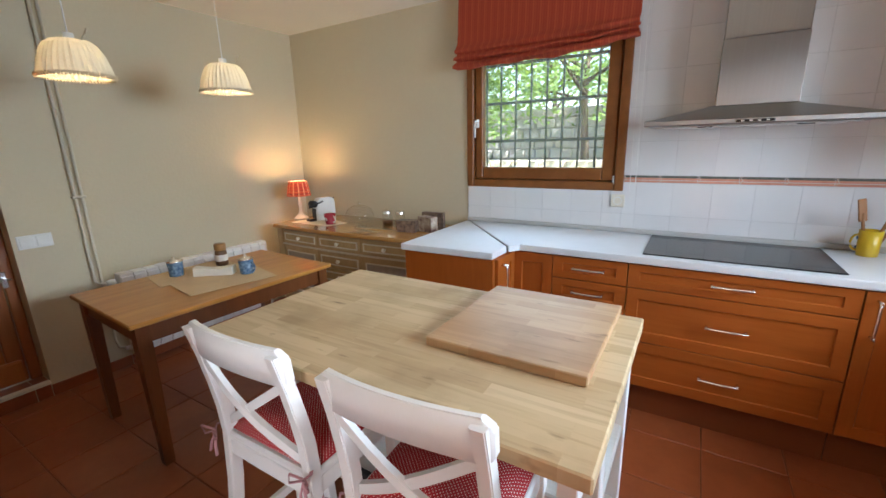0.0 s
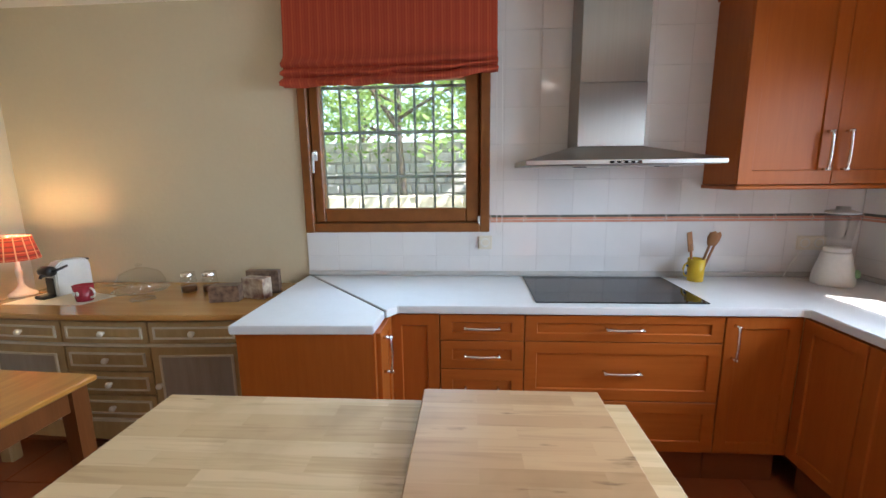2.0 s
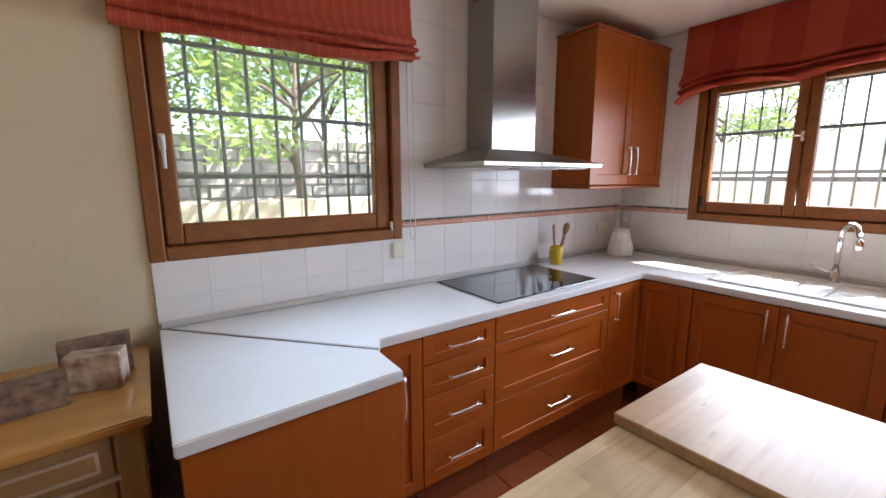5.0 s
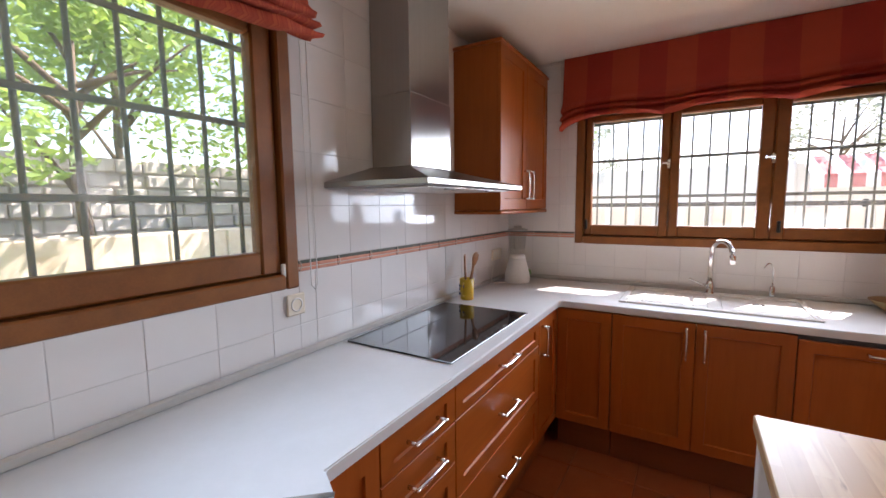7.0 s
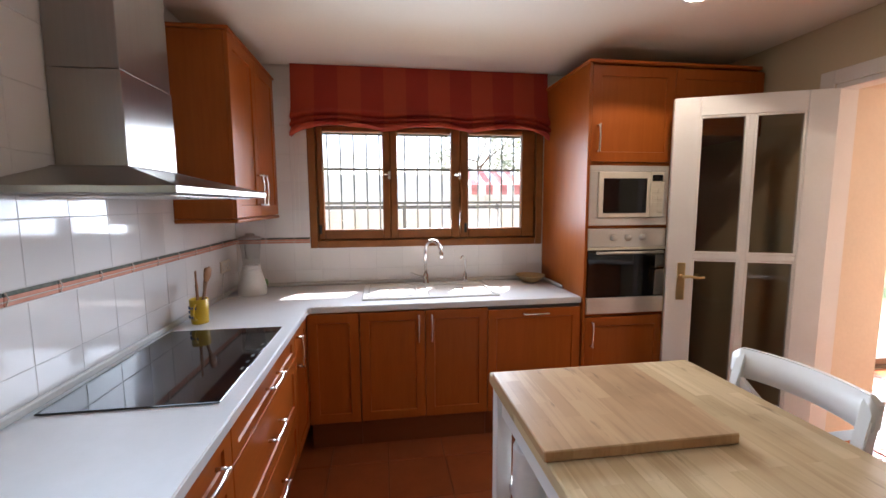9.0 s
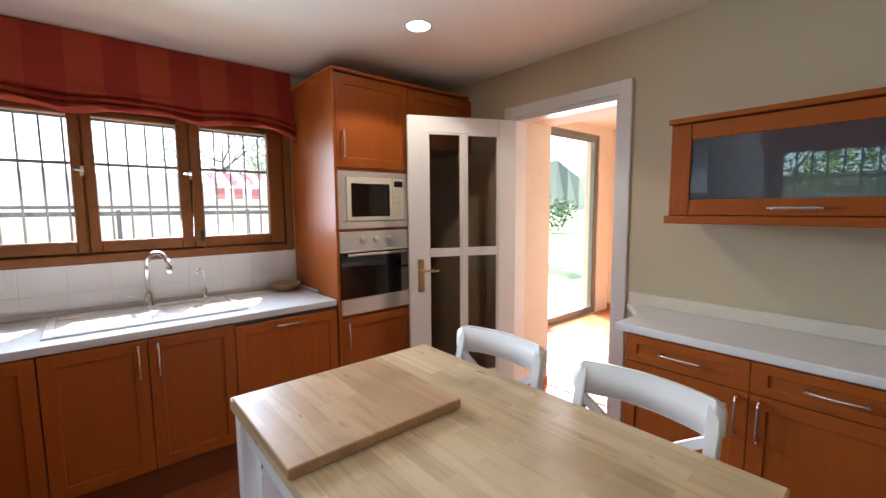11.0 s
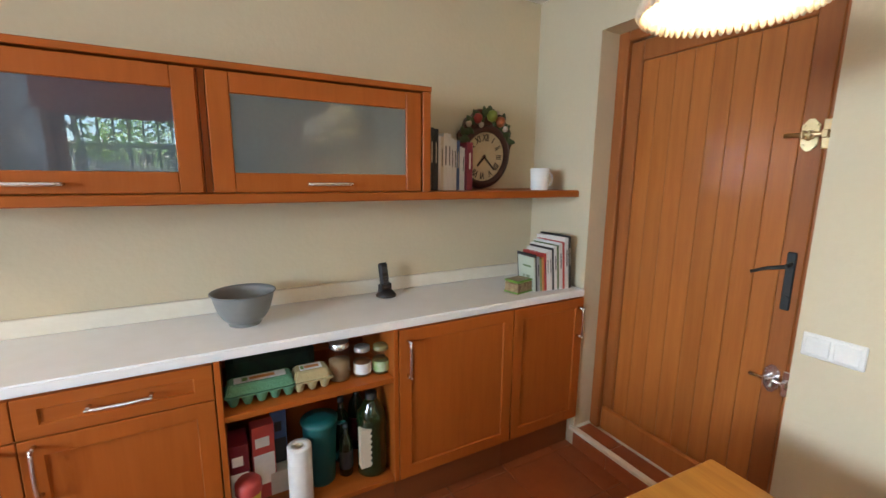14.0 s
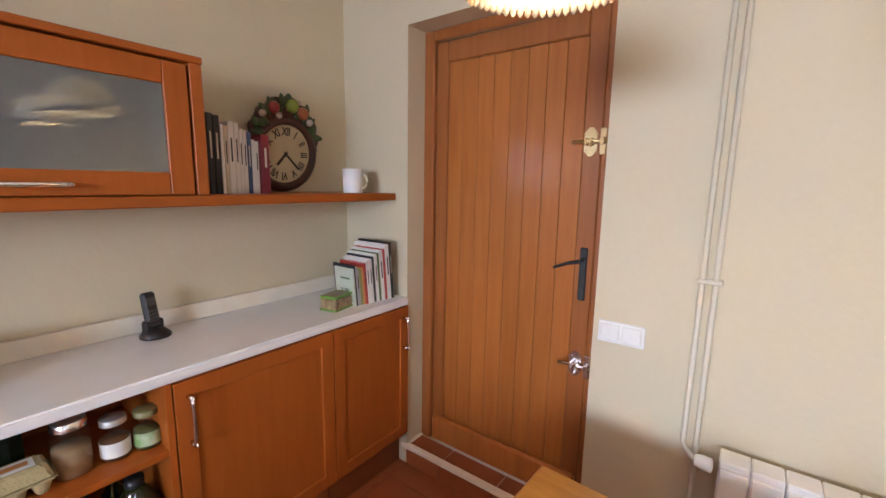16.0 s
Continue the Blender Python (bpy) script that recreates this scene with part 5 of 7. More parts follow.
def radiator():
    r = thing("radiator", pose(W, 2.79, 0.11), "white sectional panel radiator under the pipes", "radiator")
    n, pitch, h = 14, 0.08, 0.58
    for i in range(n):
        y = i * pitch
        bm = bmesh.new()
        block(bm, 0.035, 0.115, y + 0.001, y + pitch - 0.001, 0, h, 0.004)
        block(bm, 0.112, 0.125, y + 0.003, y + pitch - 0.003, 0.03, h - 0.02, 0.004)
        part("section", bm, WHITE, r)
    part("valve", turned(spin([(0.012, 0), (0.022, 0.004), (0.024, 0.03), (0.018, 0.05), (0, 0.052)], 16), pose(0.075, -0.012, h - 0.05, 90)), WHITEP, r)
    part("valve", turned(spin([(0.012, 0), (0.016, 0.004), (0.016, 0.03), (0, 0.032)], 16), pose(0.075, -0.005, 0.05, 90)), WHITEP, r)
    part("bracket", boxm(0.0, 0.04, 0.20, 0.23, 0.3, 0.5, bevel=0.003), WHITE, r)
    part("bracket", boxm(0.0, 0.04, 0.85, 0.88, 0.3, 0.5, bevel=0.003), WHITE, r)
    p = thing("heating_pipes", pose(W, 2.69, 0), "two cream painted heating pipes up the wall", "pipe")
    part("pipe", tube([(0.02, 0.0, H), (0.02, -0.002, 0.66), (0.03, 0.01, 0.64), (0.075, 0.04, 0.64)], 0.0085, 10), PIPE, p)
    part("pipe", tube([(0.02, 0.036, H), (0.02, 0.034, 0.22), (0.02, 0.045, 0.165), (0.045, 0.075, 0.16), (0.075, 0.10, 0.16)], 0.0085, 10), PIPE, p)
    part("pipe_clip", boxm(0.001, 0.034, -0.018, 0.054, 1.205, 1.22, bevel=0.004), PIPE, p)


radiator()


def switch():
    s = thing("light_switch", pose(W, 2.46, 0.978), "white double rocker light switch on the wall", "light switch")
    part("plate", boxm(0, 0.009, -0.08, 0.08, -0.04, 0.04, bevel=0.003), WHITEP, s)
    for y in (-0.037, 0.037):
        part("rocker", boxm(0.008, 0.014, y - 0.032, y + 0.032, -0.03, 0.03, bevel=0.003), WHITEP, s)


switch()


# ---- sideboard in the corner ----
def sideboard():
    s = thing("sideboard", pose(-3.43, 4.47, 0), "limed wood sideboard with bowed front and honey coloured top", "sideboard")
    hw, d = 0.735, 0.565

    def front(x, off=0.0):
        u = x / hw
        return -d - 0.035 * (1 - u * u) + off

    def bowed(x0, x1, z0, z1, off, thick, n=10):
        bm = bmesh.new()
        rows = []
        for i in range(n + 1):
            x = x0 + (x1 - x0) * i / n
            y = front(x, off)
            rows.append([bm.verts.new(p) for p in ((x, y, z0), (x, y + thick, z0), (x, y + thick, z1), (x, y, z1))])
        for a, b in zip(rows, rows[1:]):
            for k in range(4):
                bm.faces.new((a[k], a[(k + 1) % 4], b[(k + 1) % 4], b[k]))
        bm.faces.new(rows[0]); bm.faces.new(rows[-1])
        bmesh.ops.recalc_face_normals(bm, faces=bm.faces)
        return bm

    xs = [-hw + 2 * hw * i / 16 for i in range(17)]
    top = [(x * 1.035, front(x, -0.03)) for x in xs] + [(hw * 1.035, -0.002), (-hw * 1.035, -0.002)]
    part("top", prism(top, 0.832, 0.86, 0.006), SIDE_TOP, s, "honey varnished wooden top")
    body = [(x, front(x, 0.022)) for x in xs] + [(hw, -0.004), (-hw, -0.004)]
    part("body", prism(body, 0.19, 0.831), SIDE_BODY, s)
    part("base_moulding", bowed(-hw - 0.01, hw + 0.01, 0.185, 0.285, 0.004, 0.02), SIDE_BODY, s)
    part("base_moulding", bowed(-hw - 0.014, hw + 0.014, 0.286, 0.299, -0.002, 0.02), SIDE_TRIM, s)
    for x in (-hw + 0.03, hw - 0.03):
        part("corner_post", boxm(x - 0.032, x + 0.032, front(x, -0.006), front(x, 0.02), 0.30, 0.83, bevel=0.006), SIDE_BODY, s)
        part("foot", boxm(x - 0.035, x + 0.035, front(x, 0.0), front(x, 0.06), 0, 0.184, bevel=0.008), SIDE_BODY, s)
        part("foot", boxm(x - 0.035, x + 0.035, -0.08, -0.02, 0, 0.189, bevel=0.008), SIDE_BODY, s)
    cols = [(-0.665, -0.235), (-0.225, 0.215), (0.225, 0.665)]

    def front_panel(name, x0, x1, z0, z1, knob_at, panel=SIDE_BODY):
        f = part(name, bowed(x0, x1, z0, z1, 0.006, 0.018), SIDE_BODY, s)
        m = 0.045 if z1 - z0 > 0.2 else 0.03
        part("inset", bowed(x0 + m, x1 - m, z0 + m, z1 - m, 0.003, 0.01), panel, f)
        bm = bmesh.new()
        for a, b, c, e in ((x0 + m - 0.006, x1 - m + 0.006, z0 + m - 0.006, z0 + m + 0.003), (x0 + m - 0.006, x1 - m + 0.006, z1 - m - 0.003, z1 - m + 0.006), (x0 + m - 0.006, x0 + m + 0.003, z0 + m, z1 - m), (x1 - m - 0.003, x1 - m + 0.006, z0 + m, z1 - m)):
            o = bowed(a, b, c, e, -0.003, 0.01, 6)
            tmp = bpy.data.meshes.new("tmp")
            o.to_mesh(tmp)
            bm.from_mesh(tmp)
            bpy.data.meshes.remove(tmp)
            o.free()
        part("bead", bm, SIDE_TRIM, f, "pale bead moulding")
        kx, kz = knob_at
        part("knob", turned(spin([(0.008, 0), (0.007, 0.008), (0.014, 0.014), (0.016, 0.020), (0.012, 0.028), (0, 0.030)], 14), pose(kx, front(kx, 0.004), kz, 90)), CREAM, f, "cream ceramic knob")

    for x0, x1 in cols:
        front_panel("drawer_front", x0, x1, 0.705, 0.815, ((x0 + x1) / 2, 0.76))
    for k in range(3):
        x0, x1 = cols[1]
        front_panel("drawer_front", x0, x1, 0.305 + k * 0.128, 0.425 + k * 0.128, ((x0 + x1) / 2, 0.365 + k * 0.128))
    front_panel("door", *cols[0], 0.305, 0.685, (cols[0][1] - 0.03, 0.49), SIDE_PANEL)
    front_panel("door", *cols[2], 0.305, 0.685, (cols[2][0] + 0.03, 0.49), SIDE_PANEL)
    part("rail_bead", bowed(-hw - 0.004, hw + 0.004, 0.690, 0.700, -0.002, 0.02), SIDE_TRIM, s)


sideboard()


# ---- lamps ----
def pendant(m):
    p = thing("pendant_lamp", m, "lit pendant lamp with ivory pleated shade and lace edge", "lamp", "pendant lamps")
    bm = bmesh.new()
    n, prof = 72, [(0.045, 0.150), (0.072, 0.146), (0.094, 0.128), (0.113, 0.092), (0.127, 0.048), (0.137, 0.0)]
    rings = []
    for r, z in prof:
        rings.append([bm.verts.new(((r + 0.0024 * math.cos(i * math.pi) * r / 0.137 + 0.003 * noise.noise((i * 0.5, z * 6, 1.7))) * math.cos(2 * math.pi * i / n), (r + 0.0024 * math.cos(i * math.pi) * r / 0.137 + 0.003 * noise.noise((i * 0.5, z * 6, 1.7))) * math.sin(2 * math.pi * i / n), z)) for i in range(n)])
    for a, b in zip(rings, rings[1:]):
        for i in range(n):
            bm.faces.new((a[i], a[(i + 1) % n], b[(i + 1) % n], b[i]))
    part("shade", bm, SHADE, p)
    bm = bmesh.new()
    n = 66
    for i in range(n):
        a = 2 * math.pi * i / n
        x, y = 0.138 * math.cos(a), 0.138 * math.sin(a)
        tube([(x, y, 0.006), (x * 1.01, y * 1.01, -0.006), (x * 1.005, y * 1.005, -0.012)], [0.0065, 0.0058, 0.002], 6, bm)
    part("lace_edge", bm, LACE, p, "scalloped ivory lace edge")
    part("cord", tube([(0, 0, 0.17), (0, 0, H - m.translation.z)], 0.003, 6), WHITEP, p)
    part("socket", spin([(0, 0.18), (0.02, 0.178), (0.02, 0.12), (0.014, 0.115), (0, 0.115)], 14), WHITEP, p)
    bm = tube([(0.07, 0.02, 0.145), (0.085, 0.03, 0.17), (0.10, 0.035, 0.19), (0.094, 0.03, 0.165)], 0.004, 6)
    part("bow", bm, LACE, p)
    part("bulb", spin([(0, 0.115), (0.013, 0.113), (0.022, 0.098), (0.026, 0.080), (0.020, 0.060), (0, 0.052)], 16), BULB, p)
    part("ceiling_rose", spin([(0.04, H - m.translation.z), (0.038, H - m.translation.z - 0.02), (0, H - m.translation.z - 0.026)], 20), WHITEP, p)
    return p


pl = pendant(pose(-3.55, 2.52, 1.806))
copy_thing(pl, pose(-3.55, 3.22, 1.806))
lamp("pendant_light", "POINT", pose(-3.55, 2.52, 1.880), 0.60, (1, 0.84, 0.61), 0.03)
lamp("pendant_light", "POINT", pose(-3.55, 3.22, 1.880), 0.60, (1, 0.84, 0.61), 0.03)


def table_lamp():
    p = thing("table_lamp", pose(-4.17, 4.17, 0.8605), "lit table lamp with red tartan shade and cream turned foot", "lamp")
    part("foot", spin([(0, 0.0), (0.062, 0.0), (0.064, 0.008), (0.05, 0.018), (0.028, 0.035), (0.014, 0.06), (0.012, 0.10), (0.016, 0.135), (0.018, 0.14), (0.012, 0.146), (0.016, 0.152), (0.010, 0.165), (0.010, 0.215), (0, 0.216)], 24), CREAM, p)
    tart = stripes_mat("red_tartan_cloth", (0.30, 0.03, 0.025), (0.50, 0.18, 0.10), 0.035, 2, c3=(0.12, 0.02, 0.02), fine=0.028, share=0.12)
    n, l = tart.node_tree.nodes, tart.node_tree.links
    tr = n.new("ShaderNodeBsdfTranslucent")
    tr.inputs[0].default_value = (0.6, 0.12, 0.04, 1)
    gr, ml, fr, lt, cm = n.new("ShaderNodeTexGradient"), n.new("ShaderNodeMath"), n.new("ShaderNodeMath"), n.new("ShaderNodeMath"), n.new("ShaderNodeMix")
    gr.gradient_type, ml.operation, fr.operation, lt.operation, cm.data_type = "RADIAL", "MULTIPLY", "FRACT", "LESS_THAN", "RGBA"
    ml.inputs[1].default_value, lt.inputs[1].default_value = 13, 0.13
    cm.inputs[7].default_value = (0.58, 0.40, 0.28, 1)
    l.new(n.new("ShaderNodeTexCoord").outputs["Object"], gr.inputs[0])
    l.new(gr.outputs["Fac"], ml.inputs[0])
    l.new(ml.outputs[0], fr.inputs[0])
    l.new(fr.outputs[0], lt.inputs[0])
    l.new(lt.outputs[0], cm.inputs[0])
    l.new(n["Principled BSDF"].inputs["Base Color"].links[0].from_socket, cm.inputs[6])
    l.new(cm.outputs[2], n["Principled BSDF"].inputs["Base Color"])
    mx = n.new("ShaderNodeMixShader")
    mx.inputs[0].default_value = 0.04
    l.new(n["Principled BSDF"].outputs[0], mx.inputs[1])
    l.new(tr.outputs[0], mx.inputs[2])
    l.new(mx.outputs[0], n["Material Output"].inputs[0])
    part("shade", spin([(0.078, 0.335), (0.105, 0.205)], 36), tart, p)
    part("shade_ring", spin([(0.079, 0.336), (0.080, 0.333), (0.078, 0.331)], 36), BRASS, p)
    part("bulb", spin([(0, 0.225), (0.012, 0.23), (0.024, 0.26), (0.022, 0.285), (0, 0.30)], 14), BULB, p)


table_lamp()
lamp("table_lamp_light", "POINT", pose(-4.17, 4.17, 1.175), 1.35, (1, 0.67, 0.32), 0.03)
sp = thing("ceiling_downlight", pose(-0.75, 1.94, H), "round recessed ceiling downlight switched on", "ceiling light")
part("ring", spin([(0.062, -0.001), (0.078, -0.004), (0.080, -0.001), (0.062, 0.0)], 32), WHITEP, sp)
part("lens", spin([(0, -0.004), (0.062, -0.003), (0.062, -0.001)], 32), SPOT, sp)
lamp("downlight", "SPOT", look((-0.75, 1.94, H - 0.012), (-0.75, 1.94, 0)), 6, (1, 0.88, 0.70), 0.05).data.spot_size = radians(120)

# ---- small things on the sideboard ----
RED_CUP = mat("red_glaze", (0.36, 0.03, 0.05), 0.25, colour2=(0.28, 0.02, 0.035), scale=9)
LINEN = mat("cream_linen", (0.72, 0.64, 0.50), 0.9, bump=0.2, bump_scale=300)
MAT_BEIGE = mat("beige_woven_mat", (0.60, 0.45, 0.27), 0.9, bump=0.25, bump_scale=260)
PAPER = mat("white_paper", (0.80, 0.79, 0.76), 0.8, scale=20)
SPINES = [mat("book_" + n, c, 0.55, scale=12) for n, c in (("black", (0.02, 0.02, 0.022)), ("white", (0.72, 0.71, 0.67)), ("cream", (0.62, 0.55, 0.42)), ("crimson", (0.17, 0.010, 0.02)),
          ("green", (0.10, 0.17, 0.06)), ("blue", (0.05, 0.10, 0.22)), ("grey", (0.32, 0.33, 0.34)), ("red", (0.48, 0.06, 0.05)), ("olive", (0.25, 0.27, 0.10)), ("orange", (0.60, 0.24, 0.06)), ("sage", (0.50, 0.55, 0.44)))]
CLOCKWOOD = mat("dark_clock_wood", (0.040, 0.014, 0.010), 0.35, colour2=(0.07, 0.022, 0.014), scale=8)
DIAL = mat("aged_cream_dial", (0.58, 0.51, 0.33), 0.6, colour2=(0.50, 0.43, 0.26), scale=9)
FRUIT = [mat("carved_" + n, c, 0.45, scale=14, bump=0.2, bump_scale=40) for n, c in (("leaf", (0.035, 0.07, 0.02)), ("apple", (0.20, 0.26, 0.03)), ("peach", (0.36, 0.10, 0.03)), ("rose", (0.30, 0.03, 0.025)), ("blossom", (0.50, 0.40, 0.33)))]
TEAL = mat("teal_plastic", (0.012, 0.13, 0.13), 0.35)
GREENGLASS = mat("dark_green_bottle", (0.012, 0.022, 0.006), 0.08, spec=0.7)
EGG_GREEN = mat("green_egg_carton", (0.10, 0.25, 0.14), 0.9, scale=20, bump=0.4, bump_scale=90)
EGG_TAN = mat("tan_egg_carton", (0.44, 0.36, 0.18), 0.9, scale=20, bump=0.4, bump_scale=90)
GREYBOWL = mat("grey_plastic_bowl", (0.20, 0.20, 0.195), 0.38, scale=12)
ENAMEL = mat("blue_floral_enamel", (0.20, 0.30, 0.38), 0.2, colour2=(0.05, 0.10, 0.18), scale=55, detail=1)
YELLOW = mat("yellow_glaze", (0.66, 0.44, 0.02), 0.3)
UTENSIL = mat("utensil_wood", (0.28, 0.12, 0.04), 0.6, scale=6, stretch=(8, 8, 1))
JAR_BROWN = mat("brown_jar_content", (0.14, 0.065, 0.025), 0.5, scale=30)
CHOC = mat("printed_dark_box", (0.06, 0.032, 0.022), 0.4, colour2=(0.24, 0.16, 0.11), scale=28, detail=2)
CHOC2 = mat("printed_cream_box", (0.58, 0.50, 0.38), 0.4, colour2=(0.14, 0.05, 0.04), scale=22, detail=1)
TINGREEN = mat("green_tin", (0.16, 0.34, 0.05), 0.3, colour2=(0.09, 0.22, 0.03), scale=25)
LEAFPRINT = mat("leafy_print", (0.10, 0.14, 0.07), 0.5, colour2=(0.52, 0.56, 0.46), scale=45)
TINBROWN = mat("brown_tin_print", (0.14, 0.06, 0.03), 0.35, colour2=(0.36, 0.28, 0.16), scale=30)

whole("sideboard_cloth", prism([(-4.09, 3.99), (-3.66, 3.99), (-3.60, 4.16), (-4.05, 4.30)], 0.8605, 0.8625), LINEN, pose(0, 0, 0), "cream linen cloth lying on the sideboard", "cloth")


def coffee_machine():
    c = thing("coffee_machine", pose(-3.945, 4.15, 0.863, 0, 0, -12) @ Matrix.Scale(0.85, 4), "white and black capsule coffee machine on the sideboard", "coffee machine")
    bm = bmesh.new()
    pr = [(-0.02, 0.0), (0.20, 0.0), (0.20, 0.19), (0.17, 0.225), (0.03, 0.225), (-0.01, 0.19)]
    f0 = [bm.verts.new((-0.045, y, z)) for y, z in pr]
    f1 = [bm.verts.new((0.045, y, z)) for y, z in pr]
    bm.faces.new(f0); bm.faces.new(f1[::-1])
    for i in range(len(pr)):
        bm.faces.new((f0[i], f0[(i + 1) % len(pr)], f1[(i + 1) % len(pr)], f1[i]))
    bmesh.ops.recalc_face_normals(bm, faces=bm.faces)
    bmesh.ops.bevel(bm, geom=bm.edges[:], offset=0.008, segments=2, affect="EDGES")
    part("casing", bm, WHITEP, c, "white casing")
    part("brew_head", turned(spin([(0, -0.045), (0.030, -0.045), (0.034, -0.03), (0.034, 0.03), (0.030, 0.045), (0, 0.045)], 20), pose(0, -0.03, 0.17, 0, 90, 0)), BLACK, c)
    part("spout", tube([(0, -0.03, 0.15), (0, -0.065, 0.145), (0, -0.075, 0.13)], [0.018, 0.012, 0.008]), BLACK, c)
    part("lever", tube([(0.04, -0.03, 0.17), (0.06, 0.0, 0.18), (0.06, 0.05, 0.195)], 0.008), BLACK, c)
    part("front_panel", boxm(-0.035, 0.035, -0.03, -0.021, 0.02, 0.125, bevel=0.004), BLACK, c)
    part("drip_tray", boxm(-0.04, 0.04, -0.10, -0.021, 0.0, 0.022, bevel=0.006), BLACK, c)
    part("lid_knob", boxm(-0.02, 0.02, 0.18, 0.215, 0.205, 0.215, bevel=0.004), BLACK, c)


coffee_machine()


def mug(m, material, label, r=0.04, h=0.085, flare=1.0, category="mug", lid=None):
    g = thing("mug", m, label, category)
    part("cup", spin([(0, 0.004), (r * 0.86, 0.0), (r * 0.9, 0.003), (r * flare, h), (r * flare - 0.003, h), (r * 0.86, 0.008), (0, 0.007)], 28), material, g)
    pts = [(r * 0.95, 0, h * 0.82)] + [(r * 0.95 + 0.026 * math.sin(a), 0, h * 0.5 + h * 0.32 * math.cos(a)) for a in (0.5, 1.0, 1.57, 2.1, 2.6)] + [(r * 0.93, 0, h * 0.2)]
    part("handle", tube(pts, 0.005, 8), WHITEP if material == RED_CUP else material, g)
    if lid:
        part("lid", spin([(r + 0.003, h + 0.001), (r + 0.003, h + 0.006), (r * 0.6, h + 0.016), (0.008, h + 0.02), (0.009, h + 0.03), (0, h + 0.033)], 24), lid, g, "steel lid")
    return g


c = mug(pose(-3.70, 4.07, 0.863, 0, 0, -5), RED_CUP, "red patterned cup on the cream cloth", 0.042, 0.085, 1.12)
bm = bmesh.new()
for x in (-0.018, 0.004):
    block(bm, x, x + 0.016, -0.0485, -0.043, 0.035, 0.058, 0.003)
part("print", bm, PAPER, c, "white printed mark")


def glass_dome():
    g = thing("cake_dome", pose(-3.40, 4.10, 0.8605), "clear glass cake stand with domed cover", "cake dome")
    a = part("stand", spin([(0, 0), (0.06, 0.0), (0.055, 0.008), (0.015, 0.02), (0.015, 0.04), (0.12, 0.052), (0.13, 0.06), (0.12, 0.058), (0, 0.056)], 32), GLASSWARE, g)
    b = part("dome", spin([(0.115, 0.061), (0.113, 0.10), (0.09, 0.145), (0.05, 0.165), (0.014, 0.17), (0.012, 0.18), (0.016, 0.192), (0, 0.20)], 32), GLASSWARE, g)


glass_dome()
for x, y in ((-3.25, 4.26), (-3.135, 4.28)):
    g = thing("glass_jar", pose(x, y, 0.8605), "small clear glass jar with metal lid", "jar", "sideboard jars")
    part("glass", spin([(0, 0.001), (0.04, 0.001), (0.042, 0.06), (0.036, 0.085), (0.034, 0.095)], 24), GLASSWARE, g)
    part("lid", spin([(0.037, 0.09), (0.038, 0.108), (0.034, 0.112), (0, 0.112)], 24), SATIN, g)
    part("content", spin([(0, 0.003), (0.038, 0.003), (0.038, 0.03), (0, 0.032)], 20), JAR_BROWN, g)
whole("gift_box", boxm(-0.075, 0.075, -0.04, 0.04, 0, 0.085, bevel=0.002), CHOC, pose(-2.93, 4.10, 0.8605, 0, 0, 10), "dark printed chocolate box", "box")
whole("gift_box", boxm(-0.07, 0.07, -0.035, 0.035, 0, 0.11, bevel=0.002), CHOC2, pose(-2.795, 4.16, 0.8605, 0, 0, -14), "cream and red printed gift box", "box")
whole("gift_box", boxm(-0.09, 0.09, -0.02, 0.02, 0, 0.13, bevel=0.002), CHOC, pose(-2.80, 4.25, 0.8605, 0, 0, 4), "brown printed box standing behind the others", "box")

# ---- on the dining table ----
whole("placemat", prism([(-3.90, 2.76), (-3.60, 2.70), (-3.55, 3.18), (-3.88, 3.22)], 0.7505, 0.7525), MAT_BEIGE, pose(0, 0, 0), "beige woven placemat on the pine table", "placemat", "placemats")
whole("placemat", prism([(-3.62, 2.75), (-3.30, 2.70), (-3.19, 3.14), (-3.52, 3.22)], 0.753, 0.755), MAT_BEIGE, pose(0, 0, 0), "beige woven placemat on the pine table", "placemat", "placemats")
mug(pose(-3.745, 2.86, 0.7555, 0, 0, 160), ENAMEL, "blue floral enamel mug with steel lid", 0.042, 0.085, 1.0, lid=SATIN)
mug(pose(-3.40, 3.09, 0.7555, 0, 0, 10), ENAMEL, "blue floral enamel mug with steel lid", 0.042, 0.085, 1.0, lid=SATIN)
g = thing("coffee_jar", pose(-3.72, 3.13, 0.7555), "instant coffee jar with gold lid", "jar")
part("glass", spin([(0, 0), (0.036, 0), (0.038, 0.02), (0.034, 0.05), (0.036, 0.085), (0.030, 0.098), (0, 0.10)], 24), JAR_BROWN, g)
part("lid", spin([(0.033, 0.098), (0.035, 0.104), (0.035, 0.135), (0.030, 0.142), (0, 0.142)], 24), mat("gold_brown_lid", (0.34, 0.17, 0.05), 0.35), g)
part("label", spin([(0.0375, 0.03), (0.0375, 0.07)], 24), PAPER, g, "white paper label")
bm = bmesh.new()
n = 10
rows = []
for i in range(n + 1):
    u = i / n * 2 - 1
    top = 0.05 - 0.012 * (1 - u * u)
    rows.append([bm.verts.new(p) for p in ((u * 0.11, -0.035, 0), (u * 0.11, 0.035, 0), (u * 0.11, 0.03, top), (u * 0.11, -0.03, top))])
for a, b in zip(rows, rows[1:]):
    for k in range(4):
        bm.faces.new((a[k], a[(k + 1) % 4], b[(k + 1) % 4], b[k]))
bm.faces.new(rows[0]); bm.faces.new(rows[-1])
bmesh.ops.recalc_face_normals(bm, faces=bm.faces)
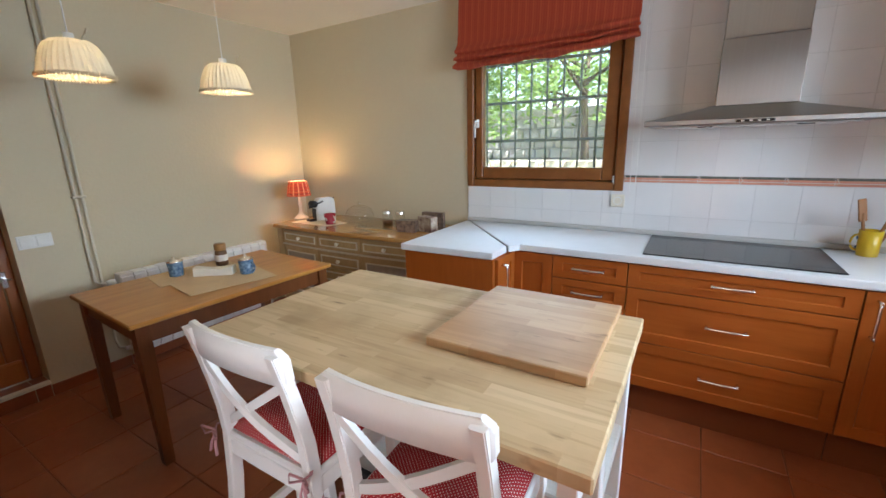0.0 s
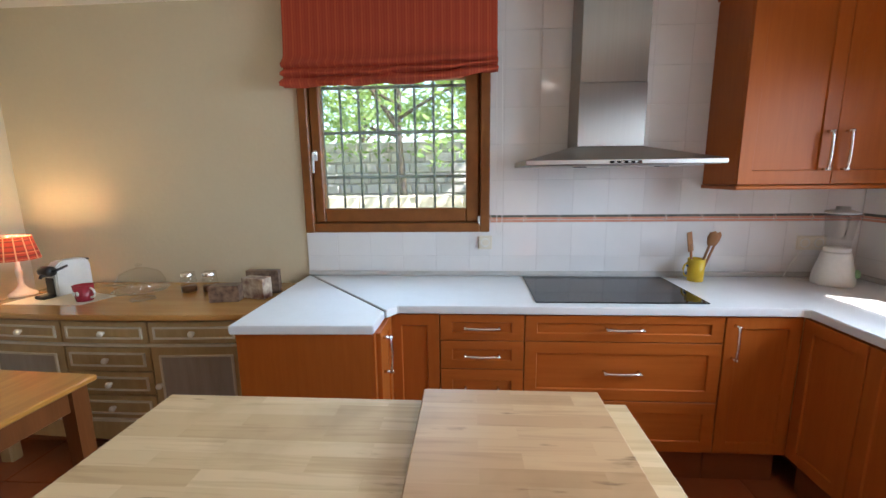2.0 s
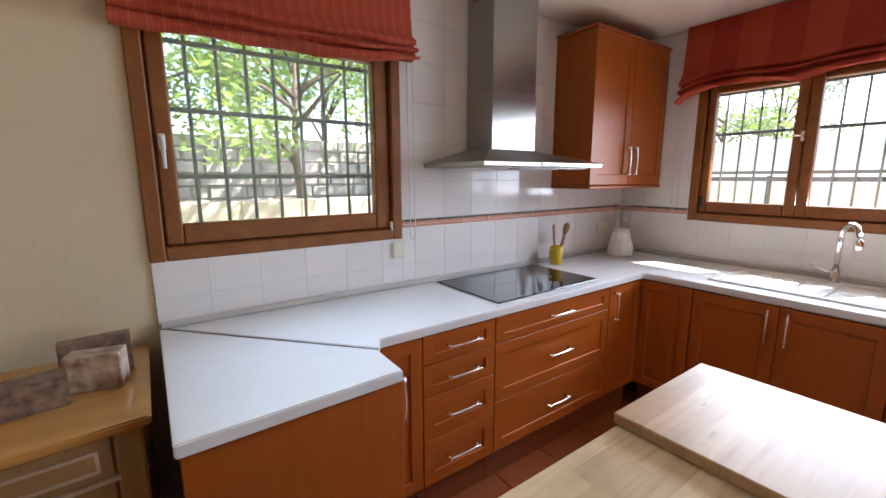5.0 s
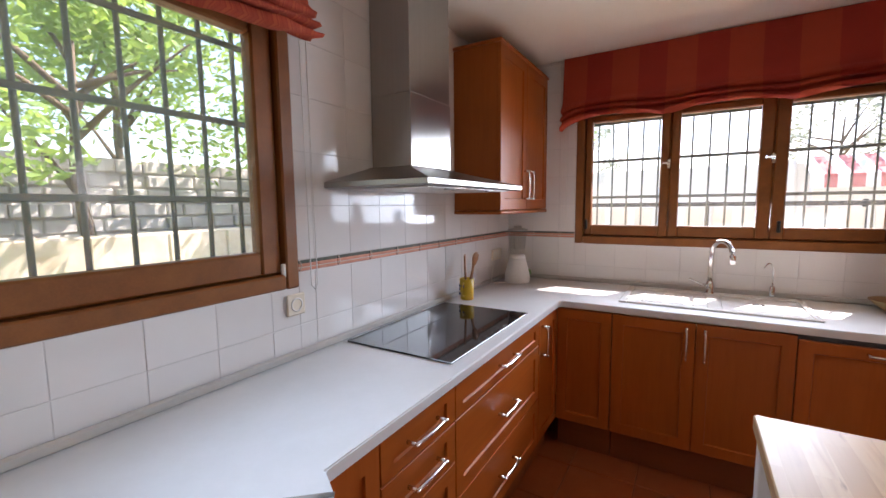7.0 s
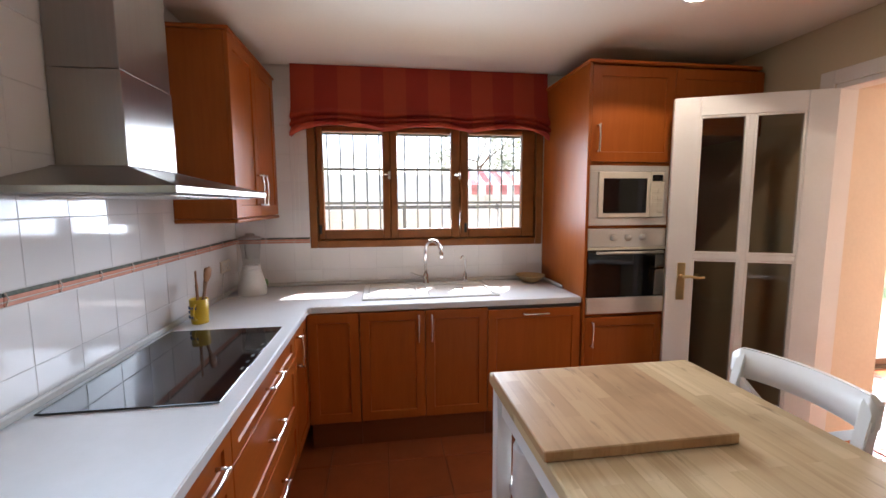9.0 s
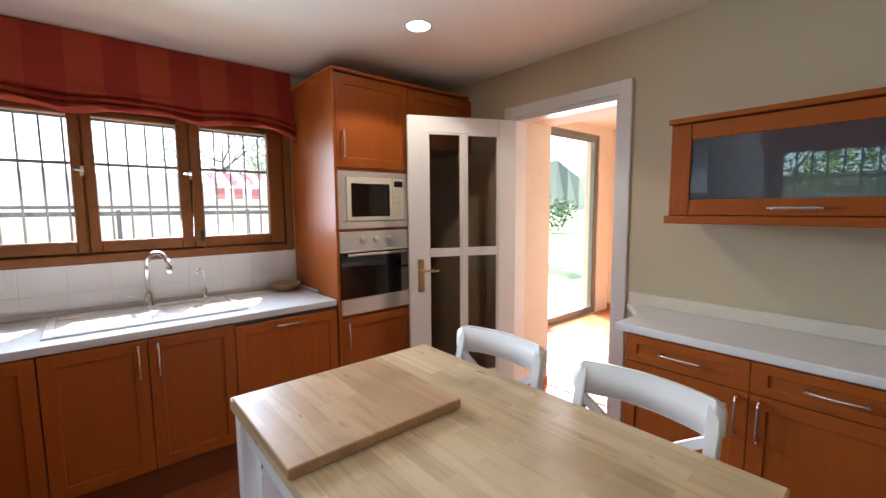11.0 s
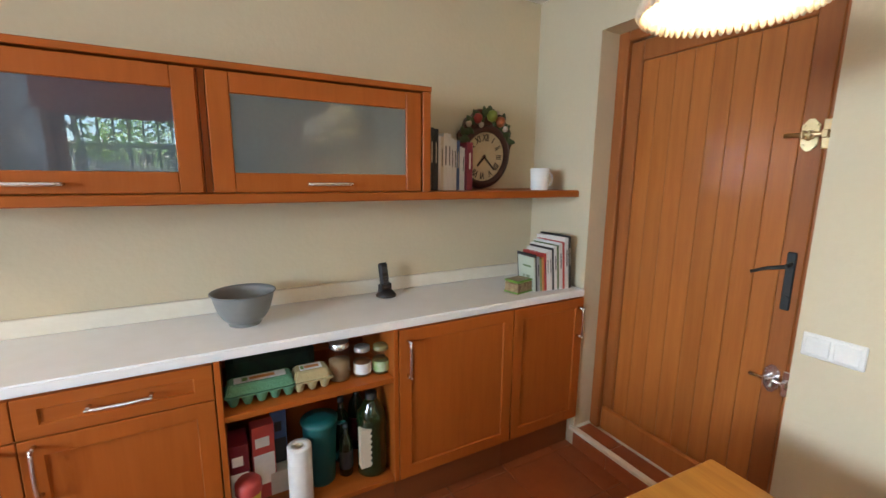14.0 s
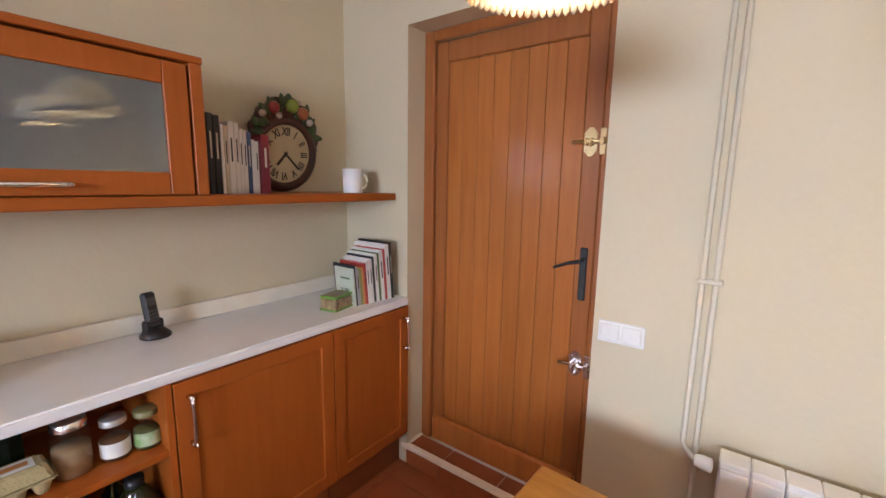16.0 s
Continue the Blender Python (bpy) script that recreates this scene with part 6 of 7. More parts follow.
whole("napkin_holder", bm, CREAM, pose(-3.555, 2.985, 0.7555, 0, 0, 38), "cream ceramic napkin holder on the placemats", "napkin holder")


# ---- on the kitchen worktop ----
JUG = glass_mat("clear_jug_plastic", (0.95, 0.96, 0.96), 0.02, gloss=0.6)


def blender_jug():
    b = thing("blender", pose(0.27, 4.32, 0.9055, 0, 0, 35), "white countertop blender with a clear jug", "blender")
    part("base", spin([(0, 0), (0.088, 0), (0.092, 0.01), (0.088, 0.06), (0.072, 0.12), (0.062, 0.165), (0.055, 0.175), (0, 0.176)], 32), WHITEP, b)
    part("collar", spin([(0.056, 0.176), (0.056, 0.195), (0.050, 0.20), (0, 0.201)], 28), WHITEP, b)
    part("dial", turned(spin([(0.024, 0), (0.024, 0.006), (0.018, 0.012), (0, 0.013)], 20), pose(0, -0.089, 0.07, 80)), mat("pale_green_dial", (0.30, 0.50, 0.25), 0.4), b, "pale green round dial")
    part("jug", spin([(0.048, 0.20), (0.055, 0.24), (0.068, 0.37), (0.070, 0.375), (0.066, 0.37), (0.052, 0.24)], 28), JUG, b)
    part("jug_handle", tube([(0.06, 0, 0.35), (0.10, 0, 0.35), (0.105, 0, 0.30), (0.09, 0, 0.24), (0.055, 0, 0.235)], 0.008, 8), JUG, b)
    part("lid", spin([(0.071, 0.374), (0.072, 0.384), (0.045, 0.392), (0.03, 0.394), (0.028, 0.41), (0, 0.411)], 28), mat("clear_grey_lid", (0.50, 0.50, 0.48), 0.3), b)


blender_jug()
whole("power_cord", tube([(0.20, 4.36, 0.912), (0.15, 4.42, 0.91), (0.12, 4.455, 0.912), (0.15, 4.465, 0.97), (0.22, 4.478, 1.06)], 0.004, 6), WHITEP, pose(0, 0, 0), "white power cord of the blender", "cord")
g = mug(pose(-0.40, 4.38, 0.9055, 0, 0, 180), YELLOW, "yellow mug holding wooden kitchen tools", 0.044, 0.125, 1.0)
bm = bmesh.new()
for i, (z, a) in enumerate(((0.03, 0.5), (0.055, -0.2), (0.078, 0.9))):
    for k in range(-2, 3):
        t = a + k * 0.35 - 1.6
        block(bm, 0.0445 * math.cos(t) - 0.003, 0.0445 * math.cos(t) + 0.003, 0.0445 * math.sin(t) - 0.003, 0.0445 * math.sin(t) + 0.003, z, z + 0.012)
part("print", bm, SPINES[5], g, "blue printed marks")


def utensil(m, label, head):
    u = thing("kitchen_tool", m, label, "kitchen tool", "tools in the mug")
    part("stem", tube([(0, 0, 0.0), (0, 0, 0.20)], [0.006, 0.007], 8), UTENSIL, u)
    if head == "spoon":
        bm = spin([(0, 0.19), (0.014, 0.20), (0.025, 0.235), (0.022, 0.265), (0, 0.28)], 14)
        turned(bm, Matrix.Diagonal((1, 0.3, 1, 1)))
    else:
        bm = boxm(-0.018, 0.018, -0.004, 0.004, 0.16, 0.27, bevel=0.003)
    part("head", bm, UTENSIL, u)


utensil(pose(-0.41, 4.38, 0.916, 0, -12, 20), "dark wooden spatula standing in the mug", "flat")
utensil(pose(-0.392, 4.388, 0.916, 4, 14, -20), "dark wooden spoon standing in the mug", "spoon")
utensil(pose(-0.385, 4.372, 0.916, 8, 19, 30), "dark wooden spoon standing in the mug", "spoon")
whole("fruit_bowl", spin([(0, 0.0), (0.05, 0.0), (0.07, 0.012), (0.11, 0.05), (0.113, 0.055), (0.105, 0.053), (0.06, 0.014), (0, 0.010)], 32), mat("pale_wood_bowl", (0.45, 0.32, 0.16), 0.6, scale=9, stretch=(1, 1, 20)), pose(0.385, 2.33, 0.9055), "shallow pale wooden bowl on the worktop", "bowl")


def socket(m, n=1):
    s = thing("wall_socket", m, "white wall power socket on the tiles" if n == 1 else "white double wall power socket", "socket")
    part("plate", boxm(-0.04 * n, 0.04 * n, -0.010, 0, -0.04, 0.04, bevel=0.004), CREAM, s)
    for k in range(n):
        x = (k - (n - 1) / 2) * 0.075
        part("outlet", turned(spin([(0.026, 0), (0.026, 0.003), (0.021, 0.0035), (0.020, -0.004), (0, -0.004)], 20), pose(x, -0.010, 0, 90)), WHITEP, s)
        bm = bmesh.new()
        for e in (-0.009, 0.009):
            block(bm, x + e - 0.003, x + e + 0.003, -0.0075, -0.0062, -0.003, 0.003)
        part("pin_hole", bm, BLACK, s)


socket(pose(-1.556, 4.488, 1.105))
socket(pose(0.267, 4.488, 1.10), 2)

# ---- on the low cabinets ----
whole("mixing_bowl", spin([(0, 0.002), (0.064, 0.0), (0.066, 0.004), (0.062, 0.014), (0.078, 0.024), (0.094, 0.043), (0.108, 0.075), (0.117, 0.11), (0.123, 0.136), (0.131, 0.141), (0.131, 0.145), (0.127, 0.146), (0.118, 0.134), (0.103, 0.075), (0.085, 0.042), (0.05, 0.026), (0, 0.022)], 40), GREYBOWL, pose(-2.835, 1.19, 0.9275) @ Matrix.Scale(0.92, 4), "dark grey plastic mixing bowl on the worktop", "bowl")
p = thing("cordless_phone", pose(-3.475, 1.08, 0.9275, 0, 0, 195), "black cordless phone standing in its base", "phone")
part("base", spin([(0, 0), (0.05, 0), (0.05, 0.008), (0.035, 0.025), (0.022, 0.035), (0, 0.036)], 24), BLACK, p)
part("cradle", boxm(-0.034, 0.034, -0.006, 0.024, 0.012, 0.062, bevel=0.006), BLACK, p)
hs = part("handset", turned(boxm(-0.024, 0.024, -0.013, 0.013, 0.015, 0.165, bevel=0.008), pose(0, 0, 0, -10)), BLACK, p)
part("screen", turned(boxm(-0.017, 0.017, -0.0145, -0.0125, 0.115, 0.145, bevel=0.001), pose(0, 0, 0, -10)), GREY_DARK, hs)
bm = bmesh.new()
for i in range(5):
    for j in range(3):
        block(bm, -0.016 + j * 0.0115, -0.007 + j * 0.0115, -0.0145, -0.0125, 0.04 + i * 0.013, 0.048 + i * 0.013, 0.001)
turned(bm, pose(0, 0, 0, -10))
part("keypad", bm, GREY_DARK, hs)


def book(m, w, d, h, cover, label, group):
    """Book standing upright: spine towards local -y, w thick, d deep."""
    b = thing("book", m, label, "book", group)
    bm = bmesh.new()
    block(bm, -w / 2, -w / 2 + 0.002, 0, d, 0, h, 0.0006)
    block(bm, w / 2 - 0.002, w / 2, 0, d, 0, h, 0.0006)
    block(bm, -w / 2 + 0.002, w / 2 - 0.002, 0, 0.002, 0, h, 0.0006)
    part("cover", bm, cover, b)
    part("pages", boxm(-w / 2 + 0.002, w / 2 - 0.002, 0.002, d - 0.004, 0.003, h - 0.003, bevel=0), PAPER, b)
    if cover == SPINES[10]:
        part("cover_picture", boxm(-w / 2 - 0.0006, -w / 2 + 0.0004, d * 0.1, d * 0.85, h * 0.12, h * 0.45, bevel=0), LEAFPRINT, b)
        part("cover_title", boxm(-w / 2 - 0.0006, -w / 2 + 0.0004, d * 0.2, d * 0.7, h * 0.70, h * 0.75, bevel=0), SPINES[4], b)
    if w > 0.012:
        part("spine_title", boxm(-w * 0.13, w * 0.13, -0.0008, 0.0004, h * 0.45, h * 0.78, bevel=0), SPINES[2] if cover in (SPINES[0], SPINES[3], SPINES[5], SPINES[4]) else SPINES[0], b)


x = -3.615
for k, (w, h, c) in enumerate(((0.024, 0.285, 0), (0.020, 0.283, 0), (0.022, 0.278, 0), (0.012, 0.25, 1), (0.014, 0.245, 2), (0.022, 0.262, 1), (0.016, 0.26, 1), (0.014, 0.24, 1), (0.014, 0.235, 1), (0.016, 0.232, 5), (0.012, 0.205, 1), (0.014, 0.20, 1), (0.032, 0.225, 3))):
    book(pose(x - w / 2, 1.23 + (0.02 if k == 12 else 0), 1.4495, 0, 0, 180), w, 0.17, h, SPINES[c], ("black" if c == 0 else "crimson" if c == 3 else "pale") + " bound book standing on the wall shelf", "books on the wall shelf")
    x -= w + 0.001
x = -4.19
for k, (w, d, h, c) in enumerate(((0.007, 0.13, 0.18, 10), (0.006, 0.15, 0.195, 0), (0.016, 0.14, 0.185, 6), (0.012, 0.15, 0.175, 8), (0.010, 0.16, 0.18, 9), (0.014, 0.17, 0.20, 7), (0.014, 0.16, 0.21, 1), (0.018, 0.18, 0.215, 1), (0.010, 0.18, 0.225, 0), (0.018, 0.19, 0.235, 1), (0.010, 0.19, 0.24, 4), (0.022, 0.20, 0.25, 1), (0.012, 0.20, 0.255, 7), (0.024, 0.22, 0.275, 1), (0.014, 0.22, 0.285, 0))):
    book(pose(x - w / 2, 1.36 + k * 0.002, 0.9275, 0, -5, 180), w, d, h, SPINES[c], "thin paperback cook book leaning on the worktop", "books on the worktop")
    x -= w + 0.0015
bm = boxm(-0.06, 0.06, -0.045, 0.045, 0, 0.056, bevel=0.006)
t = thing("tea_tin", pose(-4.12, 1.31, 0.9275, 0, 0, 12), "green and brown printed tea tin on the worktop", "tin")
part("tin_body", bm, TINBROWN, t)
part("lid", boxm(-0.062, 0.062, -0.047, 0.047, 0.056, 0.068, bevel=0.005), TINGREEN, t)
part("lid_panel", boxm(-0.05, 0.05, -0.036, 0.036, 0.0675, 0.069, bevel=0.0005), TINBROWN, t)
part("band", boxm(-0.0615, 0.0615, -0.0465, 0.0465, 0.0, 0.010, bevel=0.002), TINGREEN, t)
mug(pose(-4.28, 1.25, 1.4495, 0, 0, 160), WHITE, "plain white china mug on the shelf end", 0.049, 0.112, 1.0)


def crest_shape(zc):
    """Arched carved board over the dial, with a lobed outline."""
    bm = bmesh.new()
    rows = []
    for i in range(41):
        a = math.radians(172 - i * 164 / 40)
        ro = 0.205 + 0.075 * math.sin(a) ** 2 + 0.008 * math.sin(i * 1.25)
        rows.append([bm.verts.new((r * math.cos(a), y, zc + r * math.sin(a))) for r, y in ((0.16, -0.020), (ro, -0.016), (ro, 0.012), (0.16, 0.012))])
    for a, b in zip(rows, rows[1:]):
        for k in range(4):
            bm.faces.new((a[k], a[(k + 1) % 4], b[(k + 1) % 4], b[k]))
    bm.faces.new(rows[0]); bm.faces.new(rows[-1])
    bmesh.ops.recalc_face_normals(bm, faces=bm.faces)
    return bm


def clock():
    c = thing("wall_clock", pose(-4.035, 1.045, 1.4495, 8, 0, 180) @ Matrix.Diagonal((0.83, 1, 0.865, 1)), "ornate dark wooden clock with carved fruit leaning on the shelf", "clock")
    zc = 0.20
    part("case", turned(spin([(0, -0.02), (0.195, -0.02), (0.20, -0.005), (0.19, 0.025), (0.165, 0.035), (0.15, 0.028), (0.148, 0.012), (0, 0.012)], 40), pose(0, 0, zc, 90)), CLOCKWOOD, c)
    part("crest", crest_shape(zc), CLOCKWOOD, c)
    d = part("dial", turned(spin([(0, 0.014), (0.142, 0.014), (0.147, 0.018), (0.147, 0.010)], 40), pose(0, 0, zc, 90)), DIAL, c, "aged cream dial")
    for i, txt in enumerate(("XII", "I", "II", "III", "IIII", "V", "VI", "VII", "VIII", "IX", "X", "XI")):
        cu = bpy.data.curves.new("numeral", "FONT")
        cu.body, cu.size, cu.align_x, cu.align_y, cu.extrude, cu.offset = txt, 0.056, "CENTER", "CENTER", 0.0006, 0.0012
        tmp = new("tmp", cu)
        bpy.context.view_layer.update()
        me = bpy.data.meshes.new_from_object(tmp.evaluated_get(bpy.context.evaluated_depsgraph_get()))
        bpy.data.objects.remove(tmp)
        bpy.data.curves.remove(cu)
        me.materials.append(BLACK)
        ob = new("numeral", me)
        ob.parent = d
        a = math.radians(-30 * i)
        ob.matrix_basis = pose(0, -0.0155, zc) @ pose(0, 0, 0, 90, 0, 0) @ pose(0, 0, 0, 0, 0, -30 * i) @ pose(0, 0.112, 0) @ Matrix.Diagonal((0.72, 1, 1, 1))
    for ang, ln, wd in ((-30 * 7.35, 0.075, 0.007), (-30 * 4.4, 0.115, 0.005)):
        bm = boxm(-wd, wd, -0.012, ln, 0, 0.002, bevel=0.0005)
        ob = part("clock_hand", turned(bm, pose(0, -0.018, zc) @ pose(0, 0, 0, 90, 0, 0) @ pose(0, 0, 0, 0, 0, ang)), BLACK, d)
    rng = random.Random(4)
    fr = bmesh.new()
    for i in range(26):
        t = math.radians(155 - i * 130 / 25)
        r = 0.178 + rng.uniform(0.0, 0.07) * math.sin(t)
        lx, lz = r * math.cos(t), zc + 0.01 + r * math.sin(t) * 1.05
        bm = spin([(0, -0.03), (0.016, -0.012), (0.020, 0.006), (0.010, 0.026), (0, 0.034)], 8)
        turned(bm, pose(lx, -0.02, lz) @ pose(0, 0, 0, rng.uniform(-30, 30), math.degrees(math.pi / 2 - t) + rng.uniform(-30, 30), 0) @ Matrix.Diagonal((1, 0.5, 1.2, 1)))
        me = bpy.data.meshes.new("tmp")
        bm.to_mesh(me)
        fr.from_mesh(me)
        bpy.data.meshes.remove(me)
        bm.free()
    part("carved_leaves", fr, FRUIT[0], c, "carved dark green leaves")
    for lx, lz, r, k in ((0.02, 0.255, 0.045, 1), (0.085, 0.225, 0.042, 2), (-0.085, 0.235, 0.038, 3), (-0.145, 0.20, 0.024, 4), (0.13, 0.185, 0.024, 4), (-0.055, 0.20, 0.022, 4), (0.055, 0.275, 0.018, 4)):
        part("carved_fruit", turned(spin([(0, -r), (r * 0.7, -r * 0.7), (r, 0), (r * 0.75, r * 0.66), (r * 0.2, r * 0.85), (0, r * 0.8)], 16), pose(lx, -0.028, zc + lz - 0.012) @ Matrix.Diagonal((0.85, 0.6, 0.85, 1))), FRUIT[k], c)


clock()


# ---- groceries in the open shelf ----
def egg_carton(m, n, material, label):
    e = thing("egg_carton", m, label, "egg carton", "egg cartons")
    for i in range(n):
        for j in range(2):
            part("cup", spin([(0, 0), (0.011, 0), (0.015, 0.006), (0.023, 0.030), (0.024, 0.041), (0, 0.041)], 10, None, (-(n - 1) * 0.024 + i * 0.048, -0.024 + j * 0.048, 0)), material, e)
    bm = bmesh.new()
    rings = []
    hx, hy = n * 0.024 + 0.006, 0.054
    for ix, z in ((0, 0.041), (0, 0.046), (0.006, 0.048), (0.016, 0.078), (0.022, 0.083)):
        rings.append([bm.verts.new(p) for p in ((-hx + ix, -hy + ix, z), (hx - ix, -hy + ix, z), (hx - ix, hy - ix, z), (-hx + ix, hy - ix, z))])
    for p, q in zip(rings, rings[1:]):
        for k in range(4):
            bm.faces.new((p[k], p[(k + 1) % 4], q[(k + 1) % 4], q[k]))
    bm.faces.new(rings[0][::-1])
    bm.faces.new(rings[-1])
    bmesh.ops.recalc_face_normals(bm, faces=bm.faces)
    bmesh.ops.bevel(bm, geom=[q for q in bm.edges if abs((q.verts[0].co - q.verts[1].co).z) > 0.004], offset=0.007, segments=2, affect="EDGES")
    lid = part("lid", bm, material, e)
    part("label", boxm(-hx + 0.036, hx - 0.036, -0.024, 0.024, 0.0832, 0.0842, bevel=0), PAPER, lid, "white printed paper label")
    part("print", boxm(-hx * 0.4, hx * 0.3, -0.012, 0.010, 0.0843, 0.0848, bevel=0), SPINES[9], lid)
    part("print", boxm(hx * 0.35, hx * 0.5, -0.014, 0.014, 0.0843, 0.0848, bevel=0), TINGREEN, lid)


SH, SB = 0.6775, 0.2075
egg_carton(pose(-2.865, 1.345, SH), 5, EGG_GREEN, "green pulp egg carton on the open shelf")
egg_carton(pose(-3.05, 1.345, SH), 3, EGG_TAN, "tan pulp egg carton on the open shelf")
whole("carrier_bag", turned(boxm(-0.17, 0.17, -0.07, 0.07, 0, 0.14, bevel=0.03), Matrix()), mat("dark_green_bag", (0.010, 0.045, 0.022), 0.5, colour2=(0.006, 0.007, 0.007), scale=14, bump=0.6, bump_scale=25), pose(-2.92, 1.18, SH), "crumpled dark green bag behind the egg cartons", "bag")


def food_jar(m, r, h, content, lid, label, lab=None):
    j = thing("food_jar", m, label, "jar", "jars in the open shelf")
    part("glass", spin([(0, 0.0), (r, 0.0), (r, h * 0.78), (r * 0.85, h * 0.86), (r * 0.85, h * 0.88)], 24), GLASSWARE, j)
    part("content", spin([(0, 0.002), (r * 0.96, 0.002), (r * 0.96, h * 0.5), (0, h * 0.51)], 20), content, j)
    part("lid", spin([(r * 0.9, h * 0.86), (r * 0.9, h), (r * 0.85, h * 1.01), (0, h * 1.01)], 24), lid, j)
    if lab:
        part("label", spin([(r + 0.0008, h * 0.10), (r + 0.0008, h * 0.46)], 24), lab, j)


food_jar(pose(-3.17, 1.33, SH), 0.045, 0.16, mat("tan_grain", (0.32, 0.20, 0.10), 0.8, scale=60), SATIN, "tall glass jar of brown grain")
food_jar(pose(-3.265, 1.34, SH), 0.037, 0.125, JAR_BROWN, mat("dull_tin_lid", (0.42, 0.41, 0.39), 0.4, 0.6), "glass jar of dark spread with a dull metal lid", PAPER)
food_jar(pose(-3.345, 1.35, SH), 0.037, 0.12, mat("olive_content", (0.10, 0.10, 0.03), 0.4), mat("olive_lid", (0.22, 0.20, 0.08), 0.4), "glass jar with green label", mat("green_paper_label", (0.22, 0.38, 0.10), 0.7, colour2=(0.50, 0.58, 0.40), scale=40))


def carton(m, w, d, h, top, low, label):
    b = thing("food_box", m, label, "box", "boxes in the open shelf")
    part("box", boxm(-w / 2, w / 2, -d / 2, d / 2, 0, h, bevel=0.002), top, b)
    part("label_panel", boxm(-w / 2 + 0.004, w / 2 - 0.004, -d / 2 - 0.001, -d / 2 + 0.001, h * 0.2, h * 0.62, bevel=0), low, b)
    part("label_panel", boxm(-w / 2 + 0.012, w / 2 - 0.02, -d / 2 - 0.001, -d / 2 + 0.001, h * 0.72, h * 0.85, bevel=0), low, b)


carton(pose(-2.77, 1.30, SB, 0, 0, 180), 0.07, 0.12, 0.30, SPINES[3], PAPER, "dark red packet of coffee in the open shelf")
carton(pose(-2.86, 1.27, SB, 0, 0, 184), 0.085, 0.06, 0.32, SPINES[7], PAPER, "red and white food box in the open shelf")
carton(pose(-2.93, 1.20, SB, 0, 0, 180), 0.06, 0.06, 0.33, SPINES[5], SPINES[0], "dark blue food box in the open shelf")
carton(pose(-2.93, 1.27, SB, 0, 0, 180), 0.10, 0.06, 0.10, SPINES[2], SPINES[2], "low tan box in the open shelf")
g = thing("cocoa_tin", pose(-2.795, 1.395, SB), "yellow plastic tub with red lid", "tub")
part("tub", spin([(0, 0), (0.042, 0), (0.045, 0.01), (0.04, 0.08), (0.043, 0.13), (0, 0.13)], 24), YELLOW, g)
part("lid", spin([(0.047, 0.13), (0.047, 0.165), (0.035, 0.18), (0, 0.182)], 24), SPINES[7], g)
g = thing("paper_towel_roll", pose(-2.985, 1.385, SB), "white kitchen paper roll in the open shelf", "paper roll", "paper rolls")
part("paper", spin([(0.018, 0), (0.046, 0), (0.047, 0.004), (0.047, 0.246), (0.046, 0.25), (0.018, 0.25), (0.018, 0.0)], 32), PAPER, g)
part("core", spin([(0.0175, 0.002), (0.0175, 0.25), (0.0165, 0.25), (0.0165, 0.002)], 20), SPINES[2], g)
g = thing("pitcher", pose(-3.085, 1.29, SB), "teal plastic pitcher in the open shelf", "pitcher")
part("jug", spin([(0, 0), (0.058, 0), (0.072, 0.27), (0.076, 0.275), (0.070, 0.272), (0.055, 0.006), (0, 0.006)], 28), TEAL, g)
part("handle", tube([(-0.065, 0, 0.24), (-0.105, 0, 0.235), (-0.108, 0, 0.14), (-0.063, 0, 0.07)], 0.009, 8), TEAL, g)
part("lid", spin([(0.077, 0.276), (0.077, 0.287), (0.03, 0.292), (0, 0.292)], 28), TEAL, g)


def bottle(m, r, h, label, material=None, lab=None):
    b = thing("bottle", m, label, "bottle", "bottles in the open shelf")
    part("glass", spin([(0, 0), (r, 0.002), (r, h * 0.60), (r * 0.85, h * 0.70), (r * 0.36, h * 0.80), (r * 0.34, h * 0.93), (0, h * 0.93)], 24), material or GREENGLASS, b)
    part("cap", spin([(r * 0.4, h * 0.92), (r * 0.4, h), (0, h)], 16), BLACK, b)
    if lab:
        part("label", spin([(r + 0.001, h * 0.15), (r + 0.001, h * 0.5)], 24), lab, b)


def oil_can():
    b = thing("oil_bottle", pose(-3.30, 1.34, SB), "large dark green olive oil bottle with label", "bottle", "bottles in the open shelf")
    bm = spin([(0, 0)] + [q for i in range(9) for q in ((0.066, 0.01 + i * 0.026), (0.063, 0.023 + i * 0.026))] + [(0.066, 0.25), (0.06, 0.29), (0.03, 0.335), (0.024, 0.35), (0, 0.35)], 28)
    part("glass", bm, GREENGLASS, b)
    part("cap", spin([(0.026, 0.35), (0.026, 0.375), (0, 0.376)], 18), BLACK, b)
    part("label", boxm(-0.001, 0.0675, 0.02, 0.06, 0.06, 0.24, bevel=0.001), SPINES[2], b)


oil_can()
bottle(pose(-3.20, 1.20, SB), 0.038, 0.31, "dark wine bottle in the open shelf")
bottle(pose(-3.19, 1.31, SB), 0.03, 0.24, "small dark bottle in the open shelf", GREENGLASS, SPINES[0])
bottle(pose(-3.29, 1.14, SB), 0.04, 0.33, "dark wine bottle at the back of the shelf", GREENGLASS, SPINES[3])

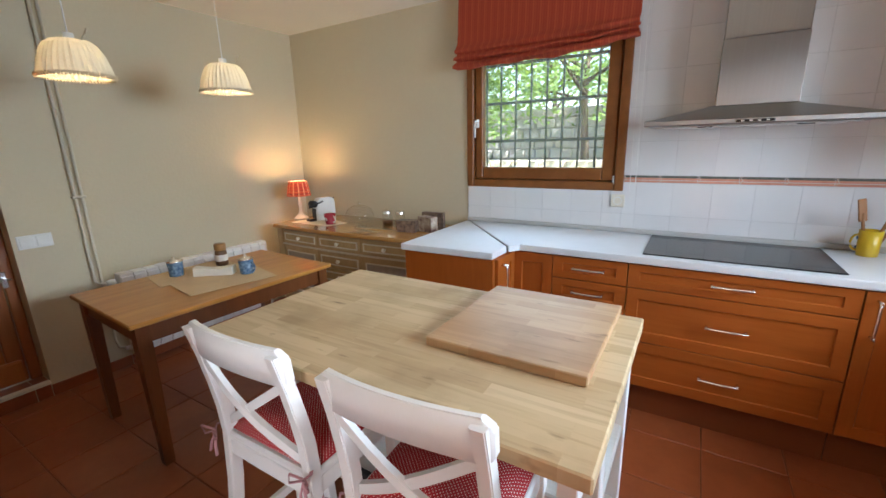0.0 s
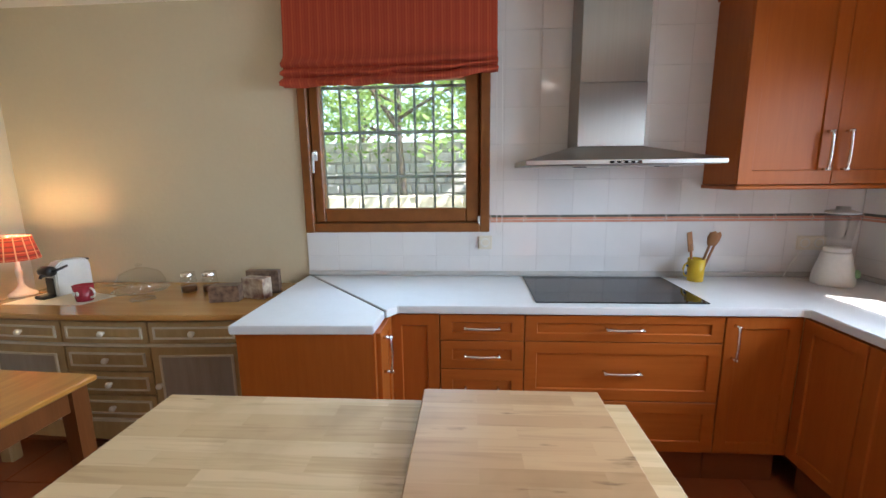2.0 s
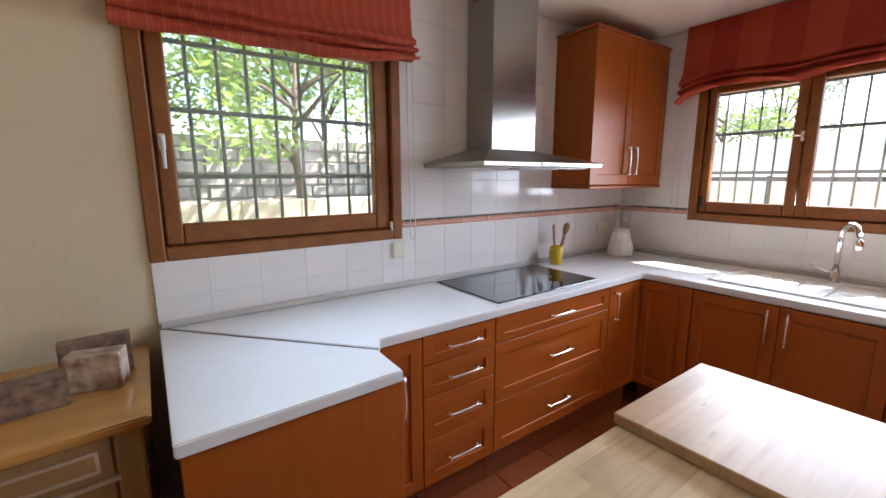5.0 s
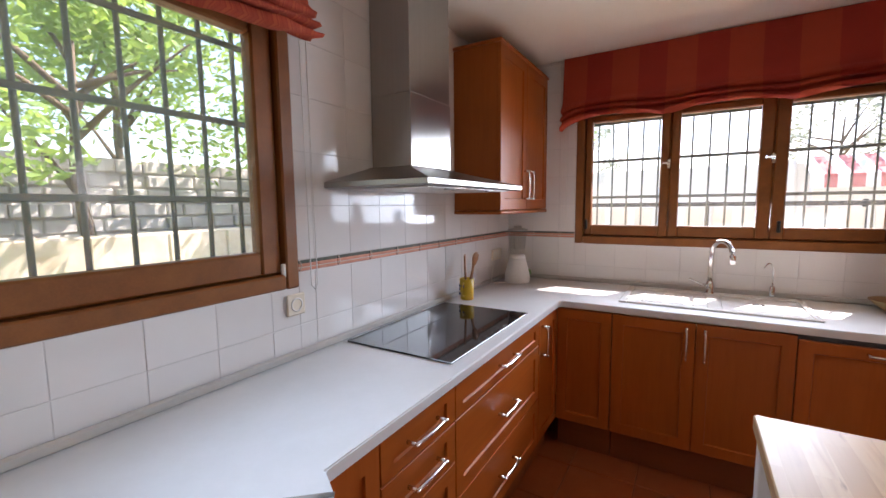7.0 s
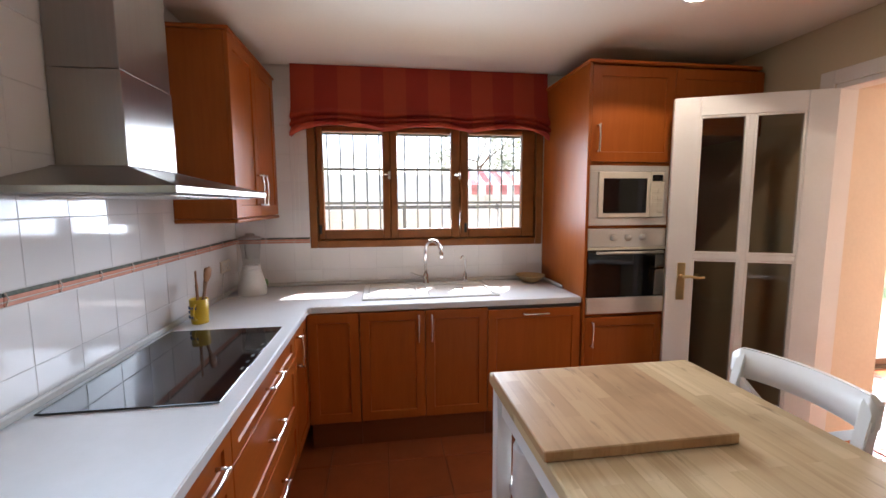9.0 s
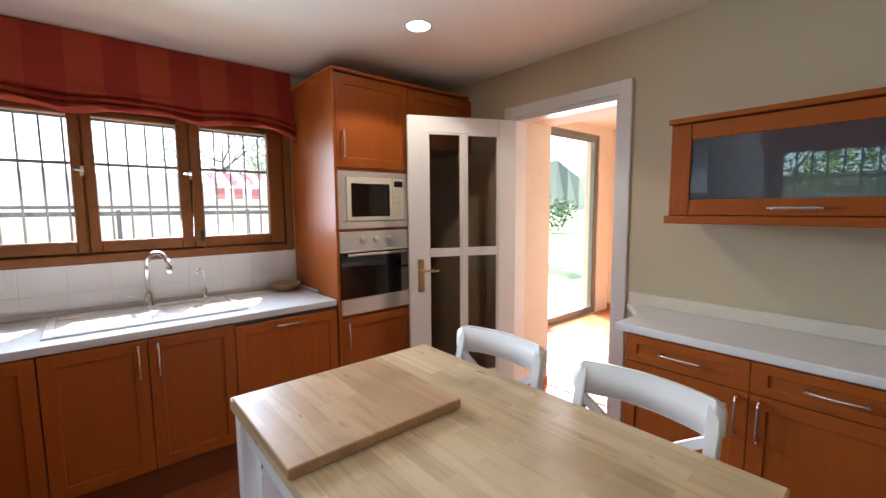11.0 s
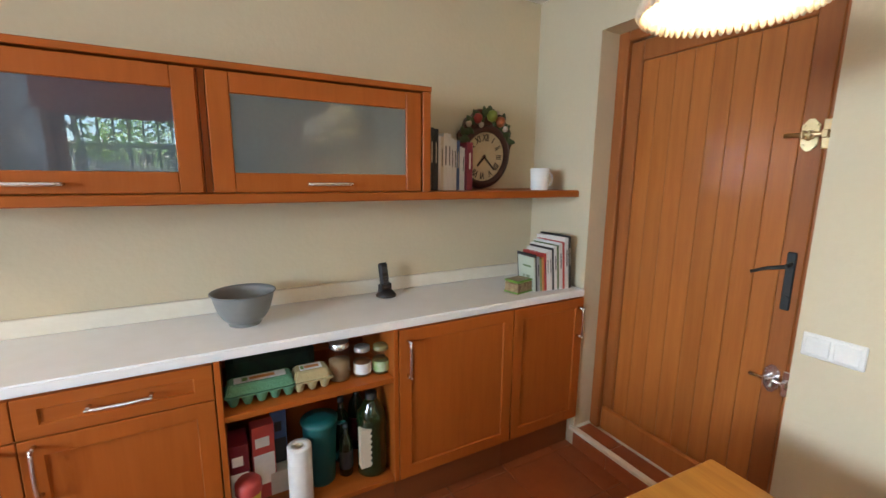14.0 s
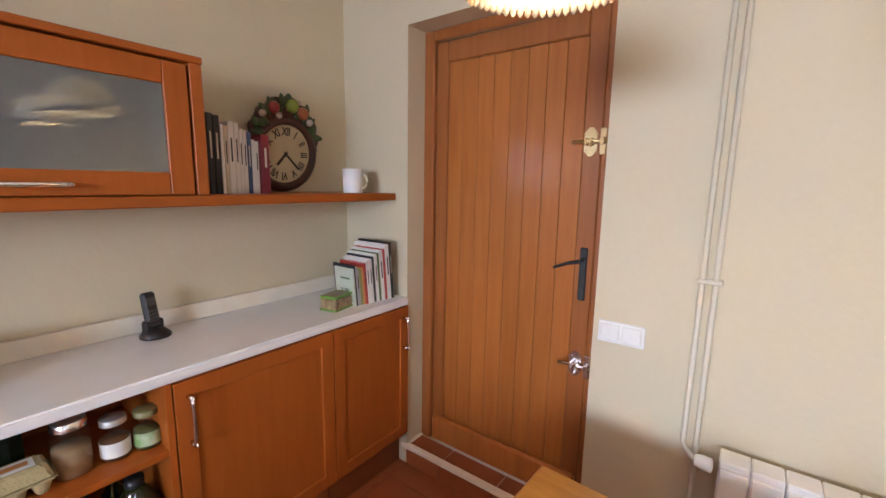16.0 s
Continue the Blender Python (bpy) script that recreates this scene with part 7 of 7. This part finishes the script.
# ---- by the island and behind the door ----
g = thing("paper_towel_roll", pose(-1.42, 2.99, 0.531), "white kitchen paper roll on the island shelf", "paper roll", "paper rolls")
part("paper", spin([(0.018, 0), (0.055, 0), (0.056, 0.004), (0.056, 0.19), (0.055, 0.194), (0.018, 0.194), (0.018, 0.0)], 32), PAPER, g)
g = thing("waste_bin", pose(-0.02, 1.33, 0), "black waste bin in the niche behind the door", "bin")
part("bucket", spin([(0, 0), (0.11, 0), (0.14, 0.28), (0.145, 0.285), (0.138, 0.282), (0.108, 0.006), (0, 0.006)], 28), BLACK, g)

# ---- outdoors ----
LEAF = mat("green_leaf", (0.13, 0.25, 0.06), 0.5, colour2=(0.24, 0.36, 0.11), scale=1.5)


def leafy(m, colour):
    """Thin leaf: part of the light passes through."""
    n, l = m.node_tree.nodes, m.node_tree.links
    tr, mx = n.new("ShaderNodeBsdfTranslucent"), n.new("ShaderNodeMixShader")
    tr.inputs[0].default_value = (*colour, 1)
    mx.inputs[0].default_value = 0.4
    l.new(n["Principled BSDF"].outputs[0], mx.inputs[1])
    l.new(tr.outputs[0], mx.inputs[2])
    l.new(mx.outputs[0], n["Material Output"].inputs[0])


leafy(LEAF, (0.36, 0.52, 0.10))
LEAF_DARK = mat("dark_leaf", (0.04, 0.10, 0.03), 0.5, colour2=(0.09, 0.17, 0.05), scale=1.5)
LAWN = mat("lawn", (0.14, 0.24, 0.09), 0.9, colour2=(0.30, 0.33, 0.18), scale=0.9, bump=0.5, bump_scale=40)
STONE = mat("ochre_stone", (0.50, 0.41, 0.30), 0.9, colour2=(0.68, 0.61, 0.51), scale=5, bump=0.5, bump_scale=14, rand=0.12)
BARK = mat("bark", (0.12, 0.085, 0.06), 0.9, scale=5, stretch=(4, 4, 1), bump=0.5, bump_scale=20)
FENCEW = mat("white_fence_board", (0.72, 0.68, 0.62), 0.7, scale=3)
HILL = mat("far_hill", (0.10, 0.14, 0.10), 0.95, colour2=(0.17, 0.20, 0.13), scale=0.05)
STUCCO = mat("outer_render", (0.50, 0.44, 0.35), 0.9, scale=3, bump=0.3, bump_scale=30)
ROOF = mat("roof_tile", (0.42, 0.16, 0.09), 0.8, scale=4)

bm = bmesh.new()
bmesh.ops.create_grid(bm, x_segments=60, y_segments=60, size=400)
for v in bm.verts:
    v.co.z = -0.16
setting("ground", bm, LAWN, "dry sunlit garden lawn", "ground")


def leaves(bm, centre, radius, count, size, rng, squash=0.75):
    for _ in range(count):
        d = Vector((rng.gauss(0, 1), rng.gauss(0, 1), rng.gauss(0, 1))).normalized() * radius * (rng.random() ** 0.45)
        p = Vector(centre) + Vector((d.x, d.y, d.z * squash))
        a = Vector((rng.gauss(0, 1), rng.gauss(0, 1), rng.gauss(0, 0.6))).normalized() * size * rng.uniform(0.6, 1.3)
        b = a.cross(Vector((rng.gauss(0, 1), rng.gauss(0, 1), rng.gauss(0, 1)))).normalized() * size * 0.35
        v = [bm.verts.new(q) for q in (p - a, p + b, p + a, p - b)]
        bm.faces.new(v)


def tree(m, height, spread, seed, label, leaf=None, clumps=16, per=150, size=0.06, low=0.35):
    rng = random.Random(seed)
    t = thing("tree", m, label, "tree", "garden trees")
    bm = tube([(0, 0, 0), (0.04, 0.02, height * 0.25), (-0.03, 0.05, height * 0.5), (0.02, 0, height * 0.8)], [0.09, 0.07, 0.05, 0.02], 8)
    tips = []
    for i in range(9):
        a = rng.uniform(0, 6.28)
        z = height * rng.uniform(low, 0.75)
        tip = (spread * 0.75 * math.cos(a), spread * 0.75 * math.sin(a), z + height * rng.uniform(0.05, 0.3))
        tube([(0, 0.02, z), (tip[0] * 0.5, tip[1] * 0.5, (z + tip[2]) / 2 + 0.05), tip], [0.035, 0.022, 0.008], 6, bm)
        tips.append(tip)
    part("trunk", bm, BARK, t)
    bm = bmesh.new()
    for i in range(clumps):
        c = tips[i % len(tips)] if i < len(tips) else (rng.uniform(-1, 1) * spread * 0.7, rng.uniform(-1, 1) * spread * 0.7, height * rng.uniform(low + 0.1, 1.0))
        leaves(bm, c, spread * rng.uniform(0.25, 0.45), per, size, rng)
    part("crown", bm, leaf or LEAF, t)
    return t


# garden north of the house: terrace edge, ochre wall, reed fence and trees
def stones(name, x0, x1, y0, y1, z0, z1, label, n, seed):
    rng = random.Random(seed)
    w = setting(name, boxm(x0, x1, y0 + 0.02, y1 - 0.01, z0, z1 - 0.01, bevel=0), STONE, label, "garden wall")
    rows = 3
    for r in range(rows):
        x = x0
        while x < x1:
            l = rng.uniform(0.35, 0.7)
            e = min(x + l, x1)
            h = (z1 - z0) / rows
            part("stone", boxm(x + 0.008, e - 0.008, y0 + rng.uniform(-0.01, 0.012), y1, z0 + r * h + 0.006, z0 + (r + 1) * h - 0.006, bevel=0.014), STONE, w)
            x = e
    return w


stones("garden_wall_low", -7.5, 3.5, 6.6, 6.85, -0.17, 0.62, "low ochre stone terrace edge", 14, 3)
stones("garden_wall_back", -9.0, 5.0, 7.9, 8.2, -0.17, 1.22, "sunlit ochre stone garden wall", 14, 4)
bm = boxm(-9, 4.8, 6.86, 7.9, -0.2, 0.56, bevel=0)
setting("planting_bed", bm, LAWN, "planted earth bed behind the terrace edge", "ground")
GREYSTONE = mat("weathered_grey_stone", (0.40, 0.375, 0.34), 0.95, colour2=(0.56, 0.53, 0.49), scale=9, bump=0.6, bump_scale=22)
bm = bmesh.new()
rng = random.Random(8)
for r in range(13):
    x = -10.0 - rng.uniform(0, 0.3)
    while x < 6:
        w = rng.uniform(0.18, 0.42)
        block(bm, x + 0.008, x + w - 0.008, 8.96 + rng.uniform(-0.03, 0.03), 9.2, -0.16 + r * 0.17 + 0.008, 0.01 + r * 0.17 - 0.006, 0.018)
        x += w
    block(bm, -10, 6, 9.02, 9.19, -0.16 + r * 0.17, 0.008 + r * 0.17)
tagged(part("stone_wall", bm, GREYSTONE), "rough grey stone wall in courses behind the garden bed", "garden wall", kind="stuff")
for i, (x, y, h, s) in enumerate(((-4.9, 8.6, 3.9, 1.5), (-2.7, 8.5, 4.4, 1.5), (-0.9, 8.3, 4.0, 1.5), (1.4, 8.4, 4.3, 1.6), (3.8, 8.2, 3.8, 1.5), (0.2, 10.2, 5.2, 1.9), (-6.8, 9.6, 5.0, 1.9), (-3.8, 10.6, 5.4, 2.0), (6.0, 9.0, 4.5, 1.8), (2.6, 7.4, 3.3, 1.0))):
    tree(pose(x, y, -0.16 if y > 8 else 0.5), h, s, i + 1, "leafy green garden tree in sunlight", clumps=22, per=170, size=0.07, low=0.42)
bm = bmesh.new()
rng = random.Random(21)
for i in range(36):
    leaves(bm, (rng.uniform(-7, 4.5), rng.uniform(7.0, 7.75), 0.62 + rng.uniform(0, 0.12)), 0.24, 50, 0.05, rng, 0.7)
tagged(part("low_shrubs", bm, LEAF_DARK), "low green shrubs in the planting bed", "shrub", kind="stuff")

# east side: fence, railing and trees
setting("terrace", prism([(0.83, -8), (2.3, -8), (2.3, -2.4), (12, -2.4), (12, 6.4), (0.83, 6.4)], -0.3, -0.10), STUCCO, "pale sunlit terrace paving", "pavement")
f = thing("garden_fence", pose(4.6, -2.0, -0.1), "white board fence with dark gaps and a metal rail", "fence")
for i in range(30):
    part("board", boxm(-0.02, 0.02, i * 0.34, i * 0.34 + 0.25, 0.02, 1.50, bevel=0.008), FENCEW, f)
part("rail", boxm(0.022, 0.06, -0.1, 10.2, 1.52, 1.58, bevel=0.004), IRON, f)
part("rail", boxm(0.022, 0.06, -0.1, 10.2, 0.3, 0.36, bevel=0.004), IRON, f)
for i in range(7):
    part("post", boxm(0.06, 0.11, i * 1.68, i * 1.68 + 0.05, 0, 1.6, bevel=0.004), IRON, f)
for i, (x, y, h, s) in enumerate(((10.5, 7.6, 4.2, 1.8), (7.5, -6.6, 5.5, 1.9), (11, -3.0, 4.2, 1.9), (6.5, 9.5, 5.0, 1.8))):
    tree(pose(x, y, -0.16), h, s, 40 + i, "leafy garden tree beyond the fence", LEAF, clumps=16, per=110, size=0.10)


def awning():
    """Red and white canopy over the neighbour's terrace: sloping strips, a valance and two poles."""
    a = thing("awning", pose(8.4, -0.55, -0.3), "red and white striped awning beyond the garden fence", "awning")
    red, pale = mat("faded_red_canvas", (0.50, 0.16, 0.15), 0.9, scale=5), mat("white_canvas", (0.80, 0.78, 0.74), 0.9, scale=5)
    for i in range(9):
        y = i * 0.2
        bm = bmesh.new()
        v = [bm.verts.new(p) for p in ((0, y, 2.30), (0, y + 0.2, 2.30), (1.1, y + 0.2, 2.75), (1.1, y, 2.75))]
        bm.faces.new(v)
        v = [bm.verts.new(p) for p in ((-0.01, y + 0.004, 2.05), (-0.01, y + 0.196, 2.05), (0, y + 0.2, 2.30), (0, y, 2.30))]
        bm.faces.new(v)
        r = bmesh.ops.extrude_face_region(bm, geom=bm.faces[:])
        bmesh.ops.translate(bm, vec=(0, 0, 0.012), verts=[q for q in r["geom"] if isinstance(q, bmesh.types.BMVert)])
        bmesh.ops.recalc_face_normals(bm, faces=bm.faces)
        part("canvas_strip", bm, (pale, red)[i % 2], a)
    for y in (0.02, 1.78):
        part("pole", tube([(0.02, y, 0), (0.02, y, 2.30)], 0.025, 8), FENCEW, a)


awning()
WHITEWASH = mat("whitewashed_render", (0.84, 0.83, 0.80), 0.9, scale=3, bump=0.3, bump_scale=30)
LEAF_PALE = mat("pale_olive_leaf", (0.26, 0.29, 0.20), 0.6, colour2=(0.40, 0.42, 0.32), scale=1.5)
setting("neighbour_wall", boxm(9.6, 9.85, -1.5, 9.0, -0.3, 2.35, bevel=0.01), WHITEWASH, "pale rendered wall beyond the garden fence", "garden wall")
for i in range(9):
    part("pier", boxm(9.52, 9.6, -1.2 + i * 1.25, -0.9 + i * 1.25, -0.3, 2.42, bevel=0.01), WHITEWASH, scene.objects["neighbour_wall"])
for i, (x, y, h, s) in enumerate(((11.2, 0.2, 4.6, 1.6), (11.6, 6.6, 4.8, 1.5))):
    tree(pose(x, y, -0.16), h, s, 60 + i, "pale olive tree beyond the rendered wall", LEAF_PALE, clumps=16, per=160, size=0.075)
hd = bmesh.new()
rng = random.Random(5)
for i in range(60):
    leaves(hd, (rng.uniform(12.5, 14.0), rng.uniform(-22, -6), rng.uniform(0.2, 1.7)), 0.9, 70, 0.14, rng)
tagged(part("hedge", hd, LEAF_DARK), "clipped dark green garden hedge", "hedge", kind="stuff")
bm = bmesh.new()
n = 50
prev = None
for i in range(n + 1):
    a = -1.75 + 1.25 * i / n
    r = 260
    h = 30 + 22 * noise.noise((i * 0.13, 2.0, 0)) + 7 * noise.noise((i * 0.6, 5, 0))
    cur = [bm.verts.new((r * math.cos(a), r * math.sin(a), -2)), bm.verts.new((r * 1.15 * math.cos(a), r * 1.15 * math.sin(a), h))]
    if prev:
        bm.faces.new((prev[0], cur[0], cur[1], prev[1]))
    prev = cur
setting("backdrop", bm, HILL, "hazy wooded hills in the distance", "hills")


def house(m, label):
    h = thing("neighbour_house", m, label, "house")
    part("wall", boxm(-4, 4, -3, 3, 0, 3.0, bevel=0), STUCCO, h)
    bm = bmesh.new()
    v = [bm.verts.new(p) for p in ((-4.5, -3.5, 2.9), (4.5, -3.5, 2.9), (4.5, 3.5, 2.9), (-4.5, 3.5, 2.9), (-2.5, 0, 4.6), (2.5, 0, 4.6))]
    for q in ((0, 1, 5, 4), (1, 2, 5), (2, 3, 4, 5), (3, 0, 4), (3, 2, 1, 0)):
        bm.faces.new([v[i] for i in q])
    part("roof", bm, ROOF, h)
    for x in (-2.4, 0, 2.4):
        w = part("window", boxm(x - 0.45, x + 0.45, -3.03, -2.98, 1.0, 2.2, bevel=0), GREY_DARK, h)
        w = part("window", boxm(-4.03, -3.98, x * 0.8 - 0.45, x * 0.8 + 0.45, 1.0, 2.2, bevel=0), GREY_DARK, h)


house(pose(26, -16, -0.16, 0, 0, 20), "small rendered house with red tiled roof beyond the hedge")
# eave over the outer walls
setting("roof_eave", slab_with_holes("x", W - 1.0, E + 0.85, 2.75, 2.9, -3.2, N + 0.8, []), STUCCO, "rendered roof slab with shallow eaves", "roof")


# ---- wall tiles: one object a tile ----
def wall_tiles(parent, place, a0, a1, rows, skip, pitch=0.198, start=0.0):
    """place(a0, a1, z0, z1) gives the box of one tile; skip(a0, a1, z0, z1) cuts openings."""
    cache, jitter = {}, random.Random(12)
    for z0, z1 in rows:
        a = start
        while a < a1:
            b = min(a + pitch, a1)
            c0 = max(a, a0)
            for s0, s1, t0, t1 in skip(c0, b, z0, z1):
                if s1 - s0 < 0.012 or t1 - t0 < 0.012:
                    continue
                key = (round(s1 - s0, 3), round(t1 - t0, 3))
                if key not in cache:
                    bm = boxm(0.001, s1 - s0 - 0.001, -0.0075, -0.0005, 0.001, t1 - t0 - 0.001, bevel=0.0012)
                    me = bpy.data.meshes.new("tile")
                    bm.to_mesh(me)
                    bm.free()
                    me.materials.append(TILEW)
                    cache[key] = me
                ob = new("tile", cache[key])
                ob.parent = parent
                ob.matrix_basis = place(s0, t0) @ pose(0, 0, 0, jitter.uniform(-0.22, 0.22), 0, jitter.uniform(-0.22, 0.22))
            a += pitch


def cut(hole):
    h0, h1, k0, k1 = hole

    def inner(a, b, z0, z1):
        if b <= h0 or a >= h1 or z1 <= k0 or z0 >= k1:
            return [(a, b, z0, z1)]
        out = []
        if a < h0:
            out.append((a, h0, z0, z1))
        if b > h1:
            out.append((h1, b, z0, z1))
        m0, m1 = max(a, h0), min(b, h1)
        if z0 < k0:
            out.append((m0, m1, z0, k0))
        if z1 > k1:
            out.append((m0, m1, k1, z1))
        return out
    return inner


ROWS_Z = [(0.86, 1.023), (1.023, 1.221)] + [(1.266 + i * 0.2, min(1.466 + i * 0.2, H)) for i in range(7) if 1.266 + i * 0.2 < H - 0.02]
grn = bmesh.new()
block(grn, -1.532, E - 0.0086, N - 0.0086, N - 0.0002, 0.8, H)
block(grn, -2.632, -1.532, N - 0.0086, N - 0.0002, 0.8, 1.168)
setting("tile_bed_north", grn, GROUTW, "pale grout bed behind the wall tiles", "grout")
gre = slab_with_holes("y", 1.0, N - 0.0087, 0.8, H, E - 0.0086, E - 0.0002, [(2.23, 3.94, 1.22, 2.12)])
setting("tile_bed_east", gre, GROUTW, "pale grout bed behind the sink wall tiles", "grout")


def north_skip(a, b, z0, z1):
    if a < -1.533:
        b2 = min(b, -1.533)
        out = [(a, b2, z0, min(z1, 1.166))] if z0 < 1.166 else []
        if b > -1.533:
            out.append((-1.533, b, z0, z1))
        return out
    return [(a, b, z0, z1)]


wall_tiles(wall_north, lambda a, z: pose(a, N - 0.0025, z), -2.632, E - 0.011, ROWS_Z, north_skip, start=-1.256 - 7 * 0.198)
wall_tiles(wall_east, lambda a, z: pose(E - 0.0025, -a, z, 0, 0, -90), -(N - 0.011), -2.19, ROWS_Z, cut((-3.976, -2.19, 1.183, 2.132)), start=-(N - 0.011))


def border(parent, place, a0, a1):
    a = a0
    while a < a1 - 0.01:
        b = min(a + 0.198, a1)
        for mt, z0, z1, pr in ((BORDER_RED, 0.002, 0.013, 0.009), (BORDER_CREAM, 0.013, 0.018, 0.008), (BORDER_RED, 0.018, 0.030, 0.010), (BORDER_GREEN, 0.030, 0.043, 0.009)):
            ob = part("border_tile", boxm(0.001, b - a - 0.001, -pr, 0, z0, z1, bevel=0.0015), mt, parent)
            ob.matrix_basis = place(a)
        bm = bmesh.new()
        for x0, z0, x1, z1 in ((0.004, 0.003, 0.015, 0.022), (0.015, 0.022, 0.004, 0.042)):
            tube([(x0, -0.0098, z0), (x1, -0.0098, z1)], 0.0022, 6, bm)
        ob = part("border_motif", bm, BORDER_CREAM, parent)
        ob.matrix_basis = place(a)
        a = b


border(wall_north, lambda a: pose(a, N - 0.0025, 1.2215), -1.532, E - 0.011)
border(wall_east, lambda a: pose(E - 0.0025, -a, 1.2215, 0, 0, -90), -(N - 0.011), -3.977)


# ---- floor tiles ----
def floor_tiles(parent, x0, x1, y0, y1, size, material, ox, oy):
    cache = {}
    x = x0 - ox
    while x < x1:
        y = y0 - oy
        while y < y1:
            a0, a1, b0, b1 = max(x, x0), min(x + size, x1), max(y, y0), min(y + size, y1)
            if a1 - a0 > 0.02 and b1 - b0 > 0.02:
                key = (round(a1 - a0, 3), round(b1 - b0, 3))
                if key not in cache:
                    bm = boxm(0.0025, a1 - a0 - 0.0025, 0.0025, b1 - b0 - 0.0025, -0.008, 0, bevel=0.0025)
                    me = bpy.data.meshes.new("tile")
                    bm.to_mesh(me)
                    bm.free()
                    me.materials.append(material)
                    cache[key] = me
                ob = new("tile", cache[key])
                ob.parent = parent
                ob.matrix_basis = pose(a0, b0, 0)
            y += size
        x += size


floor_tiles(floor, W, E, S - 0.12, N, 0.335, TERRA, 0.2, 0.1)
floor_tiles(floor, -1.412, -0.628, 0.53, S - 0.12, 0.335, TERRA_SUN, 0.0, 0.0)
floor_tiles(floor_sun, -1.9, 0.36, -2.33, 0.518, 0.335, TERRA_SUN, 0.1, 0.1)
